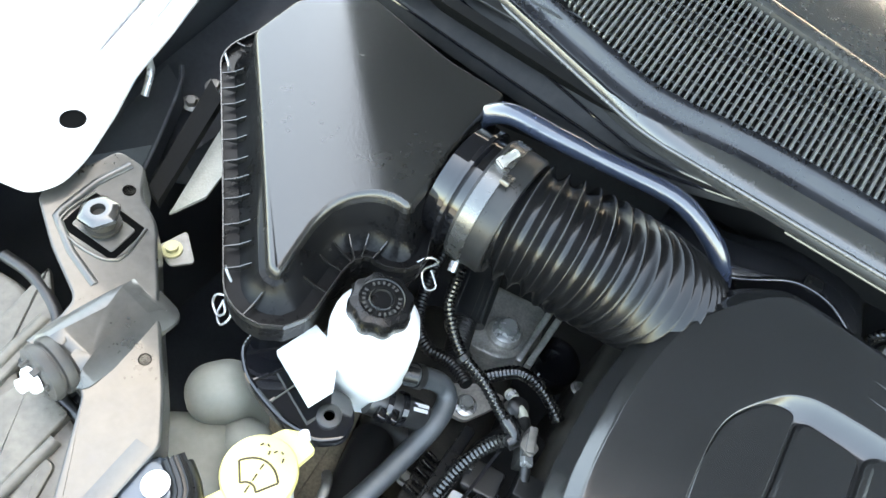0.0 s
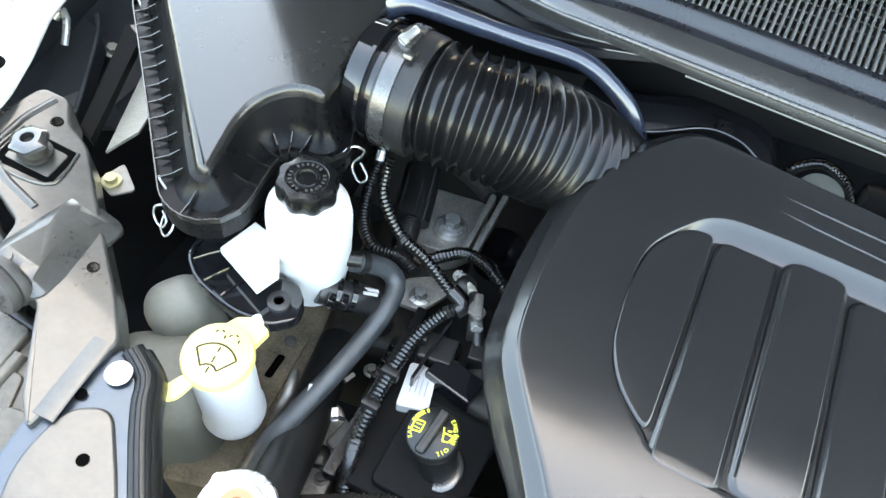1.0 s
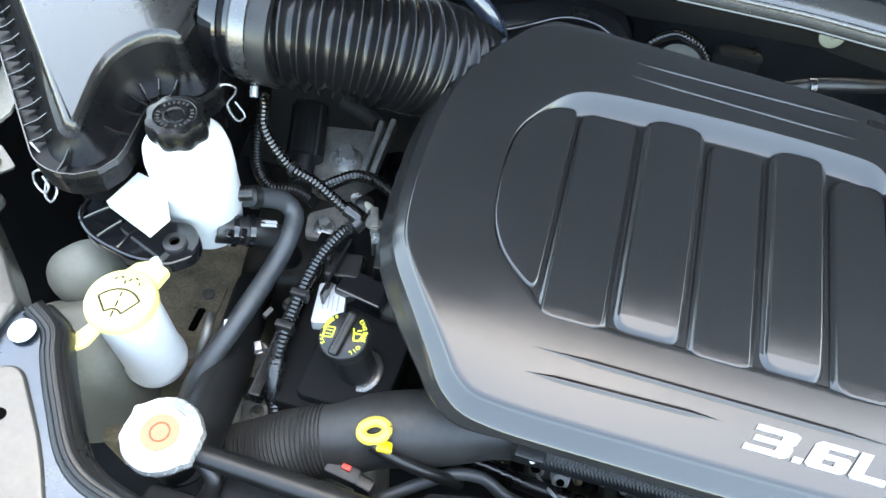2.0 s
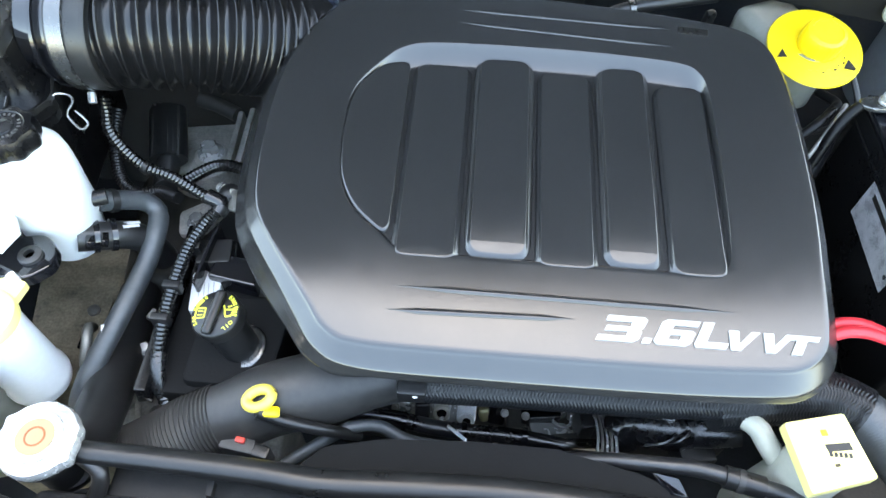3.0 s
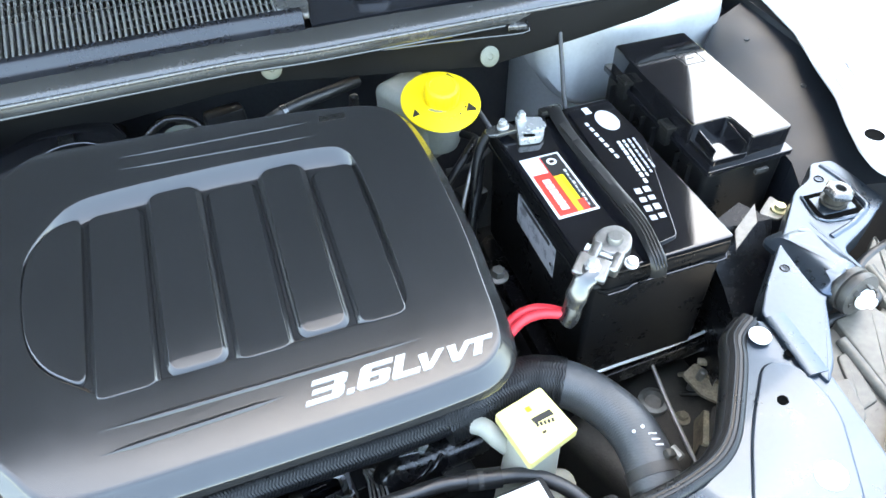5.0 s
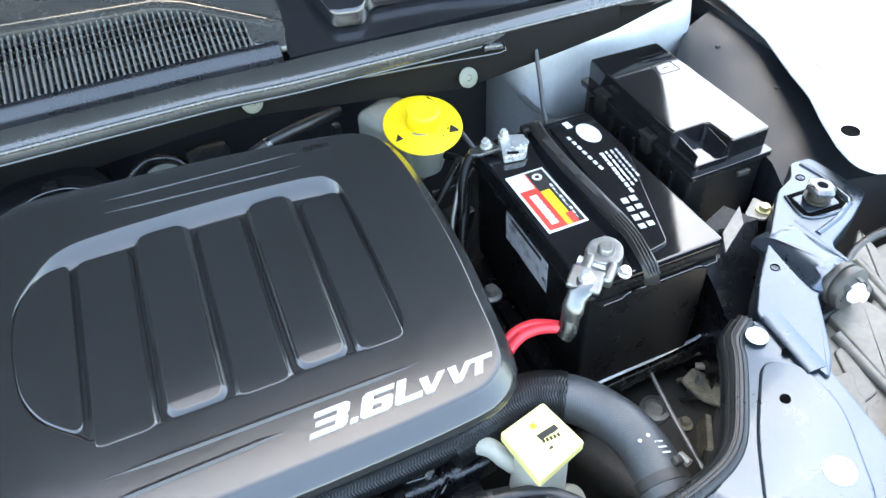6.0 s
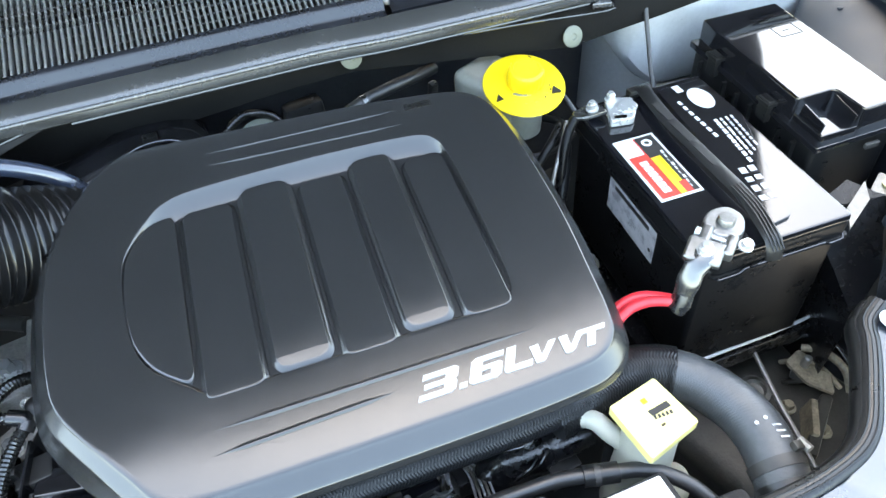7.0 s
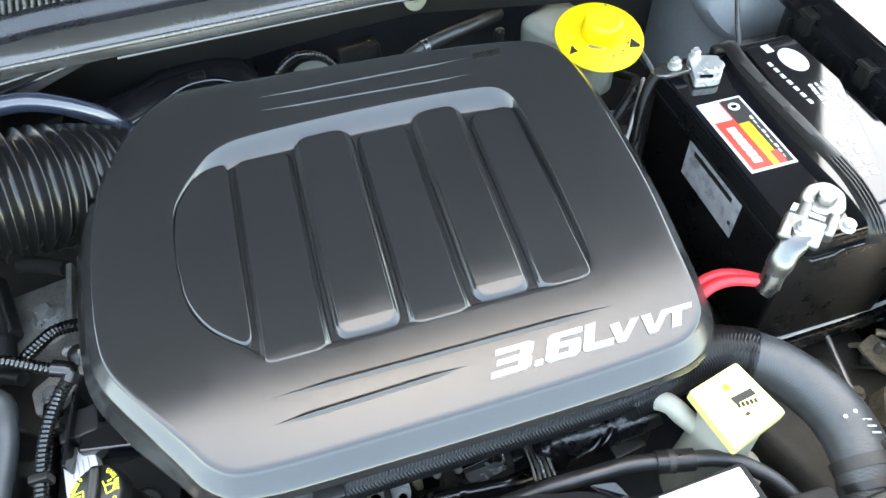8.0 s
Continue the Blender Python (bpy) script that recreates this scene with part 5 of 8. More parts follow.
arm = rounded([(-0.600, 0.205), (-0.606, 0.150), (-0.592, 0.130), (-0.569, 0.118), (-0.526, 0.109), (-0.486, 0.113), (-0.465, 0.133), (-0.470, 0.156), (-0.488, 0.172), (-0.515, 0.166), (-0.537, 0.150), (-0.562, 0.160), (-0.570, 0.205)], 0.010, 6)
part("bracket", slab(arm, 0.876, 0.018, 0.004), GLOSS, ps, "black moulded bracket")
part("bushing", lathe([(0.012, 0), (0.012, 0.004), (0.0105, 0.005), (0.0055, 0.005), (0.0055, -0.004), (0, -0.004)], (-0.491, 0.141, 0.876), (0, 0, 1), 24), RUBBER, ps)
part("bracket_rim", tube([(-0.604, 0.19, 0.876), (-0.603, 0.150, 0.877), (-0.590, 0.133, 0.877), (-0.568, 0.121, 0.877), (-0.526, 0.1125, 0.877), (-0.500, 0.1145, 0.877)], 0.0028, 8), GLOSS, ps)
for bx, by, ex, ey in ((-0.597, 0.140, -0.577, 0.165), (-0.572, 0.122, -0.558, 0.150), (-0.545, 0.114, -0.538, 0.146)):
    part("bracket_rib", tube([(bx, by, 0.8765), ((bx + ex) / 2, (by + ey) / 2, 0.8775), (ex, ey, 0.8765)], 0.0016, 6), GLOSS, ps)
part("outlet_stub", tube([(-0.47, 0.225, 0.868), (-0.45, 0.235, 0.866)], 0.009, 14), BLACK, ps)

# ---- washer fluid filler ----
wash = thing("washer_bottle", "white washer fluid bottle with a yellow flip cap", "reservoir", (-0.52, 0.06, 0.60))
WX, WY = -0.505, 0.062
part("neck", lathe([(0.026, 0.742), (0.032, 0.746), (0.0340, 0.755), (0.0340, 0.762), (0.0318, 0.768), (0.0310, 0.866), (0.032, 0.868), (0.032, 0.874), (0, 0.874)], (WX, WY, 0), (0, 0, 1), 44), WHITE, wash)
wcap = part("cap", lathe([(0.030, 0.871), (0.034, 0.873), (0.0345, 0.880), (0.033, 0.8845), (0.030, 0.886), (0, 0.886)], (WX, WY, 0), (0, 0, 1), 48), PALE_YELLOW, wash, "pale yellow flip cap")
part("tab", slab(rounded([(WX - 0.014, WY - 0.026), (WX - 0.002, WY - 0.032), (WX - 0.006, WY - 0.052), (WX - 0.018, WY - 0.062), (WX - 0.028, WY - 0.056)], 0.005), 0.880, 0.006, 0.0015), PALE_YELLOW, wcap)
part("hinge", slab(rounded([(WX - 0.020, WY + 0.022), (WX + 0.022, WY + 0.022), (WX + 0.026, WY + 0.046), (WX + 0.005, WY + 0.052), (WX - 0.010, WY + 0.044)], 0.004), 0.880, 0.010, 0.0015), PALE_YELLOW, wcap)


def bar_line(pts, w, z, mat, parent, name="symbol"):
    """A printed line of a symbol."""
    return part(name, sweep(bmesh.new(), even([Vector((*p, z + 0.0003)) for p in pts], 0.0012), w / 2, 6, True, 0.35), mat, parent)



def on_cap(cx, cy, deg, pts):
    c, s = 1.10 * math.cos(radians(deg)), 1.10 * math.sin(radians(deg))
    return [(cx + c * u - s * v * 1.3, cy + 0.002 + s * u + c * v * 1.3) for u, v in pts]


arc = lambda cx, cy, r, a0, a1, n: [(cx + r * math.cos(radians(a0 + (a1 - a0) * k / n)), cy + r * math.sin(radians(a0 + (a1 - a0) * k / n))) for k in range(n + 1)]
fan = arc(0, -0.020, 0.026, 135, 45, 8) + [(0.0075, -0.0125)] + arc(0, -0.020, 0.0105, 45, 135, 4)
fan = fan + [fan[0]]
bar_line(on_cap(WX, WY - 0.001, 8, [(u, v) for u, v in fan]), 0.0021, 0.8861, BROWN_PRINT, wcap)
for a, b in (((0, -0.016), (0, -0.011)), ((0, -0.008), (0, -0.003)), ((0, 0.0), (0, 0.004))):
    bar_line(on_cap(WX, WY - 0.001, 8, [a, b]), 0.0018, 0.8861, BROWN_PRINT, wcap)
for cxo in (-0.0065, 0.0065):
    dots = arc(cxo, 0.010, 0.0055, 0, 180, 6)
    for a, b in zip(dots[::2], dots[1::2]):
        bar_line(on_cap(WX, WY - 0.001, 8, [a, b]), 0.0018, 0.8861, BROWN_PRINT, wcap)
part("stem", tube([(-0.496, 0.108, 0.868), (-0.494, 0.112, 0.878), (-0.497, 0.112, 0.884)], 0.005, 12), WHITE, wash)
part("tank", box((0.13, 0.115, 0.22), (-0.592, 0.048, 0.690), (0, 0, 28), 0.045, segments=6), MILKY, wash, "milky tank below the filler")
part("tank_shoulder", box((0.066, 0.074, 0.15), (-0.609, 0.124, 0.754), (8, 0, -40), 0.030, segments=6), MILKY, wash)
part("tank_shoulder", box((0.060, 0.060, 0.13), (-0.560, 0.096, 0.735), (0, 0, 10), 0.026, segments=5), MILKY, wash)

# ---- radiator cap ----
rad = thing("radiator_filler", "bright metal radiator cap with an orange printed ring", "radiator cap", (-0.411, -0.042, 0.82))
RX, RY = -0.411, -0.042
ears = lambda a, r: 1 + (0.12 * max(0, math.cos(2 * a + 0.9)) ** 26 + 0.06 * max(0, math.cos(2 * a - 0.7)) ** 30 + 0.006 * math.cos(8 * a) if r > 0.030 else 0)
part("rim", lathe([(0.029, 0.852), (0.0345, 0.853), (0.0358, 0.857), (0.0358, 0.862), (0.0340, 0.866), (0.024, 0.8675), (0.0232, 0.8690), (0.012, 0.8695), (0, 0.8695)], (RX, RY, 0), (0, 0, 1), 96, None, ears), STEEL, rad)
part("disc_print", lathe([(0.0170, 0.8697), (0.0170, 0.8700), (0.0, 0.8702)], (RX, RY, 0), (0, 0, 1), 40), CREAM_PRINT, rad, "cream printed disc")
part("ring_print", lathe([(0.0092, 0.8701), (0.0092, 0.8704), (0.0076, 0.8704), (0.0076, 0.8701)], (RX, RY, 0), (0, 0, 1), 40), RING_PRINT, rad, "orange printed ring")
part("neck", lathe([(0.026, 0.79), (0.026, 0.84), (0.033, 0.845), (0.033, 0.852), (0, 0.852)], (RX, RY, 0), (0, 0, 1), 40), BLACK, rad)

# ---- battery ----
batt = thing("battery", "black car battery with a red and white top label", "battery", (0.518, 0.275, 0.70))
BX0, BX1, BY0, BY1 = 0.424, 0.615, 0.126, 0.440
cx, cy = (BX0 + BX1) / 2, (BY0 + BY1) / 2
part("case", box((BX1 - BX0 - 0.008, BY1 - BY0 - 0.006, 0.19), (cx, cy, 0.795), (0, 0, 0), 0.006, segments=3), DIM_BLACK, batt)
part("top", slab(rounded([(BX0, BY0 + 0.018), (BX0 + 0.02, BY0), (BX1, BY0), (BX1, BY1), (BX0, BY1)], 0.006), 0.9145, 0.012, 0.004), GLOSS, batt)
# Band added in the dimmed plastic so the top's sides stay dark.
part("dimmed_top_band", slab(rounded([(BX0, BY0 + 0.018), (BX0 + 0.02, BY0), (BX1, BY0), (BX1, BY1), (BX0, BY1)], 0.006), 0.9035, 0.024, 0.002), DIM_BLACK, batt)
part("rim", slab(rounded([(BX0 - 0.002, BY0 + 0.016), (BX0 + 0.020, BY0 - 0.004), (BX1 + 0.003, BY0 - 0.004), (BX1 + 0.003, BY1 + 0.002), (BX0 - 0.002, BY1 + 0.002)], 0.006), 0.884, 0.008, 0.002), DIM_BLACK, batt)
lip_line = [Vector(p) for p in ((0.434, BY0 + 0.010, 0.880), (0.446, BY0 - 0.005, 0.879), (0.470, BY0 - 0.006, 0.881), (0.478, BY0 - 0.006, 0.887), (0.580, BY0 - 0.006, 0.887), (0.590, BY0 - 0.006, 0.882), (0.608, BY0 - 0.005, 0.882), (0.616, BY0 + 0.008, 0.888))]
part("front_lip", sweep(bmesh.new(), even(lip_line, 0.004), 0.0018, 8, True), GLOSS, batt)
part("vent_plate", slab(rounded([(0.520, 0.144), (0.548, 0.148), (0.612, 0.330), (0.610, 0.425), (0.540, 0.425)], 0.006), 0.9185, 0.006, 0.0015), GLOSS, batt)
# carrying strap with slots
strap_line = [(0.523, 0.450, 0.900), (0.522, 0.440, 0.922), (0.514, 0.40, 0.927), (0.509, 0.341, 0.929), (0.510, 0.243, 0.930), (0.511, 0.183, 0.929), (0.504, 0.128, 0.924), (0.503, 0.116, 0.916), (0.503, 0.111, 0.900)]
strap = part("strap", sweep(bmesh.new(), even(spline(strap_line), 0.006), 0.0098, 12, True, 0.22), BLACK, batt, "black plastic carrying strap")
for dx in (-0.0062, -0.0021, 0.0021, 0.0062):
    part("strap_rib", tube([(0.511 + dx, 0.205, 0.9322), (0.5105 + dx, 0.165, 0.931), (0.504 + dx, 0.127, 0.9275), (0.503 + dx, 0.109, 0.917)], 0.0011, 6, 0.012), BLACK, strap)
for y0, y1, xo in ((0.345, 0.385, 0.0), (0.295, 0.335, 0.0), (0.245, 0.285, 0.001)):
    part("strap_slot", box((0.011, y1 - y0, 0.002), (0.511 + xo, (y0 + y1) / 2, 0.9313), (0, 0, 2), 0.0006), BLACK_PRINT, strap)
part("strap_buckle", box((0.036, 0.014, 0.018), (0.520, 0.440, 0.912), (0, 0, 4), 0.004), BLACK, batt)


def flat_label(name, corners, z, mat, parent, label="", thick=0.0006):
    ring = [Vector(c) for c in ccw(corners)]
    return part(name, loft([[Vector((p.x, p.y, z)) for p in ring], [Vector((p.x, p.y, z + thick)) for p in ring]]), mat, parent, label, smooth=False)


LX0, LX1, LY0, LY1 = 0.430, 0.487, 0.226, 0.348


def on_label(u0, v0, u1, v1):
    a, b, c, d = (LX0 + (LX1 - LX0) * u for u in (u0, u1, u1, u0))
    return [(a, LY0 + (LY1 - LY0) * v0), (b, LY0 + (LY1 - LY0) * v0), (c, LY0 + (LY1 - LY0) * v1), (d, LY0 + (LY1 - LY0) * v1)]


blabel = flat_label("top_label", on_label(0, 0, 1, 1), 0.9146, WHITE_PRINT, batt, "red white and yellow printed label")
flat_label("print", on_label(0.06, 0.03, 0.94, 0.97), 0.9153, RED_PRINT, blabel, thick=0.0002)
flat_label("print", on_label(0.06, 0.70, 0.46, 0.97), 0.9156, WHITE_PRINT, blabel, thick=0.0002)
flat_label("print", on_label(0.50, 0.03, 0.94, 0.97), 0.9156, BLACK_PRINT, blabel, thick=0.0002)
flat_label("print", on_label(0.50, 0.03, 0.64, 0.62), 0.9159, ORANGE_PRINT, blabel, thick=0.0002)
flat_label("print", on_label(0.64, 0.20, 0.74, 0.62), 0.9159, YELLOW, blabel, thick=0.0002)
flat_label("print", on_label(0.64, 0.03, 0.80, 0.20), 0.9159, RED_PRINT, blabel, thick=0.0002)
for k in range(6):
    flat_label("print_bar", on_label(0.19, 0.10 + 0.085 * k, 0.37, 0.172 + 0.085 * k), 0.9160, WHITE_PRINT, blabel, thick=0.0002)
for k in range(9):
    flat_label("print_bar", on_label(0.82, 0.08 + 0.07 * k, 0.84 + 0.02 * (k % 3), 0.13 + 0.07 * k), 0.9160, WHITE_PRINT, blabel, thick=0.0002)
part("print_ring", lathe([(0.0070, 0.9159), (0.0070, 0.9161), (0.0035, 0.9161), (0.0035, 0.9159)], (LX0 + 0.70 * (LX1 - LX0), LY0 + 0.86 * (LY1 - LY0), 0), (0, 0, 1), 24), WHITE_PRINT, blabel)
# side label on the face towards the engine
side_label = loft([[Vector((x, y, z)) for y, z in ((0.219, 0.814), (0.337, 0.816), (0.337, 0.880), (0.219, 0.876))] for x in (BX0 + 0.0035, BX0 + 0.0030)])
slab_ob = part("side_label", side_label, GREY_PRINT, batt, "worn grey printed side label", smooth=False)
for y0, y1, z0, z1 in ((0.236, 0.322, 0.858, 0.865),):
    part("print_bar", loft([[Vector((x, y, z)) for y, z in ((y0, z0), (y1, z0), (y1, z1), (y0, z1))] for x in (BX0 + 0.0030, BX0 + 0.0026)]), BLACK_PRINT, slab_ob, smooth=False)
part("print_dot", lathe([(0.003, 0), (0.003, 0.0005), (0, 0.0005)], (BX0 + 0.0030, 0.228, 0.832), (-1, 0, 0), 14), BLACK_PRINT, slab_ob)
oval = lathe([(1, 0), (1, 0.0006), (0, 0.0006)], (0, 0, 0), (0, 0, 1), 36)
oval.transform(Matrix.Translation((0.583, 0.384, 0.9186)) @ Matrix.Diagonal((0.0155, 0.0245, 1, 1)))
part("oval_label", oval, WHITE_PRINT, batt, "white oval label")
random.seed(4)
# fine lines of print, then two rows of large bars, running along the battery
for row in range(4):
    y = 0.335
    while y > 0.250 + 0.008 * row:
        wide = random.uniform(0.004, 0.010)
        part("print_bar", box((0.0030 if row else 0.0046, wide, 0.0005), (0.5725 + 0.0078 * row - 0.10 * (0.335 - y), y - wide / 2, 0.9187), (0, 0, -6), 0), WHITE_PRINT if row < 2 else GREY_PRINT, batt)
        y -= wide + random.uniform(0.0015, 0.0035)
for row in range(2):
    for k in range(4):
        y = 0.238 - 0.0165 * k
        x = 0.545 + 0.0125 * row - 0.16 * (0.238 - y)
        part("print_bar", box((0.0085, 0.0105 - 0.0020 * (k % 2), 0.0005), (x, y - 0.004, 0.9187), (0, 0, -8), 0), GREY_PRINT, batt)
for k in range(7):
    part("print_bar", box((0.0045, 0.0085, 0.0005), (0.5515 + 0.0006 * k, 0.385 - 0.013 * k, 0.9187), (0, 0, 2), 0), WHITE_PRINT, batt)
part("print_bar", box((0.010, 0.016, 0.0005), (0.566, 0.415, 0.9187), (0, 0, 2), 0), WHITE_PRINT, batt)


front = thing("battery_terminal", "bright cast lead clamp with a broad tail on the front post", "terminal", (0.462, 0.150, 0.9145), "battery terminals")
part("post", lathe([(0.010, -0.002), (0.0098, 0.022), (0.0085, 0.024), (0, 0.024)], (0.466, 0.157, 0.9145), (0, 0, 1), 24), LEAD, front)
part("collar", slab(rounded([(0.482, 0.178), (0.491, 0.158), (0.478, 0.138), (0.462, 0.134), (0.444, 0.146), (0.440, 0.166), (0.458, 0.180)], 0.010, 6), lambda x, y: 0.931 + 0.10 * (y - 0.15), 0.014, 0.003), LEAD, front)
part("cheek", box((0.032, 0.013, 0.016), (0.436, 0.150, 0.9245), (0, -8, 42), 0.004, segments=3), LEAD, front)
part("cheek", box((0.030, 0.012, 0.016), (0.452, 0.127, 0.9245), (0, -6, 42), 0.004, segments=3), LEAD, front)
part("bridge", box((0.030, 0.040, 0.009), (0.424, 0.132, 0.9245), (0, -16, 42), 0.003, segments=3), LEAD, front)
part("bolt", lathe([(0.0065, 0), (0.0065, 0.007), (0.004, 0.007), (0.004, 0.036), (0.0065, 0.036), (0.0065, 0.041), (0, 0.041)], (0.432, 0.162, 0.925), (0.62, -0.78, 0.0), 6 * 3), STEEL, front)
part("nut", lathe([(0.0095, 0), (0.0095, 0.002), (0.0072, 0.0025), (0.0070, 0.008), (0.004, 0.009), (0.004, 0.013), (0, 0.013)], (0.424, 0.131, 0.928), (-0.2, -0.1, 1), 12), STEEL, front)
part("nut", lathe([(0.0085, 0), (0.0085, 0.002), (0.0065, 0.0025), (0.0062, 0.008), (0, 0.009)], (0.470, 0.124, 0.922), (0.1, -0.2, 1), 12), STEEL, front)
part("tail", sweep(bmesh.new(), even(spline([(0.422, 0.130, 0.924), (0.411, 0.124, 0.917), (0.402, 0.119, 0.903), (0.396, 0.115, 0.888), (0.392, 0.112, 0.874)]), 0.004), lambda f, s: 0.0145 - 0.003 * f + 0.0008 * math.sin(14 * f), 16, True, 0.45), NICKEL, front, "broad crimped lead tail")
rear = thing("battery_terminal", "bright cast lead plate with two bolts on the rear post", "terminal", (0.466, 0.402, 0.9145), "battery terminals")
part("post", lathe([(0.0100, -0.002), (0.0098, 0.013), (0.0080, 0.0150), (0, 0.0150)], (0.478, 0.398, 0.9145), (0, 0, 1), 24), STEEL, rear)
part("plate", slab(rounded([(0.458, 0.428), (0.494, 0.414), (0.486, 0.388), (0.474, 0.373), (0.443, 0.378)], 0.005), lambda x, y: 0.9275 + 0.04 * (y - 0.40), 0.012, 0.002), STEEL, rear, "cast lead plate")
part("collar", lathe([(0.0098, 0), (0.0130, 0.0005), (0.0130, 0.0025), (0.0098, 0.0035)], (0.478, 0.398, 0.9265), (0, 0, 1), 24), STEEL, rear)
part("slot", box((0.016, 0.004, 0.003), (0.459, 0.381, 0.9275), (0, 0, -16), 0.001), HOLE_SHADE, rear)
part("bolt", lathe([(0.0085, 0), (0.0085, 0.002), (0.0064, 0.0025), (0.0062, 0.009), (0.0038, 0.010), (0.0038, 0.013), (0, 0.013)], (0.464, 0.420, 0.9275), (0, 0, 1), 12), STEEL, rear)
part("shoe", slab(rounded([(0.444, 0.424), (0.450, 0.398), (0.420, 0.400), (0.406, 0.412), (0.408, 0.424)], 0.005), lambda x, y: 0.9285 + 0.30 * min(0.0, x - 0.432), 0.007, 0.002), NICKEL, rear, "dull cable shoe")
part("nut", lathe([(0.0090, 0), (0.0090, 0.002), (0.0068, 0.0025), (0.0066, 0.009), (0.0040, 0.010), (0.0040, 0.013), (0, 0.013)], (0.432, 0.411, 0.928), (-0.1, 0, 1), 12), STEEL, rear)

redc = thing("battery_cable", "red insulated battery cables beside the engine cover", "cable", (0.36, 0.11, 0.80))
part("cable", tube([(0.392, 0.115, 0.872), (0.380, 0.124, 0.870), (0.362, 0.134, 0.864), (0.338, 0.134, 0.856), (0.305, 0.12, 0.835)], 0.0062, 14), RED, redc)
part("cable", tube([(0.393, 0.120, 0.870), (0.380, 0.133, 0.867), (0.362, 0.146, 0.861), (0.336, 0.146, 0.853), (0.300, 0.13, 0.832)], 0.0062, 14), RED, redc)
part("sleeve", tube([(0.398, 0.116, 0.884), (0.394, 0.112, 0.874), (0.389, 0.112, 0.865)], 0.0105, 14), TAPE, redc)
part("cable", tube([(0.409, 0.414, 0.918), (0.398, 0.408, 0.905), (0.386, 0.396, 0.88), (0.372, 0.375, 0.82), (0.365, 0.36, 0.72)], 0.0065, 12), DIM_BLACK, redc, "black ground cable")

tray = thing("battery_tray", "black battery tray under the battery", "battery tray", (0.52, 0.28, 0.66))
part("pan", slab(rounded([(0.405, 0.118), (0.648, 0.128), (0.645, 0.46), (0.405, 0.46)], 0.010), 0.692, 0.03, 0.003), CAP_BLACK, tray)
part("front_lip", tube([(0.395, 0.126, 0.700), (0.50, 0.129, 0.700), (0.572, 0.131, 0.700), (0.640, 0.136, 0.700), (0.646, 0.142, 0.702), (0.645, 0.165, 0.703)], 0.0026, 8, 0.01), PAINT_LIFTED, tray, "pale tray edge")
part("leg", box((0.05, 0.05, 0.30), (0.55, 0.30, 0.52), bevel=0.006), GRIME, tray)

# ---- fuse box ----
fuse = thing("fuse_box", "glossy black fuse box with a stepped lid", "fuse box", (0.715, 0.37, 0.80))
lidp = rounded([(0.651, 0.288), (0.706, 0.288), (0.708, 0.238), (0.772, 0.240), (0.778, 0.504), (0.657, 0.508)], 0.006)
flid = part("lid", slab(lidp, 0.957, 0.040, 0.0035), GLOSS, fuse, "glossy lid with a cut corner")
part("lid_step", slab(rounded([(0.653, 0.236), (0.708, 0.236), (0.708, 0.292), (0.653, 0.292)], 0.005), 0.934, 0.018, 0.0025), GLOSS, flid)
part("lid_rib", box((0.0025, 0.040, 0.020), (0.657, 0.262, 0.940), (8, 0, 0), 0.0008), GLOSS, flid)
part("lid_rib", box((0.0025, 0.040, 0.020), (0.704, 0.262, 0.940), (8, 0, 0), 0.0008), GLOSS, flid)
part("lid_rim", slab(rounded([(0.646, 0.230), (0.782, 0.232), (0.786, 0.512), (0.648, 0.516)], 0.006), 0.921, 0.010, 0.002), GLOSS, fuse)
part("base", slab(rounded([(0.652, 0.240), (0.778, 0.240), (0.780, 0.506), (0.654, 0.508)], 0.008), 0.912, 0.13, 0.004), BLACK, fuse)
for x, y in ((0.786, 0.305), (0.788, 0.44), (0.645, 0.33), (0.647, 0.45)):
    part("clip", merge(box((0.010, 0.020, 0.034), (x, y, 0.918), bevel=0.002), box((0.016, 0.026, 0.006), (x, y, 0.930), bevel=0.0015)), BLACK, fuse, "small moulded clip")
for y in (0.27, 0.30, 0.36, 0.39, 0.42, 0.48):
    part("base_rib", box((0.008, 0.005, 0.07), (0.648, y, 0.870), bevel=0.0012), BLACK, fuse)
for ex, ey, ew, eh in ((0.742, 0.418, 0.034, 0.0012), (0.742, 0.446, 0.034, 0.0012), (0.7252, 0.432, 0.0012, 0.028), (0.7588, 0.432, 0.0012, 0.028), (0.742, 0.432, 0.012, 0.0012), (0.728, 0.462, 0.014, 0.0012)):
    part("emblem_line", box((ew, eh, 0.0006), (ex, ey, 0.9572), (0, 0, 0), 0.0001), SIDE_GREY, flid)
part("latch", box((0.020, 0.006, 0.008), (0.735, 0.230, 0.900), bevel=0.0015), SIDE_GREY, fuse)
part("wire_loom", tube([(0.668, 0.24, 0.84), (0.655, 0.215, 0.80), (0.66, 0.20, 0.72), (0.67, 0.20, 0.62)], 0.018, 12), TAPE, fuse)

# ---- brake fluid reservoir ----
brk = thing("brake_reservoir", "translucent brake fluid reservoir with a yellow warning collar", "reservoir", (0.36, 0.53, 0.84))
part("body", merge(box((0.085, 0.12, 0.10), (0.352, 0.555, 0.875), (0, 0, 25), 0.016, segments=4), lathe([(0.030, 0.85), (0.031, 0.93), (0, 0.93)], (0.369, 0.508, 0))), MILKY, brk)
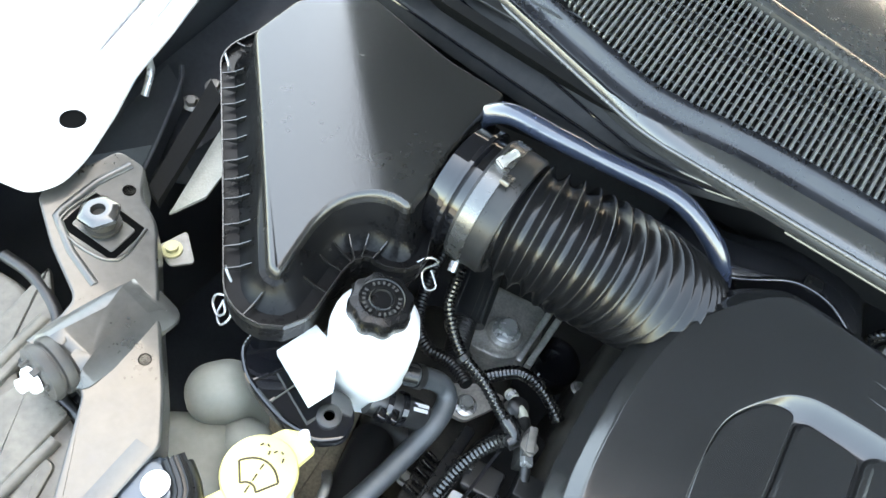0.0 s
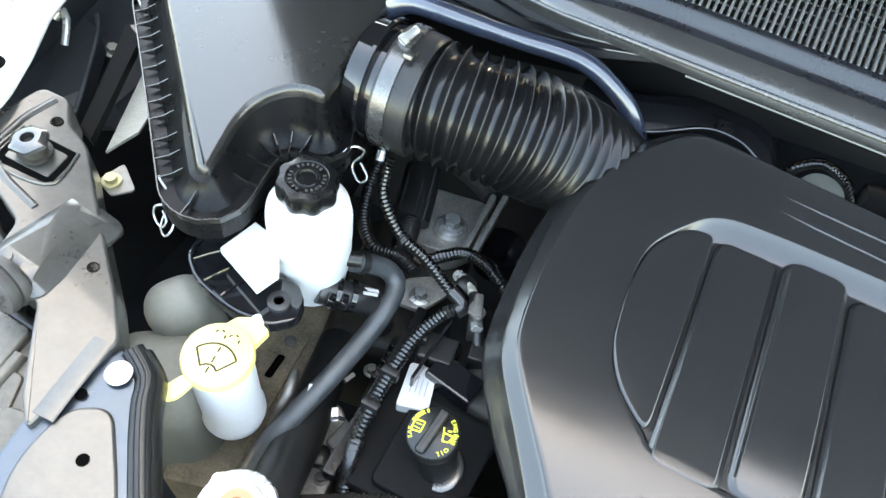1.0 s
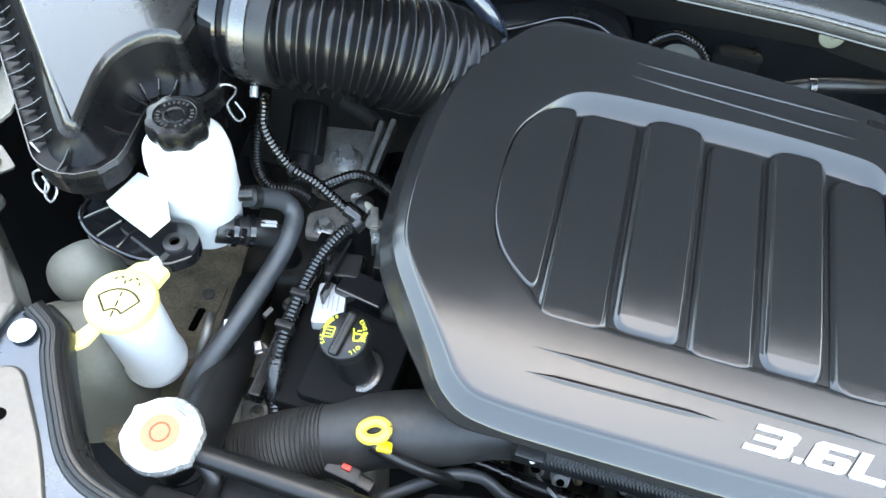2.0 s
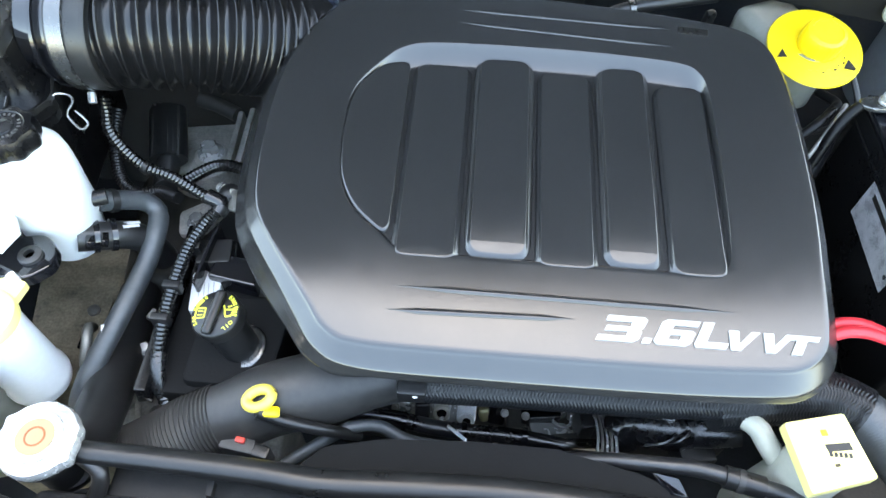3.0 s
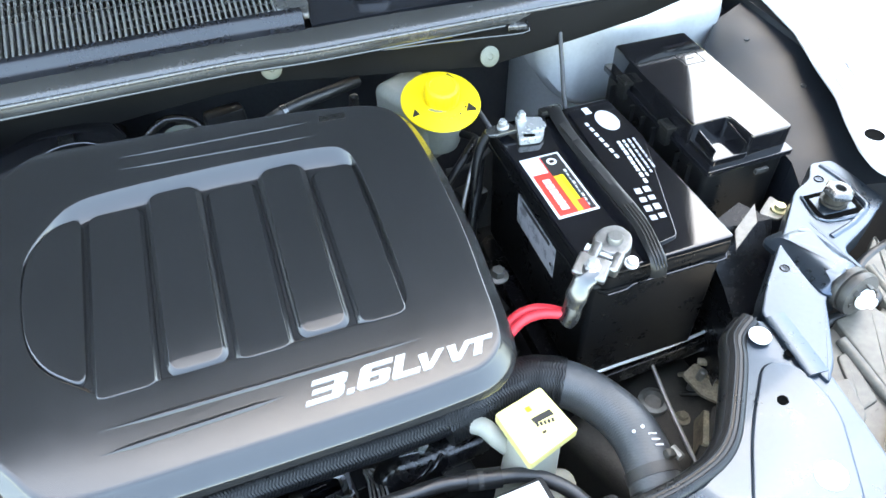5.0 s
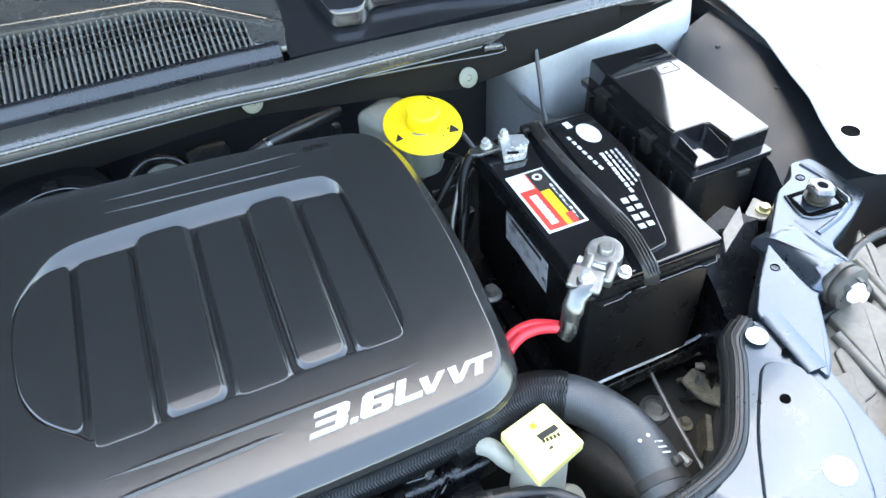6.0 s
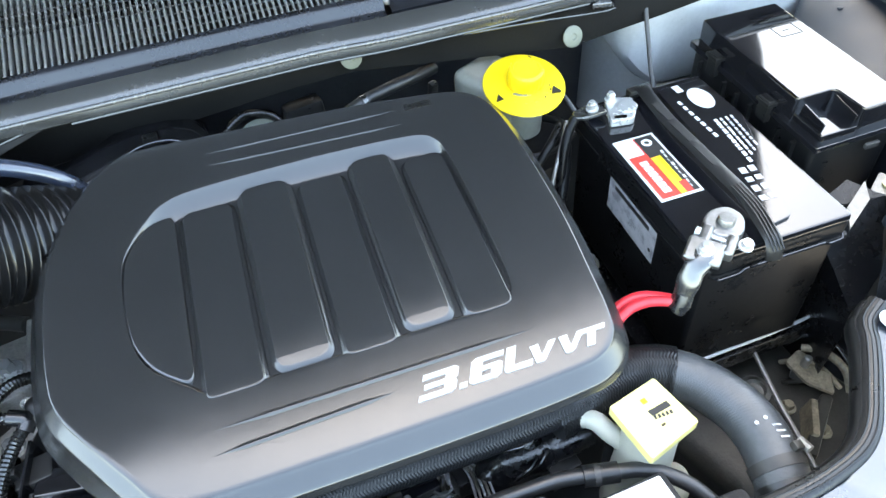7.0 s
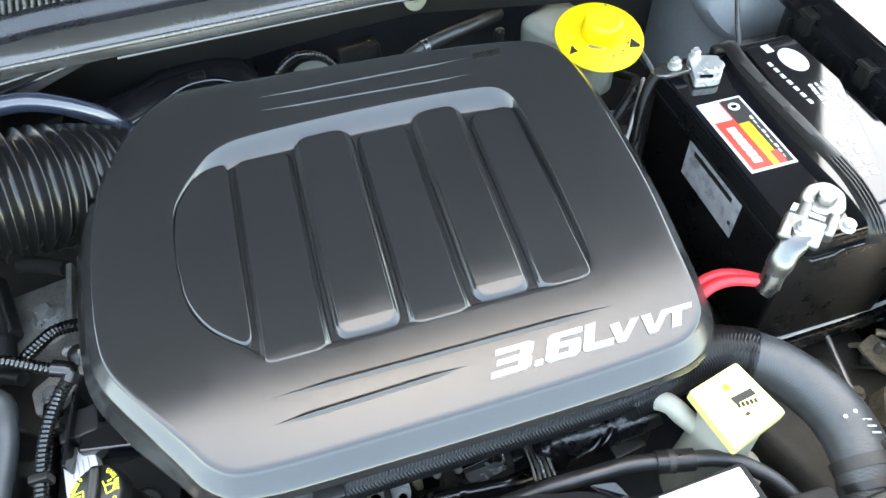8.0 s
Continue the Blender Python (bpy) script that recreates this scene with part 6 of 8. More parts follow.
coll = part("collar", lathe([(0.026, 0.0), (0.0585, -0.004), (0.0595, -0.0028), (0.0585, -0.0012), (0.030, 0.0035), (0.026, 0.0035)], (0.372, 0.503, 0.930), (0.02, -0.26, 1), 56), YELLOW, brk, "yellow warning collar")
part("cap", lathe([(0.0245, 0.0), (0.0255, 0.003), (0.0255, 0.022), (0.0235, 0.0265), (0.019, 0.028), (0.0185, 0.0265), (0, 0.0265)], (0.372, 0.502, 0.932), (0.02, -0.26, 1), 72, None, lambda a, r: 1 + (0.018 * math.cos(24 * a) if r > 0.025 else 0)), YELLOW, brk, "yellow ribbed cap")
for ang in (200, 55, 325):
    a = radians(ang)
    px, py = 0.372 + 0.045 * math.cos(a), 0.503 + 0.045 * math.sin(a)
    tri_pts = [(px + 0.0085 * math.cos(a2), py + 0.0085 * math.sin(a2)) for a2 in (radians(90), radians(210), radians(330))]
    ring = [Vector(t) for t in ccw(tri_pts)]
    part("warning_mark", loft([[Vector((p.x, p.y, 0.9310 + 0.26 * (p.y - 0.503) - 0.003)) for p in ring], [Vector((p.x, p.y, 0.9310 + 0.26 * (p.y - 0.503) + 0.0012)) for p in ring]]), BLACK_PRINT, coll, smooth=False)
for k in range(11):
    a = radians(215 + 12 * k)
    r = 0.038 if k % 2 else 0.0355
    px, py = 0.372 + r * math.cos(a), 0.503 + r * math.sin(a)
    part("print_bar", box((0.0035, 0.0022, 0.0016), (px, py, 0.9315 + 0.26 * (py - 0.503)), (0, 0, math.degrees(a) + 90), 0), BLACK_PRINT, coll)
part("line", tube([(0.36, 0.45, 0.84), (0.40, 0.44, 0.85), (0.44, 0.46, 0.87), (0.43, 0.50, 0.90)], 0.004, 8), RUBBER, brk)

# ---- coolant bottle with the square yellow cap ----
cool = thing("coolant_bottle", "cream plastic bottle neck with a square yellow cap", "reservoir", (0.30, 0.01, 0.66))
part("neck", tube([(0.300, 0.008, 0.66), (0.302, 0.008, 0.76), (0.306, 0.010, 0.835)], lambda f, s: 0.036 - 0.008 * f, 20), CREAM, cool)
part("shoulder", box((0.09, 0.045, 0.08), (0.312, -0.004, 0.700), (0, 0, -18), 0.020, segments=4), CREAM, cool)
part("spout", tube([(0.290, 0.02, 0.78), (0.272, 0.032, 0.80), (0.262, 0.046, 0.808), (0.252, 0.056, 0.806)], 0.011, 14), CREAM, cool)
ycap = part("cap", slab(rounded([(0.269, 0.039), (0.330, 0.054), (0.346, -0.008), (0.281, -0.028)], 0.004), 0.8455, 0.014, 0.002), PALE_YELLOW, cool, "square yellow cap")
flat_label("print", [(0.303, 0.020), (0.327, 0.024), (0.329, 0.017), (0.305, 0.013)], 0.8456, BLACK_PRINT, ycap, thick=0.0003)
for k in range(5):
    flat_label("print_bar", [(0.3055 + 0.0045 * k, 0.013), (0.3085 + 0.0045 * k, 0.0135), (0.3085 + 0.0045 * k, 0.009), (0.3055 + 0.0045 * k, 0.0085)], 0.8456, BLACK_PRINT, ycap, thick=0.0003)
flat_label("print_bar", [(0.302, 0.034), (0.308, 0.035), (0.309, 0.029), (0.303, 0.028)], 0.8456, YELLOW, ycap, thick=0.0003)
flat_label("print_bar", [(0.308, 0.002), (0.313, 0.003), (0.313, 0.000), (0.308, -0.001)], 0.8456, BROWN_PRINT, ycap, thick=0.0003)

# ---- coolant hoses on the right ----
BIG = [(0.22, 0.075, 0.800), (0.30, 0.088, 0.803), (0.345, 0.086, 0.802), (0.385, 0.062, 0.800), (0.412, 0.018, 0.798), (0.420, -0.02, 0.796), (0.416, -0.062, 0.790), (0.405, -0.10, 0.775)]
big = thing("coolant_hose", "grey rubber coolant hose with a braided black sleeve", "hose", (0.36, 0.0, 0.76))
big_line = even(spline(BIG), 0.004)
split = next(k for k, p in enumerate(big_line) if p.x > 0.372)


def braid(points, radius, seg=30, pitch=0.0052, depth=0.0011):
    """A sleeve woven in a herringbone."""
    step = 0.0009
    line = even(spline(points), step)
    bm = bmesh.new()
    sweep(bm, line, radius, seg)
    bm.verts.ensure_lookup_table()
    centre = line
    n = 0
    for i in range(len(line)):
        for k in range(seg):
            v = bm.verts[i * seg + k]
            zig = abs(((k / 3.0) % 2) - 1)
            s = i * step + zig * 0.0036
            v.co += (v.co - centre[i]).normalized() * depth * math.cos(2 * math.pi * s / pitch)
    return bm


part("hose", braid([tuple(p) for p in big_line[split - 4::6]] + [tuple(big_line[-1])], 0.0285, 72, 0.0036, 0.00030), HOSE_GREY, big)
part("braided_sleeve", braid([tuple(p) for p in big_line[:split:6]] + [tuple(big_line[split])], 0.0305, 72, 0.0036, 0.0008), BRAID, big, "black braided sleeve")
for k in range(2):
    part("mark", lathe([(0.0021, 0), (0.0021, 0.0006), (0, 0.0006)], (0.408 + 0.012 * k, -0.022 + 0.002 * k, 0.8248), (0, 0, 1), 12), WHITE_PRINT, big)
for k in range(3):
    part("print_bar", box((0.010, 0.0018, 0.0008), (0.427, -0.030 - 0.007 * k, 0.8225), (0, 14, -10), 0), WHITE_PRINT, big)
part("clamp", lathe([(0.0292, -0.006), (0.0305, -0.006), (0.0305, 0.006), (0.0292, 0.006)], (0.4165, -0.060, 0.790), (-0.12, -1, -0.15), 36), SIDE_GREY, big)
part("clamp_ear", box((0.012, 0.010, 0.012), (0.432, -0.056, 0.818), (0, 20, 0), 0.002), GRIME, big)
part("clamp_screw", lathe([(0.005, 0), (0.005, 0.014), (0, 0.014)], (0.440, -0.050, 0.817), (0.2, -1, 0.1), 8), DULL_STEEL, big)
part("clamp", lathe([(0.0292, -0.004), (0.0302, -0.004), (0.0302, 0.004), (0.0292, 0.004)], (0.4130, -0.080, 0.786), (-0.14, -1, -0.2), 36), BLACK, big)
part("stub", tube([(0.408, -0.09, 0.778), (0.400, -0.125, 0.755)], 0.030, 24), BLACK, big)
flat_line = [(-0.075, 0.060, 0.815), (0.0, 0.061, 0.816), (0.08, 0.062, 0.816), (0.16, 0.064, 0.814), (0.24, 0.069, 0.812), (0.30, 0.078, 0.808)]
small = thing("braided_hose", "black braided hose along the front of the engine cover", "hose", (0.1, 0.06, 0.78))
part("sleeve", braid(flat_line, 0.0165, 48, 0.0036, 0.0007), BRAID, small)
part("end_block", box((0.030, 0.022, 0.034), (-0.088, 0.056, 0.816), (10, 0, 0), 0.003), BLACK, small, "dark connector block with a blue dot")
part("dot", lathe([(0.0032, 0), (0.0032, 0.001), (0, 0.0014)], (-0.084, 0.0445, 0.826), (0, -0.8, 0.6), 14), WHITE_PRINT, small)

blackh = thing("overflow_hose", "thin black hose lying over the fan shroud", "hose", (0.2, -0.01, 0.78))
part("hose", tube([(0.07, 0.010, 0.775), (0.12, 0.008, 0.790), (0.165, 0.004, 0.800), (0.20, 0.002, 0.802), (0.245, -0.008, 0.802), (0.288, -0.019, 0.800), (0.321, -0.045, 0.795), (0.340, -0.075, 0.785)], 0.0082, 14), RUBBER, blackh)
part("coupling", tube([(0.222, -0.003, 0.802), (0.240, -0.007, 0.802), (0.258, -0.011, 0.802)], 0.0112, 14), BLACK, blackh)
part("clamp", lathe([(0.0105, -0.003), (0.0118, -0.003), (0.0118, 0.003), (0.0105, 0.003)], (0.236, -0.006, 0.802), (1, -0.25, 0), 20), SIDE_GREY, blackh)

# ---- fan shroud and radiator top ----
shroud = thing("fan_shroud", "black plastic fan shroud with a white sticker", "fan shroud", (0.0, -0.05, 0.60))
part("hood_face", loft([[Vector((x, y, z)) for x, y, z in ((-0.20, -0.036, 0.80), (-0.17, -0.006, 0.800), (-0.11, 0.006, 0.803), (-0.02, 0.010, 0.806), (0.06, 0.008, 0.808), (0.14, -0.010, 0.808), (0.20, -0.036, 0.808), (0.20, -0.060, 0.806), (0.0, -0.050, 0.806))],
                        [Vector((x, y - 0.003, 0.70)) for x, y, z in ((-0.20, -0.036, 0.80), (-0.17, -0.006, 0.800), (-0.11, 0.006, 0.803), (-0.02, 0.010, 0.806), (0.06, 0.008, 0.808), (0.14, -0.010, 0.808), (0.20, -0.036, 0.808), (0.20, -0.060, 0.806), (0.0, -0.050, 0.806))]]), FELT, shroud, smooth=False)
part("top_rail", tube([(-0.378, -0.044, 0.845), (-0.30, -0.045, 0.842), (-0.22, -0.047, 0.838), (-0.16, -0.050, 0.832), (-0.08, -0.046, 0.828), (0.01, -0.042, 0.822), (0.10, -0.044, 0.816), (0.185, -0.050, 0.813)], lambda f, s: 0.0105 + 0.003 * min(1.0, f * 2), 16, 0.008, 0.8), BLACK, shroud, "dark grey top rail")
part("tank", slab(rounded([(-0.42, -0.072), (0.36, -0.072), (0.36, -0.125), (-0.42, -0.125)], 0.01), 0.820, 0.10, 0.006), MATTE, shroud)
part("panel", box((0.62, 0.035, 0.20), (-0.05, -0.058, 0.712), (0, 0, 0), 0.006), MATTE, shroud)
part("sticker_plate", slab(rounded([(0.192, -0.036), (0.296, -0.030), (0.300, -0.072), (0.195, -0.078)], 0.004), 0.815, 0.010, 0.002), MATTE, shroud)
part("sticker", slab(rounded([(0.204, -0.038), (0.290, -0.034), (0.293, -0.064), (0.206, -0.068)], 0.002), 0.8158, 0.001, 0.0002), WHITE_PRINT, shroud, "blank white sticker")
for x in (-0.26, -0.13, 0.02, 0.11):
    part("clip", box((0.006, 0.014, 0.010), (x, -0.062, 0.823), bevel=0.001), MATTE, shroud)
# Thin rippled sheet of glossy black laid on the shroud.
part("glossy_patch", slab(rounded([(0.149, -0.008), (0.174, -0.012), (0.183, -0.028), (0.165, -0.027)], 0.003), lambda x, y: 0.8095 - 0.10 * (y + 0.02) + 0.004 * math.sin(300 * x), 0.003, 0.0006), GLOSS, shroud, "crumpled shiny patch")
whole("radiator_core", box((0.74, 0.04, 0.40), (-0.02, -0.095, 0.55), bevel=0.004), GRIME, "dark radiator core below the shroud", "radiator")

uph = thing("radiator_hose", "thick black radiator hose below the filler cap", "hose", (-0.42, 0.05, 0.68))
part("hose", tube([(-0.405, -0.045, 0.815), (-0.408, -0.025, 0.790), (-0.418, 0.02, 0.765), (-0.432, 0.08, 0.735), (-0.452, 0.15, 0.705), (-0.47, 0.22, 0.68)], 0.026, 22), RUBBER, uph)
part("overflow", tube([(-0.380, -0.046, 0.840), (-0.36, -0.060, 0.83), (-0.375, -0.09, 0.80), (-0.40, -0.11, 0.76)], 0.008, 12), RUBBER, uph)

# ---- engine, left of the cover ----
eng = thing("engine", "grimy aluminium engine block below the black cover", "engine", (-0.02, 0.28, 0.35))
part("block", box((0.60, 0.33, 0.42), (0.0, 0.335, 0.58), bevel=0.02, segments=3), GRIME, eng)
part("valve_cover", slab(rounded([(-0.372, 0.045), (-0.245, 0.045), (-0.235, 0.30), (-0.345, 0.315), (-0.368, 0.25)], 0.012), 0.778, 0.12, 0.008), FELT, eng, "black plastic valve cover")
part("valve_cover_step", slab(rounded([(-0.335, 0.055), (-0.24, 0.055), (-0.235, 0.165), (-0.335, 0.165)], 0.01), 0.790, 0.03, 0.005), FELT, eng)
part("coil", box((0.042, 0.035, 0.030), (-0.338, 0.214, 0.790), (0, 0, 8), 0.004), BLACK, eng, "black plastic coil top")
part("coil", box((0.060, 0.034, 0.028), (-0.306, 0.192, 0.790), (0, 0, -10), 0.004), GLOSS, eng)
part("coil", box((0.032, 0.040, 0.030), (-0.331, 0.218, 0.778), (0, 0, 8), 0.004), GLOSS, eng)
part("coil", box((0.030, 0.030, 0.030), (-0.292, 0.236, 0.790), (0, 0, 8), 0.003), BLACK, eng)
part("rail", box((0.014, 0.22, 0.022), (-0.376, 0.150, 0.780), (0, 0, 1), 0.003), CAP_BLACK, eng, "black loom rail")
part("rail_wall", box((0.004, 0.085, 0.030), (-0.342, 0.205, 0.800), (0, 0, -4), 0.001), GLOSS, eng)
ev = part("label", slab(rounded([(-0.358, 0.189), (-0.327, 0.194), (-0.315, 0.146), (-0.349, 0.136)], 0.005), 0.7935, 0.016, 0.0006), WHITE_PRINT, eng, "white printed label")
for k in range(4):
    part("print_bar", box((0.0011, 0.020, 0.0004), (-0.345 + 0.0055 * k, 0.166 + 0.002 * (k % 2), 0.7937), (0, 0, 12), 0), GREY_PRINT, ev)
part("front_cover", box((0.13, 0.10, 0.30), (-0.30, 0.04, 0.56), (0, 0, 0), 0.02, segments=3), ALUMINIUM, eng)
part("mount_plate", slab(rounded([(-0.495, 0.475), (-0.495, 0.405), (-0.44, 0.375), (-0.395, 0.385), (-0.365, 0.43), (-0.385, 0.495)], 0.015), 0.738, 0.05, 0.006), ALUMINIUM, eng, "grey cast aluminium mount")
part("mount_boss", lathe([(0.026, -0.02), (0.024, 0.006), (0.020, 0.010), (0, 0.010)], (-0.413, 0.420, 0.738), (0, 0, 1), 28), ALUMINIUM, eng)
part("mount_arm", box((0.009, 0.105, 0.020), (-0.365, 0.440, 0.758), (6, 0, 0), 0.003), ALUMINIUM, eng)
part("mount_arm", box((0.009, 0.100, 0.020), (-0.379, 0.434, 0.758), (6, 0, 1), 0.003), ALUMINIUM, eng)
part("mount_block", tube([(-0.445, 0.500, 0.772), (-0.415, 0.492, 0.770), (-0.385, 0.478, 0.768)], 0.011, 14), SIDE_GREY, eng, "dark grey pipe")
part("tensioner", lathe([(0.036, -0.03), (0.036, 0.004), (0.032, 0.008), (0.020, 0.008), (0.018, 0.002), (0.010, 0.002), (0.008, 0.010), (0, 0.010)], (-0.340, 0.438, 0.722), (0.05, -0.05, 1), 36), GLOSS, eng, "glossy black pulley cover")
part("lifting_eye", slab(rounded([(-0.328, 0.256), (-0.309, 0.250), (-0.306, 0.266), (-0.326, 0.274)], 0.005), 0.834, 0.005, 0.001), DULL_STEEL, eng, "bright steel bracket")
part("strut", box((0.010, 0.030, 0.07), (-0.318, 0.268, 0.802), (0, 0, 20), 0.002), DULL_STEEL, eng)
part("bracket", slab(rounded([(-0.430, 0.318), (-0.400, 0.340), (-0.365, 0.345), (-0.372, 0.318), (-0.390, 0.285), (-0.420, 0.280)], 0.008), 0.738, 0.010, 0.002), ALUMINIUM, eng)
part("side_case", box((0.16, 0.22, 0.22), (-0.44, 0.34, 0.58), (0, 0, 10), 0.025, segments=3), GRIME, eng)
part("tab", slab(rounded([(-0.372, 0.070), (-0.340, 0.072), (-0.338, 0.098), (-0.370, 0.096)], 0.005), 0.686, 0.008, 0.001), DULL_STEEL, eng)
part("lower_head", box((0.62, 0.08, 0.16), (0.05, 0.185, 0.50), bevel=0.01), GRIME, eng)
for k in range(5):
    part("head_rib", box((0.030, 0.0045, 0.016), (-0.392, 0.238 - 0.012 * k, 0.700), (0, 8, -6), 0.0012), CAP_BLACK, eng)
part("head_step", slab(rounded([(-0.412, 0.262), (-0.372, 0.270), (-0.366, 0.170), (-0.404, 0.160)], 0.008), 0.694, 0.04, 0.004), GRIME, eng)
bolt("bolt", (-0.413, 0.420, 0.746), 0.0125, STEEL, "bright flanged bolt on the aluminium mount", group="engine bolts")
bolt("bolt", (-0.400, 0.302, 0.738), 0.0095, STEEL, "bright flanged bolt on a small bracket", group="engine bolts")
bolt("bolt", (-0.410, 0.198, 0.700), 0.0065, DULL_STEEL, "dull flanged bolt beside the valve cover", group="engine bolts")
bolt("bolt", (-0.355, 0.084, 0.684), 0.006, DULL_STEEL, "small dull bolt on a steel tab", group="engine bolts")
bolt("bolt", (0.385, 0.300, 0.748), 0.0105, DULL_STEEL, "dull flanged bolt between cover and battery", group="engine bolts")
bolt("bolt", (-0.300, 0.395, 0.770), 0.006, DULL_STEEL, "small dull bolt beside the engine cover", group="engine bolts")

# oil filler
oil = thing("oil_filler_cap", "black oil filler cap with yellow symbols", "oil cap", (-0.300, 0.105, 0.77))
OX, OY, OZ = -0.296, 0.106, 0.850
OAX = (-0.16, -0.10, 1)
part("neck", tube([(-0.276, 0.100, 0.762), (-0.283, 0.102, 0.795), (OX + 0.004, OY, OZ - 0.02)], 0.0205, 24), BLACK, oil)
part("neck_ring", lathe([(0.0255, 0), (0.028, 0.002), (0.028, 0.004), (0.0255, 0.006), (0.020, 0.006)], (-0.280, 0.101, 0.784), (-0.2, -0.05, 1), 32), NICKEL, oil, "bright wire ring on the neck")
ocap = part("cap", lathe([(0.024, -0.020), (0.0262, -0.018), (0.0270, -0.004), (0.0258, -0.001), (0.0245, 0), (0, 0)], (OX, OY, OZ), OAX, 48), BLACK, oil)
om = Matrix.Translation((OX, OY, OZ)) @ Vector(OAX).rotation_difference(Vector((0, 0, 1))).inverted().to_matrix().to_4x4()
grip = box((0.011, 0.050, 0.008), (0, 0, 0.003), (0, 0, -8), 0.004, segments=3)
grip.transform(om)
part("grip", grip, BLACK, ocap)


def cap_print(pts, w, name="symbol"):
    bm = sweep(bmesh.new(), even([Vector((*p, 0.0001)) for p in pts], 0.0012), w / 2, 6, True, 0.35)
    bm.transform(om)
    return part(name, bm, YELLOW_PRINT, ocap)


cap_print([(0.010, 0.004), (0.012, -0.004), (0.018, -0.003), (0.020, 0.004), (0.024, 0.007)], 0.0017)
cap_print([(0.020, 0.004), (0.010, 0.004), (0.008, 0.009)], 0.0017)
cap_print([(0.013, 0.007), (0.017, 0.008)], 0.0017)
cap_print([(-0.021, -0.006), (-0.021, 0.005), (-0.011, 0.006), (-0.011, -0.005), (-0.021, -0.006)], 0.0016)
for dy in (-0.002, 0.002):
    cap_print([(-0.019, dy), (-0.013, dy)], 0.0012)
for text, a0, a1 in (("ENGINE OIL", 52, -52), ("SAE 5W-20", 215, 128)):
    for k, ch in enumerate(text):
        if ch == " ":
            continue
        a = radians(a0 + (a1 - a0) * k / (len(text) - 1))
        letters(ch, 0.006, YELLOW_PRINT, ocap, "letter", place=om @ Vector((0.0222 * math.cos(a), 0.0222 * math.sin(a), 0.0002)), turn=om.to_3x3().to_4x4() @ Matrix.Rotation(a - math.pi / 2, 4, "Z"), height=0.0042, bold=0.02, thick=0.0002)

dip = thing("oil_dipstick", "yellow ring handle of the oil dipstick", "dipstick", (-0.235, 0.03, 0.76))
dip_turn = Matrix.Translation((-0.2385, 0.0310, 0.8190)) @ Matrix.Rotation(radians(-6), 4, "Y") @ Matrix.Rotation(radians(24), 4, "Z")
dip_ring = sweep(bmesh.new(), even([Vector((0.0128 * math.cos(math.tau * k / 40), 0.0092 * math.sin(math.tau * k / 40), 0)) for k in range(41)], 0.002), 0.0056, 14, False, 1.0)
dip_ring.transform(dip_turn)
part("ring", dip_ring, DIP_YELLOW, dip)
part("stalk", tube([(-0.238, 0.018, 0.816), (-0.226, 0.017, 0.808), (-0.20, 0.016, 0.795), (-0.17, 0.020, 0.775), (-0.145, 0.03, 0.74)], 0.0065, 12), BLACK, dip)
part("loop", box((0.018, 0.012, 0.010), (-0.226, 0.020, 0.812), (0, 20, 10), 0.003), YELLOW, dip)

duct = thing("air_duct", "dark grey moulded duct with a corrugated end", "duct", (-0.22, 0.05, 0.72))
part("duct", tube([(-0.292, 0.026, 0.762), (-0.27, 0.034, 0.768), (-0.235, 0.050, 0.775), (-0.18, 0.068, 0.778), (-0.135, 0.080, 0.784), (-0.09, 0.088, 0.788)], lambda f, s: 0.037 + 0.003 * math.sin(3 * f) - 0.008 * ramp((f - 0.5) / 0.5), 26), SIDE_GREY, duct)
part("bellows", conduit([(-0.380, -0.012, 0.728), (-0.35, 0.002, 0.738), (-0.315, 0.018, 0.754), (-0.285, 0.029, 0.764)], 0.0395, 0.0046, 0.0030, 32), SIDE_GREY, duct, "black corrugated end")
redt = thing("connector", "grey plug connector with a red lock tab", "connector", (-0.262, -0.005, 0.766))
part("shell", box((0.036, 0.016, 0.020), (-0.2600, -0.0040, 0.774), (0, 0, -8), 0.003), SIDE_GREY, redt)
part("lock_tab", box((0.010, 0.006, 0.005), (-0.2570, -0.0010, 0.785), (0, 0, -8), 0.0015), RED_PRINT, redt, "red lock tab")
part("boot", box((0.020, 0.014, 0.030), (-0.236, -0.0090, 0.768), (0, 0, -12), 0.003), BLACK, redt)


def run(name, label, category, points, radius, mat, ribbed=False, group="wiring"):
    """A hose or loom as one thing."""
    ob = thing(name, label, category, min((Vector(p) for p in points), key=lambda p: p.z), group)
    if ribbed:
        part("sleeve", conduit(points, radius), mat, ob)
    else:
        part("tube", tube(points, radius, 12, 0.007), mat, ob)
    return ob


MAIN = [(-0.482, 0.352, 0.905), (-0.479, 0.340, 0.895), (-0.469, 0.316, 0.880), (-0.433, 0.292, 0.860), (-0.394, 0.283, 0.850), (-0.357, 0.268, 0.840), (-0.335, 0.262, 0.832)]
loom = run("wiring_loom", "black corrugated wiring loom over the engine", "wiring", MAIN, 0.0072, LOOM, True)
part("tape", tube([(-0.352, 0.268, 0.838), (-0.333, 0.262, 0.832), (-0.338, 0.252, 0.828)], 0.0095, 12), TAPE, loom)
part("band", lathe([(0.0075, -0.003), (0.0088, -0.003), (0.0088, 0.003), (0.0075, 0.003)], (-0.425, 0.289, 0.857), (1, -0.3, -0.25), 16), BLACK, loom)
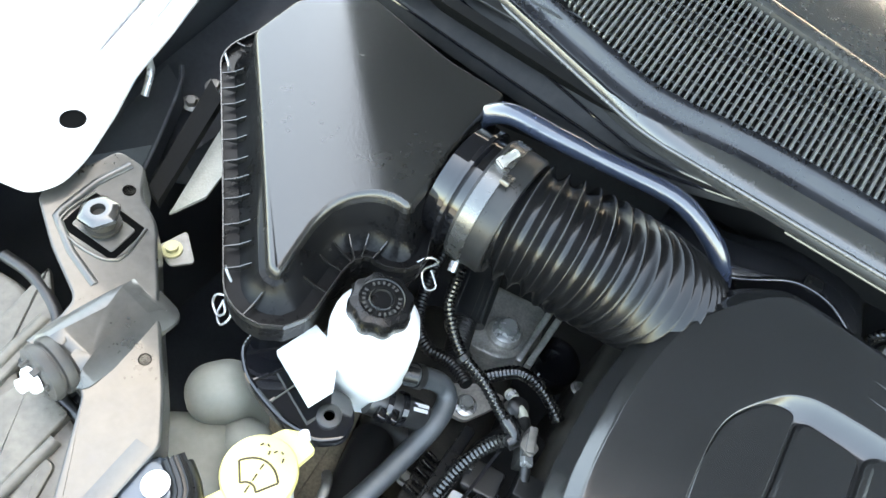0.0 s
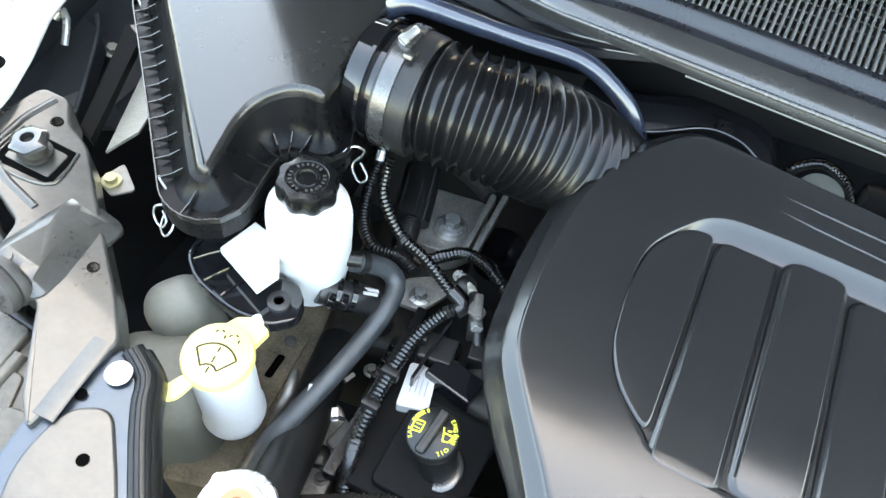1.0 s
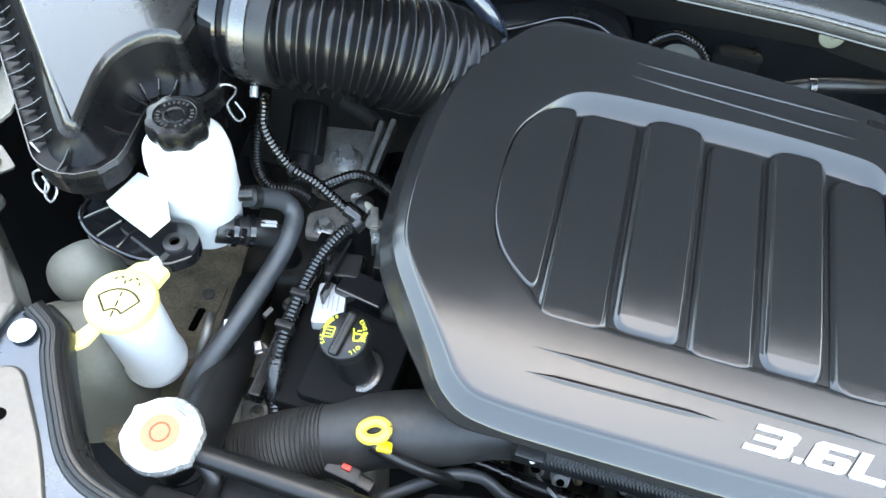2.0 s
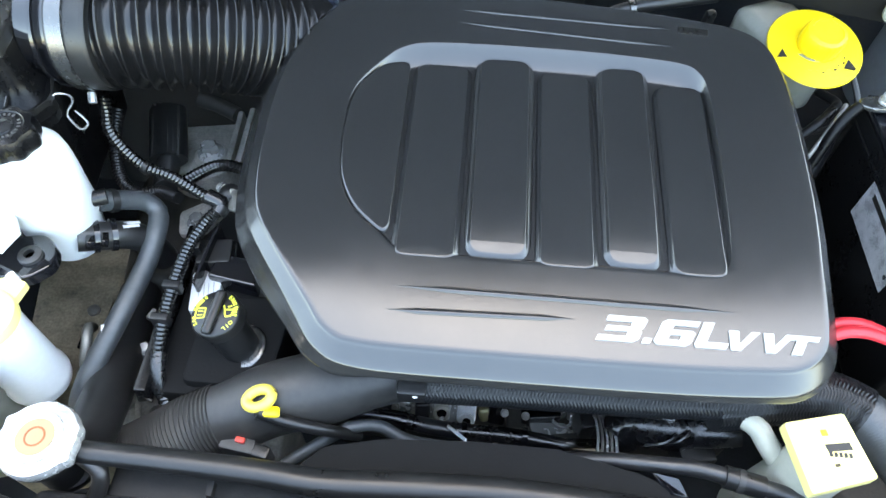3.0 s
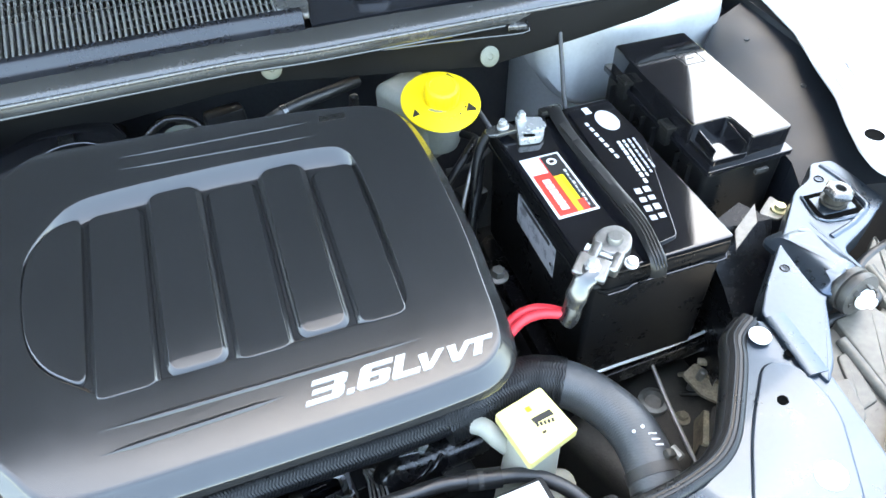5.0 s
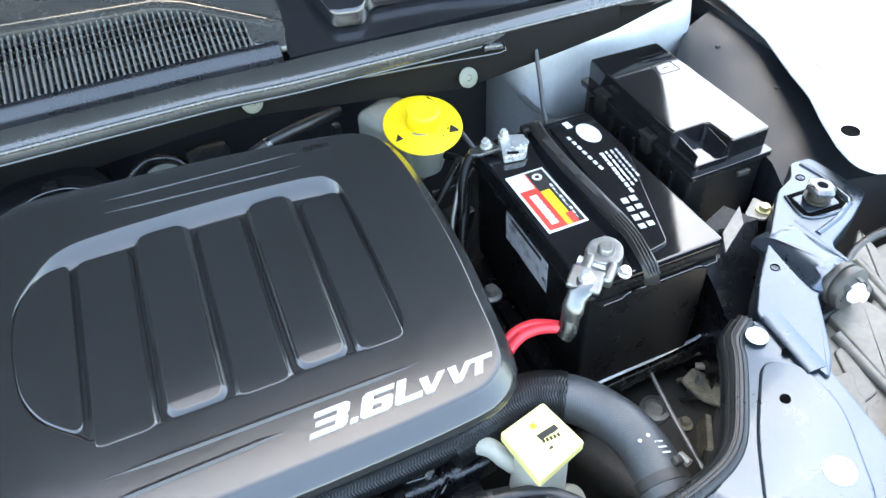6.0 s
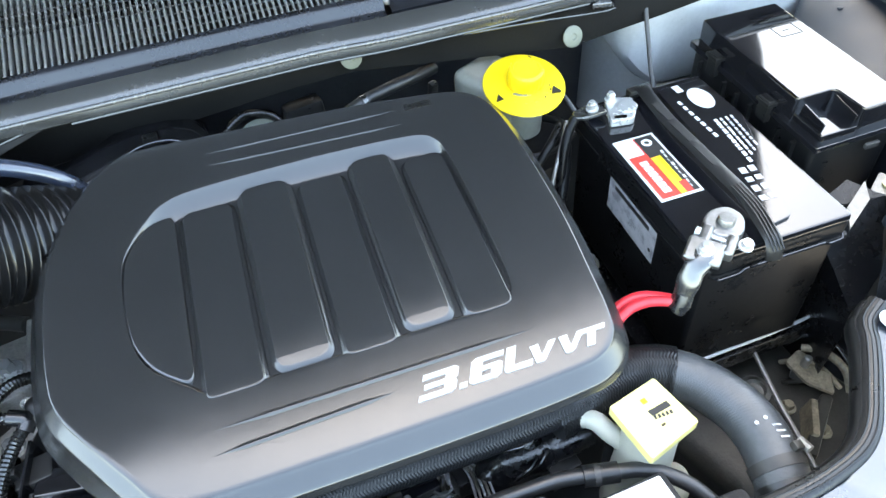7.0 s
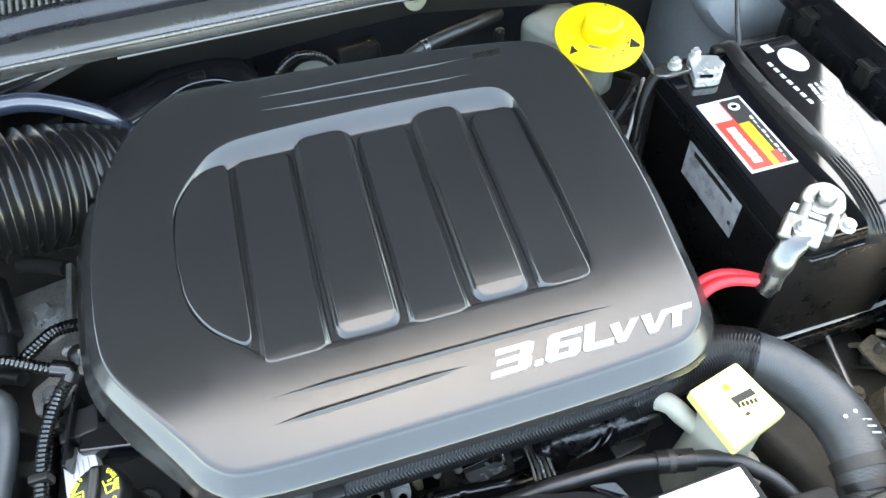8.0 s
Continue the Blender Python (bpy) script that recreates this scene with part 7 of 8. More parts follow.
loom2 = run("wiring_loom", "black corrugated loom along the valve cover", "wiring", [(-0.335, 0.258, 0.830), (-0.350, 0.243, 0.822), (-0.364, 0.204, 0.815), (-0.369, 0.149, 0.806), (-0.368, 0.105, 0.798), (-0.364, 0.069, 0.785), (-0.355, 0.04, 0.75)], 0.0080, LOOM, True)
for y, x in ((0.212, -0.361), (0.158, -0.3685), (0.116, -0.3685)):
    part("strap", box((0.020, 0.009, 0.018), (x, y, 0.8075), (0, 0, 0), 0.002), BLACK, loom2)
part("tape", tube([(-0.366, 0.085, 0.791), (-0.364, 0.066, 0.784), (-0.360, 0.05, 0.768)], 0.0090, 12), TAPE, loom2)
run("wiring_loom", "short ribbed loom going under the cover", "wiring", [(-0.402, 0.300, 0.815), (-0.385, 0.325, 0.812), (-0.365, 0.344, 0.808), (-0.335, 0.345, 0.802), (-0.30, 0.33, 0.79)], 0.0085, LOOM, True)
run("wiring_loom", "ribbed loom curling behind the fluid hose", "wiring", [(-0.535, 0.44, 0.80), (-0.530, 0.40, 0.785), (-0.512, 0.350, 0.772), (-0.481, 0.321, 0.770), (-0.442, 0.318, 0.778), (-0.41, 0.30, 0.79)], 0.0085, BLACK, True)
boot = thing("rubber_boot", "black ridged rubber boot on the engine mount", "boot", (-0.472, 0.43, 0.73))
part("boot", sweep(bmesh.new(), even(spline([(-0.486, 0.475, 0.768), (-0.474, 0.435, 0.764), (-0.462, 0.390, 0.758)]), 0.004), 0.026, 30, True, 0.7), RUBBER, boot)
for k in range(6):
    o = -0.0175 + 0.007 * k
    part("ridge", tube([(-0.486 + o, 0.476, 0.7835 - abs(o) * 0.25), (-0.474 + o, 0.435, 0.7805 - abs(o) * 0.25), (-0.462 + o, 0.390, 0.7745 - abs(o) * 0.25)], 0.0026, 8), BOOT_RIDGE_LIT, boot)
part("tail", conduit([(-0.462, 0.390, 0.756), (-0.452, 0.355, 0.765), (-0.44, 0.325, 0.775)], 0.016, 0.006, 0.002, 18), BLACK, boot)

fluid = thing("fluid_hose", "grey rubber return hose from the fluid reservoir", "hose", (-0.44, 0.15, 0.72))
part("hose", tube([(-0.462, 0.234, 0.856), (-0.447, 0.250, 0.842), (-0.430, 0.264, 0.824), (-0.416, 0.258, 0.812), (-0.412, 0.230, 0.806), (-0.417, 0.195, 0.792), (-0.428, 0.134, 0.782), (-0.443, 0.081, 0.766), (-0.455, 0.045, 0.745), (-0.462, 0.00, 0.70)], 0.0118, 18), HOSE_GREY, fluid)
part("clamp", lathe([(0.0122, -0.004), (0.0138, -0.004), (0.0138, 0.004), (0.0122, 0.004)], (-0.4535, 0.243, 0.848), (0.6, 0.6, -0.5), 20), BLACK, fluid)
part("mark", box((0.005, 0.009, 0.0006), (-0.4385, 0.111, 0.7865), (12, 0, 20), 0), WHITE_PRINT, fluid)
feed = thing("fluid_hose", "thick black feed hose under the fluid reservoir", "hose", (-0.43, 0.22, 0.78))
part("hose", tube([(-0.480, 0.195, 0.838), (-0.457, 0.207, 0.828), (-0.437, 0.222, 0.812), (-0.427, 0.232, 0.785), (-0.422, 0.238, 0.745)], 0.0165, 18), RUBBER, feed)
for q, ax in (((-0.464, 0.203, 0.831), (1, 0.5, -0.42)), ((-0.450, 0.212, 0.8245), (1, 0.6, -0.45))):
    part("clamp", lathe([(0.0168, -0.003), (0.0190, -0.003), (0.0190, 0.003), (0.0168, 0.003)], q, ax, 24), GLOSS, feed)
part("clamp_ear", box((0.010, 0.012, 0.014), (-0.460, 0.187, 0.842), (0, 20, 20), 0.002), GLOSS, feed)
part("clamp_ear", box((0.008, 0.014, 0.012), (-0.448, 0.195, 0.838), (0, 20, 20), 0.002), GLOSS, feed)
for k in range(2):
    part("print_bar", box((0.018, 0.004, 0.0006), (-0.430 - 0.002 * k, 0.222 + 0.006 * k, 0.8305 - 0.002 * k), (0, 26, 36), 0), WHITE_PRINT, feed)
lower = thing("frame_rail", "rusty painted frame rail with a slotted plate", "frame rail", (-0.54, 0.15, 0.58))
part("rail", box((0.12, 0.34, 0.10), (-0.545, 0.16, 0.61), (0, 0, 14), 0.008), RAIL, lower)
part("plate", slab(rounded([(-0.552, 0.214), (-0.512, 0.218), (-0.500, 0.095), (-0.545, 0.090)], 0.005), 0.664, 0.010, 0.001), RAIL, lower, "slotted dusty plate")
part("plate_bolt", lathe([(0.008, 0), (0.008, 0.004), (0.004, 0.005), (0, 0.005)], (-0.530, 0.198, 0.664), (0, 0, 1), 20), DULL_STEEL, lower)
part("plate_bolt", lathe([(0.007, 0), (0.007, 0.003), (0.004, 0.004), (0, 0.004)], (-0.512, 0.110, 0.664), (0, 0, 1), 20), DULL_STEEL, lower)
part("crossmember", slab(rounded([(-0.470, 0.040), (-0.456, 0.092), (-0.416, 0.102), (-0.405, 0.060), (-0.430, 0.035)], 0.008), 0.622, 0.10, 0.006), RAIL, lower, "dusty tan bracket")
part("slot", slab(rounded([(-0.533, 0.176), (-0.523, 0.177), (-0.522, 0.142), (-0.532, 0.141)], 0.004), 0.6652, 0.0008, 0.0001), HOLE_SHADE, lower)
pipe = thing("steel_pipe", "bright bent steel pipe behind the washer filler", "pipe", (-0.46, 0.1, 0.70))
part("pipe", tube([(-0.478, 0.135, 0.74), (-0.468, 0.120, 0.765), (-0.462, 0.100, 0.765), (-0.466, 0.085, 0.745), (-0.475, 0.08, 0.70)], 0.006, 12), DULL_STEEL, pipe)

# ---- in front of the engine, under the cover's edge ----
front_loom = run("wiring_loom", "shiny taped wiring loom across the engine front", "wiring", [(-0.215, 0.055, 0.70), (-0.18, 0.066, 0.712), (-0.12, 0.066, 0.71), (-0.055, 0.061, 0.70), (0.025, 0.061, 0.695), (0.086, 0.059, 0.685), (0.13, 0.07, 0.66)], 0.0095, TAPE)
for x in (-0.10, -0.03, 0.04):
    part("band", lathe([(0.0098, -0.003), (0.0110, -0.003), (0.0110, 0.003), (0.0098, 0.003)], (x, 0.0645 if x < -0.05 else 0.061, 0.706 if x < -0.05 else 0.697), (1, 0, 0), 16), GLOSS, front_loom)
part("foil", tube([(-0.235, 0.050, 0.705), (-0.215, 0.056, 0.71), (-0.195, 0.062, 0.712)], 0.0105, 10), STEEL, front_loom, "crumpled foil wrap")
run("vacuum_tube", "thin grey rubber tube arching over the shroud", "hose", [(-0.225, -0.012, 0.735), (-0.205, 0.002, 0.742), (-0.174, 0.021, 0.752), (-0.152, 0.033, 0.756), (-0.122, 0.038, 0.752), (-0.095, 0.030, 0.742), (-0.06, 0.028, 0.735), (0.0, 0.03, 0.725)], 0.0068, HOSE_GREY)
inj = thing("injector_rail", "grey metal injector rail with round ports", "engine part", (-0.03, 0.12, 0.58))
part("rail", box((0.26, 0.030, 0.040), (-0.03, 0.140, 0.590), bevel=0.004), GRIME, inj)
part("bracket_plate", box((0.036, 0.007, 0.036), (-0.0555, 0.114, 0.634), (-52, 0, 3), 0.003, segments=3), STEEL, inj, "grey steel bracket plate")
part("port", lathe([(0.0105, -0.006), (0.0105, 0.0045), (0.0090, 0.006), (0.0072, 0.006), (0.0066, -0.004), (0, -0.004)], (-0.058, 0.106, 0.639), (0, -0.75, 0.65), 28), PALE_CAST, inj, "pale ringed port")
part("port_bore", lathe([(0.0064, 0), (0.0060, 0.0006), (0, 0.0006)], (-0.058, 0.1045, 0.6405), (0, -0.75, 0.65), 20), HOLE_SHADE, inj)
part("port_block", merge(box((0.024, 0.016, 0.026), (-0.027, 0.110, 0.640), (-40, 0, 0), 0.004, segments=3), lathe([(0.0105, -0.008), (0.0105, 0.006), (0.0095, 0.0075), (0, 0.0075)], (-0.0265, 0.102, 0.635), (0, -0.75, 0.65), 24)), WHITE, inj, "pale round-ended port")
part("port_bore", lathe([(0.0052, 0), (0.0048, 0.0006), (0, 0.0006)], (-0.0262, 0.0960, 0.6400), (0, -0.75, 0.65), 20), HOLE_SHADE, inj)
for x, y, z, w, d, h, turn, m in ((-0.124, 0.118, 0.630, 0.024, 0.022, 0.030, 8, BLACK), (-0.108, 0.112, 0.632, 0.022, 0.024, 0.032, -6, STEEL), (-0.096, 0.116, 0.628, 0.014, 0.020, 0.026, 10, PALE_CAST), (-0.082, 0.104, 0.650, 0.019, 0.022, 0.026, 4, BLACK), (-0.078, 0.116, 0.624, 0.030, 0.018, 0.020, -4, PALE_CAST), (-0.004, 0.114, 0.630, 0.014, 0.018, 0.018, 14, ZINC), (0.012, 0.118, 0.632, 0.022, 0.024, 0.030, -6, GLOSS), (0.036, 0.114, 0.636, 0.026, 0.024, 0.032, 5, GRIME), (0.150, 0.112, 0.640, 0.020, 0.026, 0.044, 4, BLACK)):
    part("lug", box((w, d, h), (x, y, z), (-38, 0, turn), 0.004, segments=3), m, inj)
for x, y, z in ((-0.116, 0.104, 0.652), (-0.092, 0.106, 0.648), (0.020, 0.106, 0.654), (0.046, 0.104, 0.655)):
    part("stud", lathe([(0.0052, 0), (0.0052, 0.003), (0.0032, 0.0035), (0.0030, 0.008), (0, 0.008)], (x, y, z), (0, -0.6, 0.8), 12), DULL_STEEL, inj)
part("needle", tube([(-0.057, 0.092, 0.656), (-0.055, 0.072, 0.694), (-0.029, 0.036, 0.738)], 0.0021, 8), WHITE, inj, "thin white rod")
part("plug", slab(rounded([(0.006, 0.068), (0.030, 0.072), (0.028, 0.082), (0.018, 0.086)], 0.003), 0.657, 0.012, 0.002), WHITE, inj, "white plug")
misc = thing("ignition_parts", "dark plugs and metal pleats at the engine front", "engine part", (0.1, 0.1, 0.60))
for k in range(5):
    o = 0.0046 * k
    part("pleat", tube([(0.113 + 0.2 * o, 0.108, 0.668), (0.115 + 0.4 * o, 0.106, 0.682), (0.121 + 0.6 * o, 0.102, 0.691), (0.124 + 0.9 * o, 0.088, 0.696), (0.122 + 1.1 * o, 0.062, 0.712), (0.120 + 1.2 * o, 0.044, 0.712)], 0.0017, 8), STEEL if k % 2 == 0 else DULL_STEEL, misc, "bright bent metal strip")
for x, y, z, sx, sy, sz, m in ((0.065, 0.118, 0.64, 0.05, 0.03, 0.03, GLOSS), (0.08, 0.13, 0.63, 0.028, 0.02, 0.028, STEEL), (0.115, 0.095, 0.668, 0.018, 0.03, 0.05, BLACK), (0.165, 0.095, 0.66, 0.025, 0.03, 0.06, BLACK), (0.025, 0.13, 0.60, 0.03, 0.03, 0.03, BLACK), (0.095, 0.075, 0.655, 0.035, 0.018, 0.014, GRIME), (0.23, 0.055, 0.70, 0.04, 0.03, 0.04, BLACK), (0.10, 0.09, 0.625, 0.05, 0.02, 0.012, ALUMINIUM)):
    part("plug", box((sx, sy, sz), (x, y, z), (0, 0, 8), 0.003), m, misc)
part("wrapped_tube", tube([(0.165, 0.080, 0.70), (0.20, 0.072, 0.722), (0.24, 0.068, 0.735), (0.27, 0.07, 0.74)], 0.017, 16), TAPE, misc, "shiny tape-wrapped hose")

# ---- behind the cover ----
shield = thing("heat_shield", "black formed shield behind the engine cover", "heat shield", (-0.15, 0.58, 0.85))
part("sheet", loft([[Vector(q) for q in ((x, y, z), (x + 0.002, y + 0.016, z + 0.010), (x, y + 0.07, z + 0.004), (x, y + 0.07, z - 0.10), (x, y, z - 0.10))] for x, y, z in ((-0.33, 0.545, 0.905), (-0.26, 0.535, 0.920), (-0.225, 0.540, 0.928), (-0.170, 0.582, 0.930), (-0.125, 0.584, 0.930), (-0.095, 0.566, 0.926), (-0.075, 0.560, 0.91))]), SHINY_RUBBER, shield)
part("edge_bead", tube([(-0.33, 0.545, 0.906), (-0.26, 0.535, 0.921), (-0.225, 0.540, 0.929), (-0.170, 0.582, 0.931), (-0.125, 0.584, 0.931), (-0.095, 0.566, 0.927), (-0.075, 0.560, 0.911)], 0.0035, 10), SHINY_RUBBER, shield)
part("clip", box((0.020, 0.014, 0.010), (-0.148, 0.592, 0.936), (0, 0, 5), 0.002), BLACK, shield)
run("wiring_loom", "ribbed loom curling behind the engine cover", "wiring", [(-0.06, 0.585, 0.885), (-0.045, 0.612, 0.905), (-0.015, 0.632, 0.910), (0.02, 0.622, 0.902), (0.04, 0.59, 0.885)], 0.0075, LOOM, True)
run("brake_booster_hose", "black vacuum hose behind the engine cover", "hose", [(0.09, 0.550, 0.905), (0.139, 0.570, 0.918), (0.185, 0.585, 0.922), (0.225, 0.600, 0.920), (0.275, 0.63, 0.91)], 0.0095, RUBBER)
vac = thing("vacuum_fitting", "dark fittings behind the engine cover", "fitting", (0.0, 0.60, 0.86))
part("pot", lathe([(0.03, 0), (0.032, 0.02), (0.028, 0.034), (0, 0.036)], (-0.005, 0.606, 0.862), (0, -0.2, 1), 28), MILKY, vac, "pale round fitting")
part("block", box((0.06, 0.03, 0.05), (0.065, 0.615, 0.895), (0, 0, 12), 0.008), BLACK, vac)
part("fork", box((0.014, 0.012, 0.05), (0.255, 0.575, 0.90), (10, 0, 20), 0.004), BLACK, vac)
part("collar", lathe([(0.0100, -0.004), (0.0120, -0.004), (0.0120, 0.004), (0.0100, 0.004)], (0.150, 0.573, 0.919), (1, 0.35, 0), 18), NICKEL, vac)

# ---- between cover, battery and right side ----
trans = thing("transmission", "grimy cast transmission case low beside the radiator", "transmission", (0.58, 0.08, 0.45))
part("case", box((0.26, 0.22, 0.16), (0.56, 0.06, 0.53), (0, 0, 20), 0.03, segments=3), GRIME, trans)
part("boss", lathe([(0.022, 0), (0.022, 0.014), (0.015, 0.016), (0.012, 0.010), (0, 0.010)], (0.553, 0.100, 0.606), (0, 0, 1), 24), DULL_STEEL, trans)
part("web", box((0.10, 0.016, 0.05), (0.59, 0.02, 0.61), (0, 0, 40), 0.004), GRIME, trans)
part("rod", tube([(0.557, 0.150, 0.68), (0.555, 0.132, 0.675), (0.547, 0.062, 0.660), (0.543, -0.005, 0.645), (0.541, -0.03, 0.64)], 0.0035, 8), DULL_STEEL, trans)
wires = thing("wiring_loom", "loose pale wires and plugs beside the transmission", "wiring", (0.64, 0.09, 0.60), "wiring")
part("wire", tube([(0.612, 0.125, 0.62), (0.625, 0.105, 0.645), (0.645, 0.085, 0.64), (0.66, 0.06, 0.62)], 0.0036, 10), RAIL, wires)
part("wire", tube([(0.60, 0.10, 0.61), (0.618, 0.082, 0.63), (0.64, 0.07, 0.63), (0.67, 0.075, 0.60)], 0.0035, 10), GRIME, wires)
part("wire", tube([(0.625, 0.12, 0.63), (0.65, 0.10, 0.65), (0.67, 0.08, 0.64)], 0.003, 8), GRIME, wires)
part("plug", box((0.03, 0.02, 0.018), (0.622, 0.10, 0.63), (0, 10, 40), 0.003), SIDE_GREY, wires)
shieldr = thing("splash_shield", "dark plastic splash shield beside the battery", "shield", (0.68, 0.15, 0.60))
part("sheet", loft([[Vector(p) for p in ((0.636, 0.200, 0.845), (0.700, 0.215, 0.865), (0.727, 0.176, 0.86), (0.690, 0.110, 0.80), (0.632, 0.078, 0.77), (0.640, 0.135, 0.80))],
                    [Vector((p[0] + 0.002, p[1] + 0.004, p[2] - 0.20)) for p in ((0.636, 0.200, 0.845), (0.700, 0.215, 0.865), (0.727, 0.176, 0.86), (0.690, 0.110, 0.80), (0.632, 0.078, 0.77), (0.640, 0.135, 0.80))]]), CAP_BLACK, shieldr, smooth=False)
part("stay", loft([[Vector(p) for p in ((0.644, 0.142, 0.865), (0.664, 0.172, 0.865), (0.716, 0.203, 0.868), (0.699, 0.174, 0.866))], [Vector((p[0], p[1], p[2] - 0.004)) for p in ((0.644, 0.142, 0.865), (0.664, 0.172, 0.865), (0.716, 0.203, 0.868), (0.699, 0.174, 0.866))]]), DULL_STEEL, shieldr, "dull steel stay", smooth=False)
run("wiring_loom", "thin black cable from the cowl to the battery", "wiring", [(0.575, 0.535, 0.990), (0.572, 0.525, 0.975), (0.566, 0.500, 0.945), (0.556, 0.470, 0.920), (0.552, 0.452, 0.905), (0.545, 0.445, 0.88)], 0.0034, RUBBER)
run("wiring_loom", "tangle of black wires between cover and battery", "wiring", [(0.345, 0.40, 0.86), (0.37, 0.41, 0.885), (0.395, 0.435, 0.89), (0.41, 0.46, 0.88), (0.40, 0.49, 0.87)], 0.006, DIM_BLACK)
run("wiring_loom", "black loom dropping beside the engine cover", "wiring", [(0.355, 0.33, 0.72), (0.365, 0.36, 0.80), (0.385, 0.39, 0.85), (0.40, 0.42, 0.87)], 0.009, DIM_BLACK)
run("brake_line", "thin steel brake line between cover and battery", "pipe", [(0.345, 0.355, 0.80), (0.362, 0.378, 0.845), (0.385, 0.405, 0.88), (0.41, 0.44, 0.895)], 0.003, DULL_STEEL)
for x, y, z, s in ((0.36, 0.27, 0.70, 0.05), (0.37, 0.34, 0.68, 0.05), (0.35, 0.21, 0.68, 0.05), (0.40, 0.46, 0.76, 0.05)):
    whole("connector", box((s, s * 0.7, s), (x, y, z), (10, 5, 20), 0.006), BLACK, "dark plug connector between cover and battery", "connector", group="plug connectors")

# ---- low castings and clutter left of the valve cover ----
timing = thing("timing_cover", "dusty cast aluminium cover low beside the valve cover", "engine part", (-0.42, 0.08, 0.56))
part("casting", slab(rounded([(-0.458, 0.030), (-0.450, 0.128), (-0.425, 0.150), (-0.388, 0.118), (-0.384, 0.040), (-0.42, 0.010)], 0.014, 5), lambda x, y: 0.678 + 0.22 * (y - 0.08), 0.12, 0.008), ALUMINIUM, timing, "dusty cast face")
part("rib", tube([(-0.452, 0.050, 0.672), (-0.42, 0.078, 0.680), (-0.392, 0.100, 0.685)], 0.005, 10), ALUMINIUM, timing)
part("rib", tube([(-0.440, 0.125, 0.690), (-0.425, 0.080, 0.681), (-0.41, 0.030, 0.670)], 0.004, 10), ALUMINIUM, timing)
bolt("bolt", (-0.440, 0.100, 0.684), 0.0055, DULL_STEEL, "small dull bolt on the timing cover", group="engine bolts")
bolt("bolt", (-0.398, 0.062, 0.676), 0.0055, DULL_STEEL, "small dull bolt on the timing cover", group="engine bolts")
knock = thing("sensor_plug", "dark sensor plug with short wires beside the valve cover", "connector", (-0.395, 0.09, 0.70))
part("plug", box((0.022, 0.034, 0.020), (-0.392, 0.100, 0.722), (8, 0, -14), 0.004), GRIME, knock)
part("plug", box((0.018, 0.024, 0.016), (-0.404, 0.074, 0.712), (0, 10, 20), 0.003), BLACK, knock)
part("wire", tube([(-0.400, 0.120, 0.725), (-0.414, 0.112, 0.728), (-0.418, 0.092, 0.722), (-0.408, 0.070, 0.715), (-0.392, 0.062, 0.71)], 0.0026, 8), RUBBER, knock)
part("wire", tube([(-0.385, 0.118, 0.727), (-0.380, 0.140, 0.735), (-0.372, 0.165, 0.75)], 0.0035, 8), TAPE, knock)
part("clip", box((0.010, 0.016, 0.004), (-0.414, 0.118, 0.728), (12, 0, 30), 0.001), STEEL, knock, "bright bent clip")
part("clip", box((0.006, 0.014, 0.010), (-0.424, 0.168, 0.722), (0, 20, -20), 0.001), DULL_STEEL, knock)
cluster = thing("vacuum_valve", "small black valve and hose stubs under the looms", "engine part", (-0.355, 0.31, 0.74))
part("body", lathe([(0.013, 0), (0.014, 0.006), (0.013, 0.030), (0.008, 0.034), (0, 0.034)], (-0.350, 0.318, 0.765), (0.1, -0.2, 1), 20), BLACK, cluster)
part("stub", tube([(-0.366, 0.326, 0.785), (-0.350, 0.318, 0.792), (-0.334, 0.304, 0.794)], 0.006, 12), CREAM, cluster, "pale plastic stub")
part("clamp", lathe([(0.0068, -0.003), (0.0078, -0.003), (0.0078, 0.003), (0.0068, 0.003)], (-0.360, 0.323, 0.788), (0.9, -0.4, 0.3), 16), STEEL, cluster)
part("hose", tube([(-0.334, 0.304, 0.794), (-0.322, 0.285, 0.800), (-0.312, 0.262, 0.808), (-0.30, 0.24, 0.80)], 0.0065, 12), RUBBER, cluster)
part("tip", box((0.012, 0.020, 0.010), (-0.312, 0.256, 0.818), (0, 20, 30), 0.002), STEEL, cluster, "bright crumpled tip")

# ---- brighter fittings under the front rim of the engine cover ----
eyes = thing("coil_bracket", "bright steel bracket with an eye bolt under the cover rim", "engine part", (0.085, 0.105, 0.63))
part("plate", slab(rounded([(0.052, 0.102), (0.098, 0.106), (0.106, 0.092), (0.082, 0.084), (0.056, 0.088)], 0.005), lambda x, y: 0.642 + 0.3 * (0.095 - y), 0.006, 0.001), STEEL, eyes, "bright bent plate")
part("eye", lathe([(0.0125, 0), (0.013, 0.004), (0.0105, 0.006), (0.0068, 0.006), (0.0062, -0.002), (0, -0.002)], (0.088, 0.122, 0.644), (0, -0.7, 0.7), 24), STEEL, eyes)
part("nut", lathe([(0.0058, 0), (0.0058, 0.004), (0.003, 0.005), (0, 0.005)], (0.088, 0.1215, 0.6445), (0, -0.7, 0.7), 6), DULL_STEEL, eyes)
part("rim", tube([(0.050, 0.122, 0.650), (0.066, 0.120, 0.653), (0.078, 0.118, 0.652), (0.080, 0.106, 0.646), (0.092, 0.098, 0.644), (0.104, 0.102, 0.646), (0.106, 0.122, 0.652)], 0.0022, 8), STEEL, eyes)
part("cheek", box((0.024, 0.020, 0.026), (0.062, 0.118, 0.640), (-40, 0, 6), 0.003), LEAD, eyes)
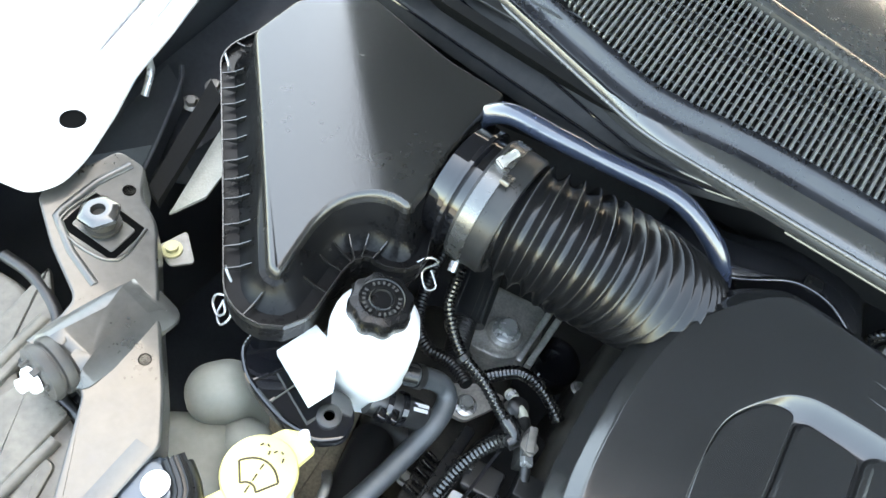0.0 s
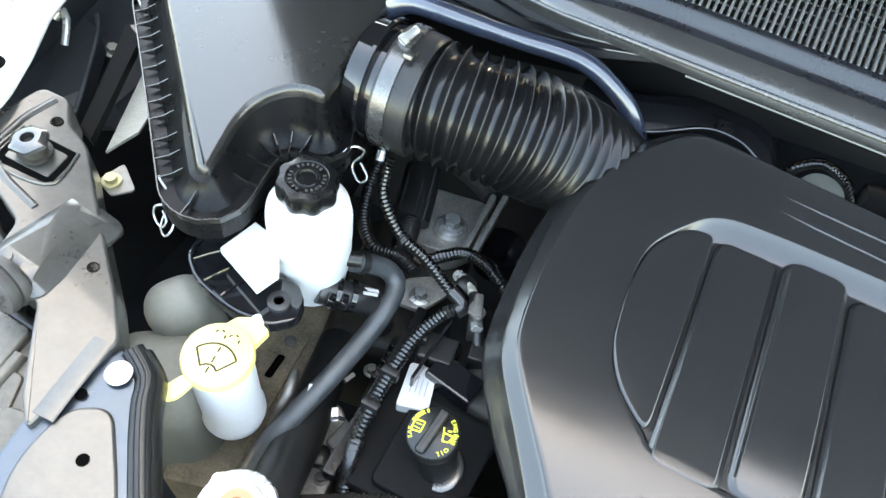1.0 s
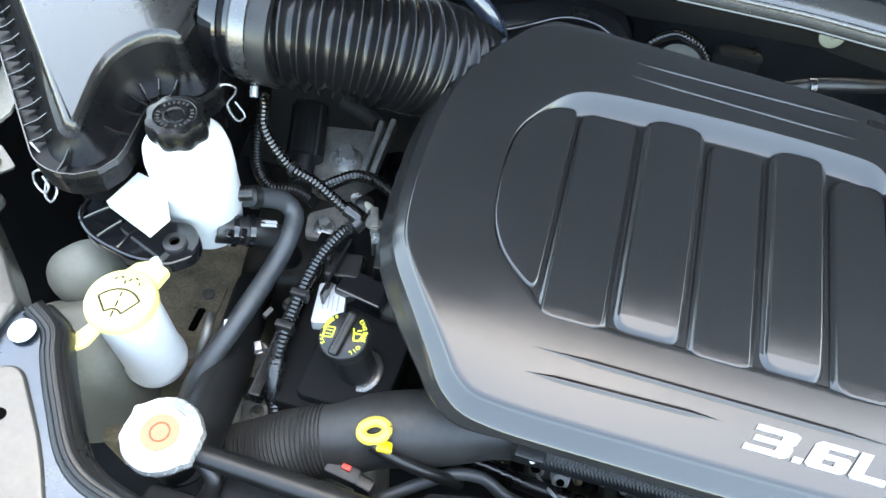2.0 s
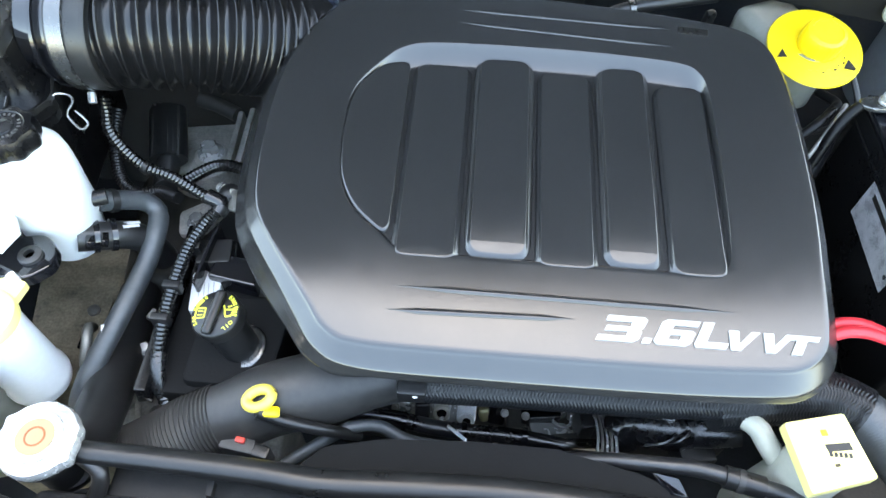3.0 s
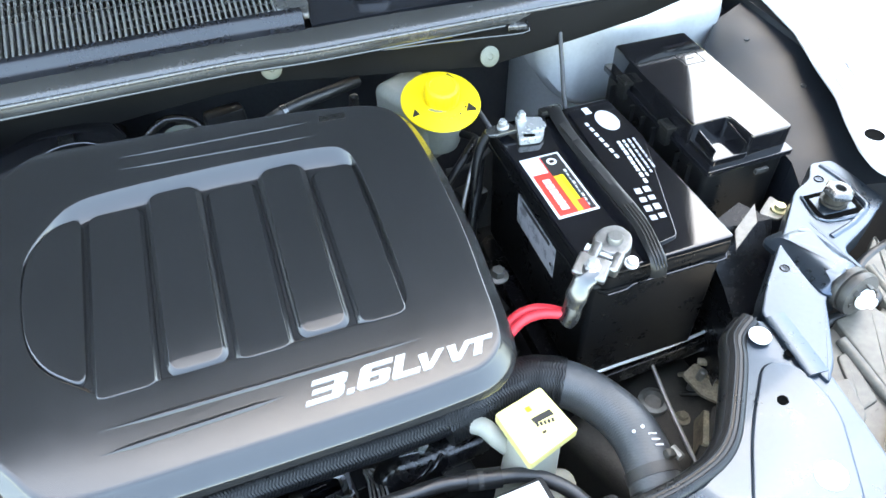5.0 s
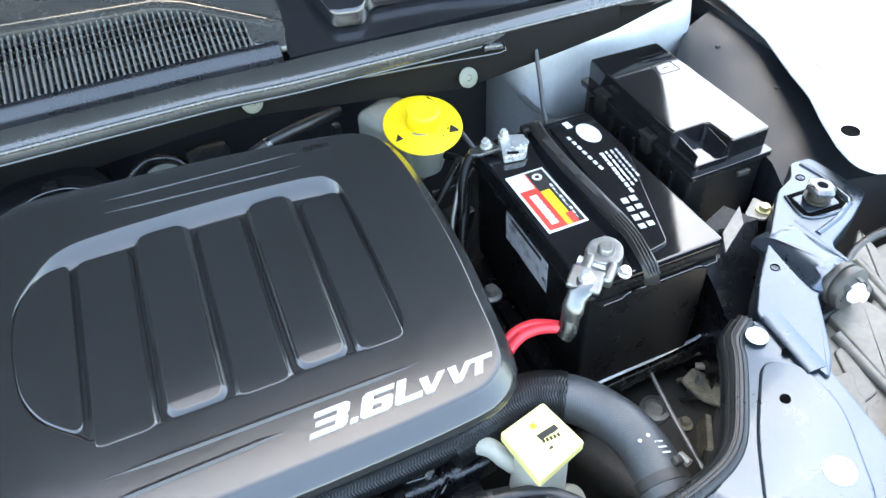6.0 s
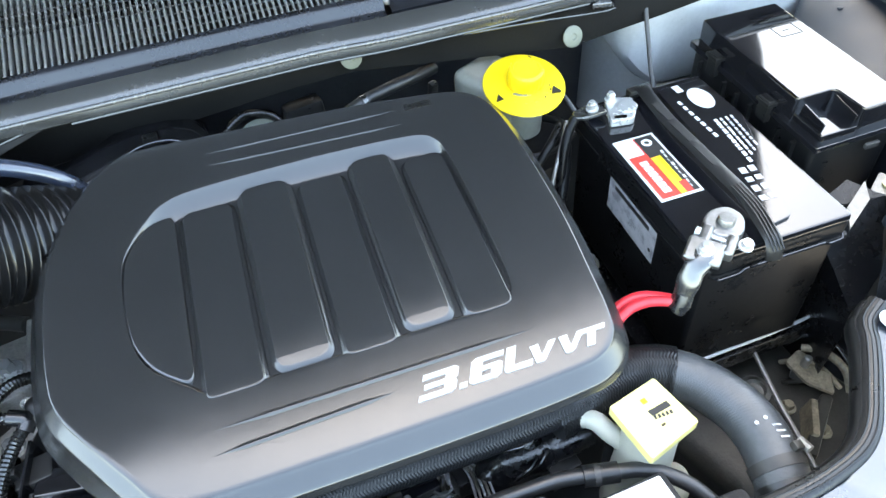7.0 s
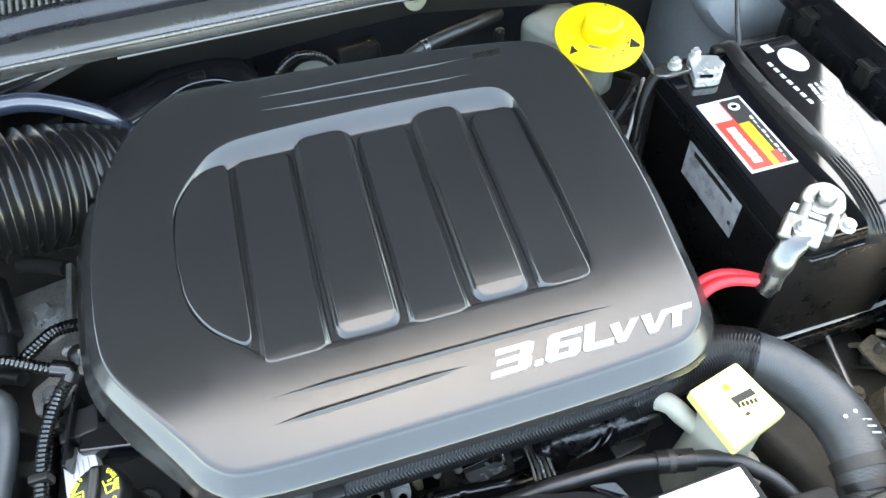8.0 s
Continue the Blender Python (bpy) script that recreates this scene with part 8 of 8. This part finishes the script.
part("hook", tube([(0.104, 0.112, 0.640), (0.104, 0.118, 0.664), (0.110, 0.120, 0.674), (0.118, 0.116, 0.668), (0.120, 0.102, 0.650)], 0.0042, 10), PAINT_LIFTED, eyes, "pale bent hook")
lump = thing("wrapped_hose", "shiny black tape-wrapped hose under the cover rim", "hose", (0.20, 0.07, 0.68))
part("hose", sweep(bmesh.new(), even(spline([(0.150, 0.078, 0.690), (0.170, 0.080, 0.712), (0.200, 0.074, 0.724), (0.235, 0.078, 0.728), (0.262, 0.09, 0.720)]), 0.003), lambda f, s: 0.024 + 0.0010 * math.sin(27 * f) + 0.0005 * math.sin(71 * f + 1), 22, True), TAPE, lump)
part("fold", tube([(0.172, 0.052, 0.722), (0.190, 0.050, 0.742), (0.200, 0.058, 0.748)], 0.0026, 8), TAPE, lump)
part("fold", tube([(0.188, 0.050, 0.728), (0.204, 0.052, 0.746), (0.214, 0.062, 0.750)], 0.0024, 8), TAPE, lump)
part("clip", box((0.034, 0.012, 0.006), (0.182, 0.078, 0.752), (12, 0, -6), 0.002), NICKEL, lump, "bright sheet clip")
part("clip", lathe([(0.005, 0), (0.005, 0.012), (0.003, 0.013), (0, 0.013)], (0.192, 0.074, 0.750), (0.5, 0.1, 0.9), 14), STEEL, lump)

# ---- dirty clutter low beside the transmission ----
lowc = thing("selector_bracket", "dirty shift cable bracket beside the transmission", "bracket", (0.62, 0.07, 0.58))
part("plate", slab(rounded([(0.600, 0.110), (0.628, 0.120), (0.652, 0.080), (0.640, 0.050), (0.612, 0.075)], 0.006), lambda x, y: 0.640 + 0.3 * (y - 0.08), 0.006, 0.001), RAIL, lowc)
part("arm", tube([(0.630, 0.118, 0.655), (0.650, 0.100, 0.660), (0.664, 0.070, 0.650), (0.660, 0.045, 0.63)], 0.0055, 10), RAIL, lowc)
part("pin", lathe([(0.006, 0), (0.006, 0.016), (0.004, 0.018), (0, 0.018)], (0.622, 0.098, 0.644), (0.2, 0, 1), 14), DULL_STEEL, lowc)
part("cable", tube([(0.610, 0.130, 0.66), (0.640, 0.128, 0.668), (0.668, 0.105, 0.665), (0.68, 0.07, 0.64)], 0.0042, 10), TAPE, lowc)
part("web", box((0.055, 0.010, 0.040), (0.585, 0.030, 0.622), (10, 0, 55), 0.003), RAIL, lowc)
bolt("bolt", (0.578, 0.062, 0.615), 0.0075, RAIL, "dirty bolt on the transmission", group="transmission bolts")
bolt("bolt", (0.600, 0.016, 0.612), 0.0075, RAIL, "dirty bolt on the transmission", group="transmission bolts")
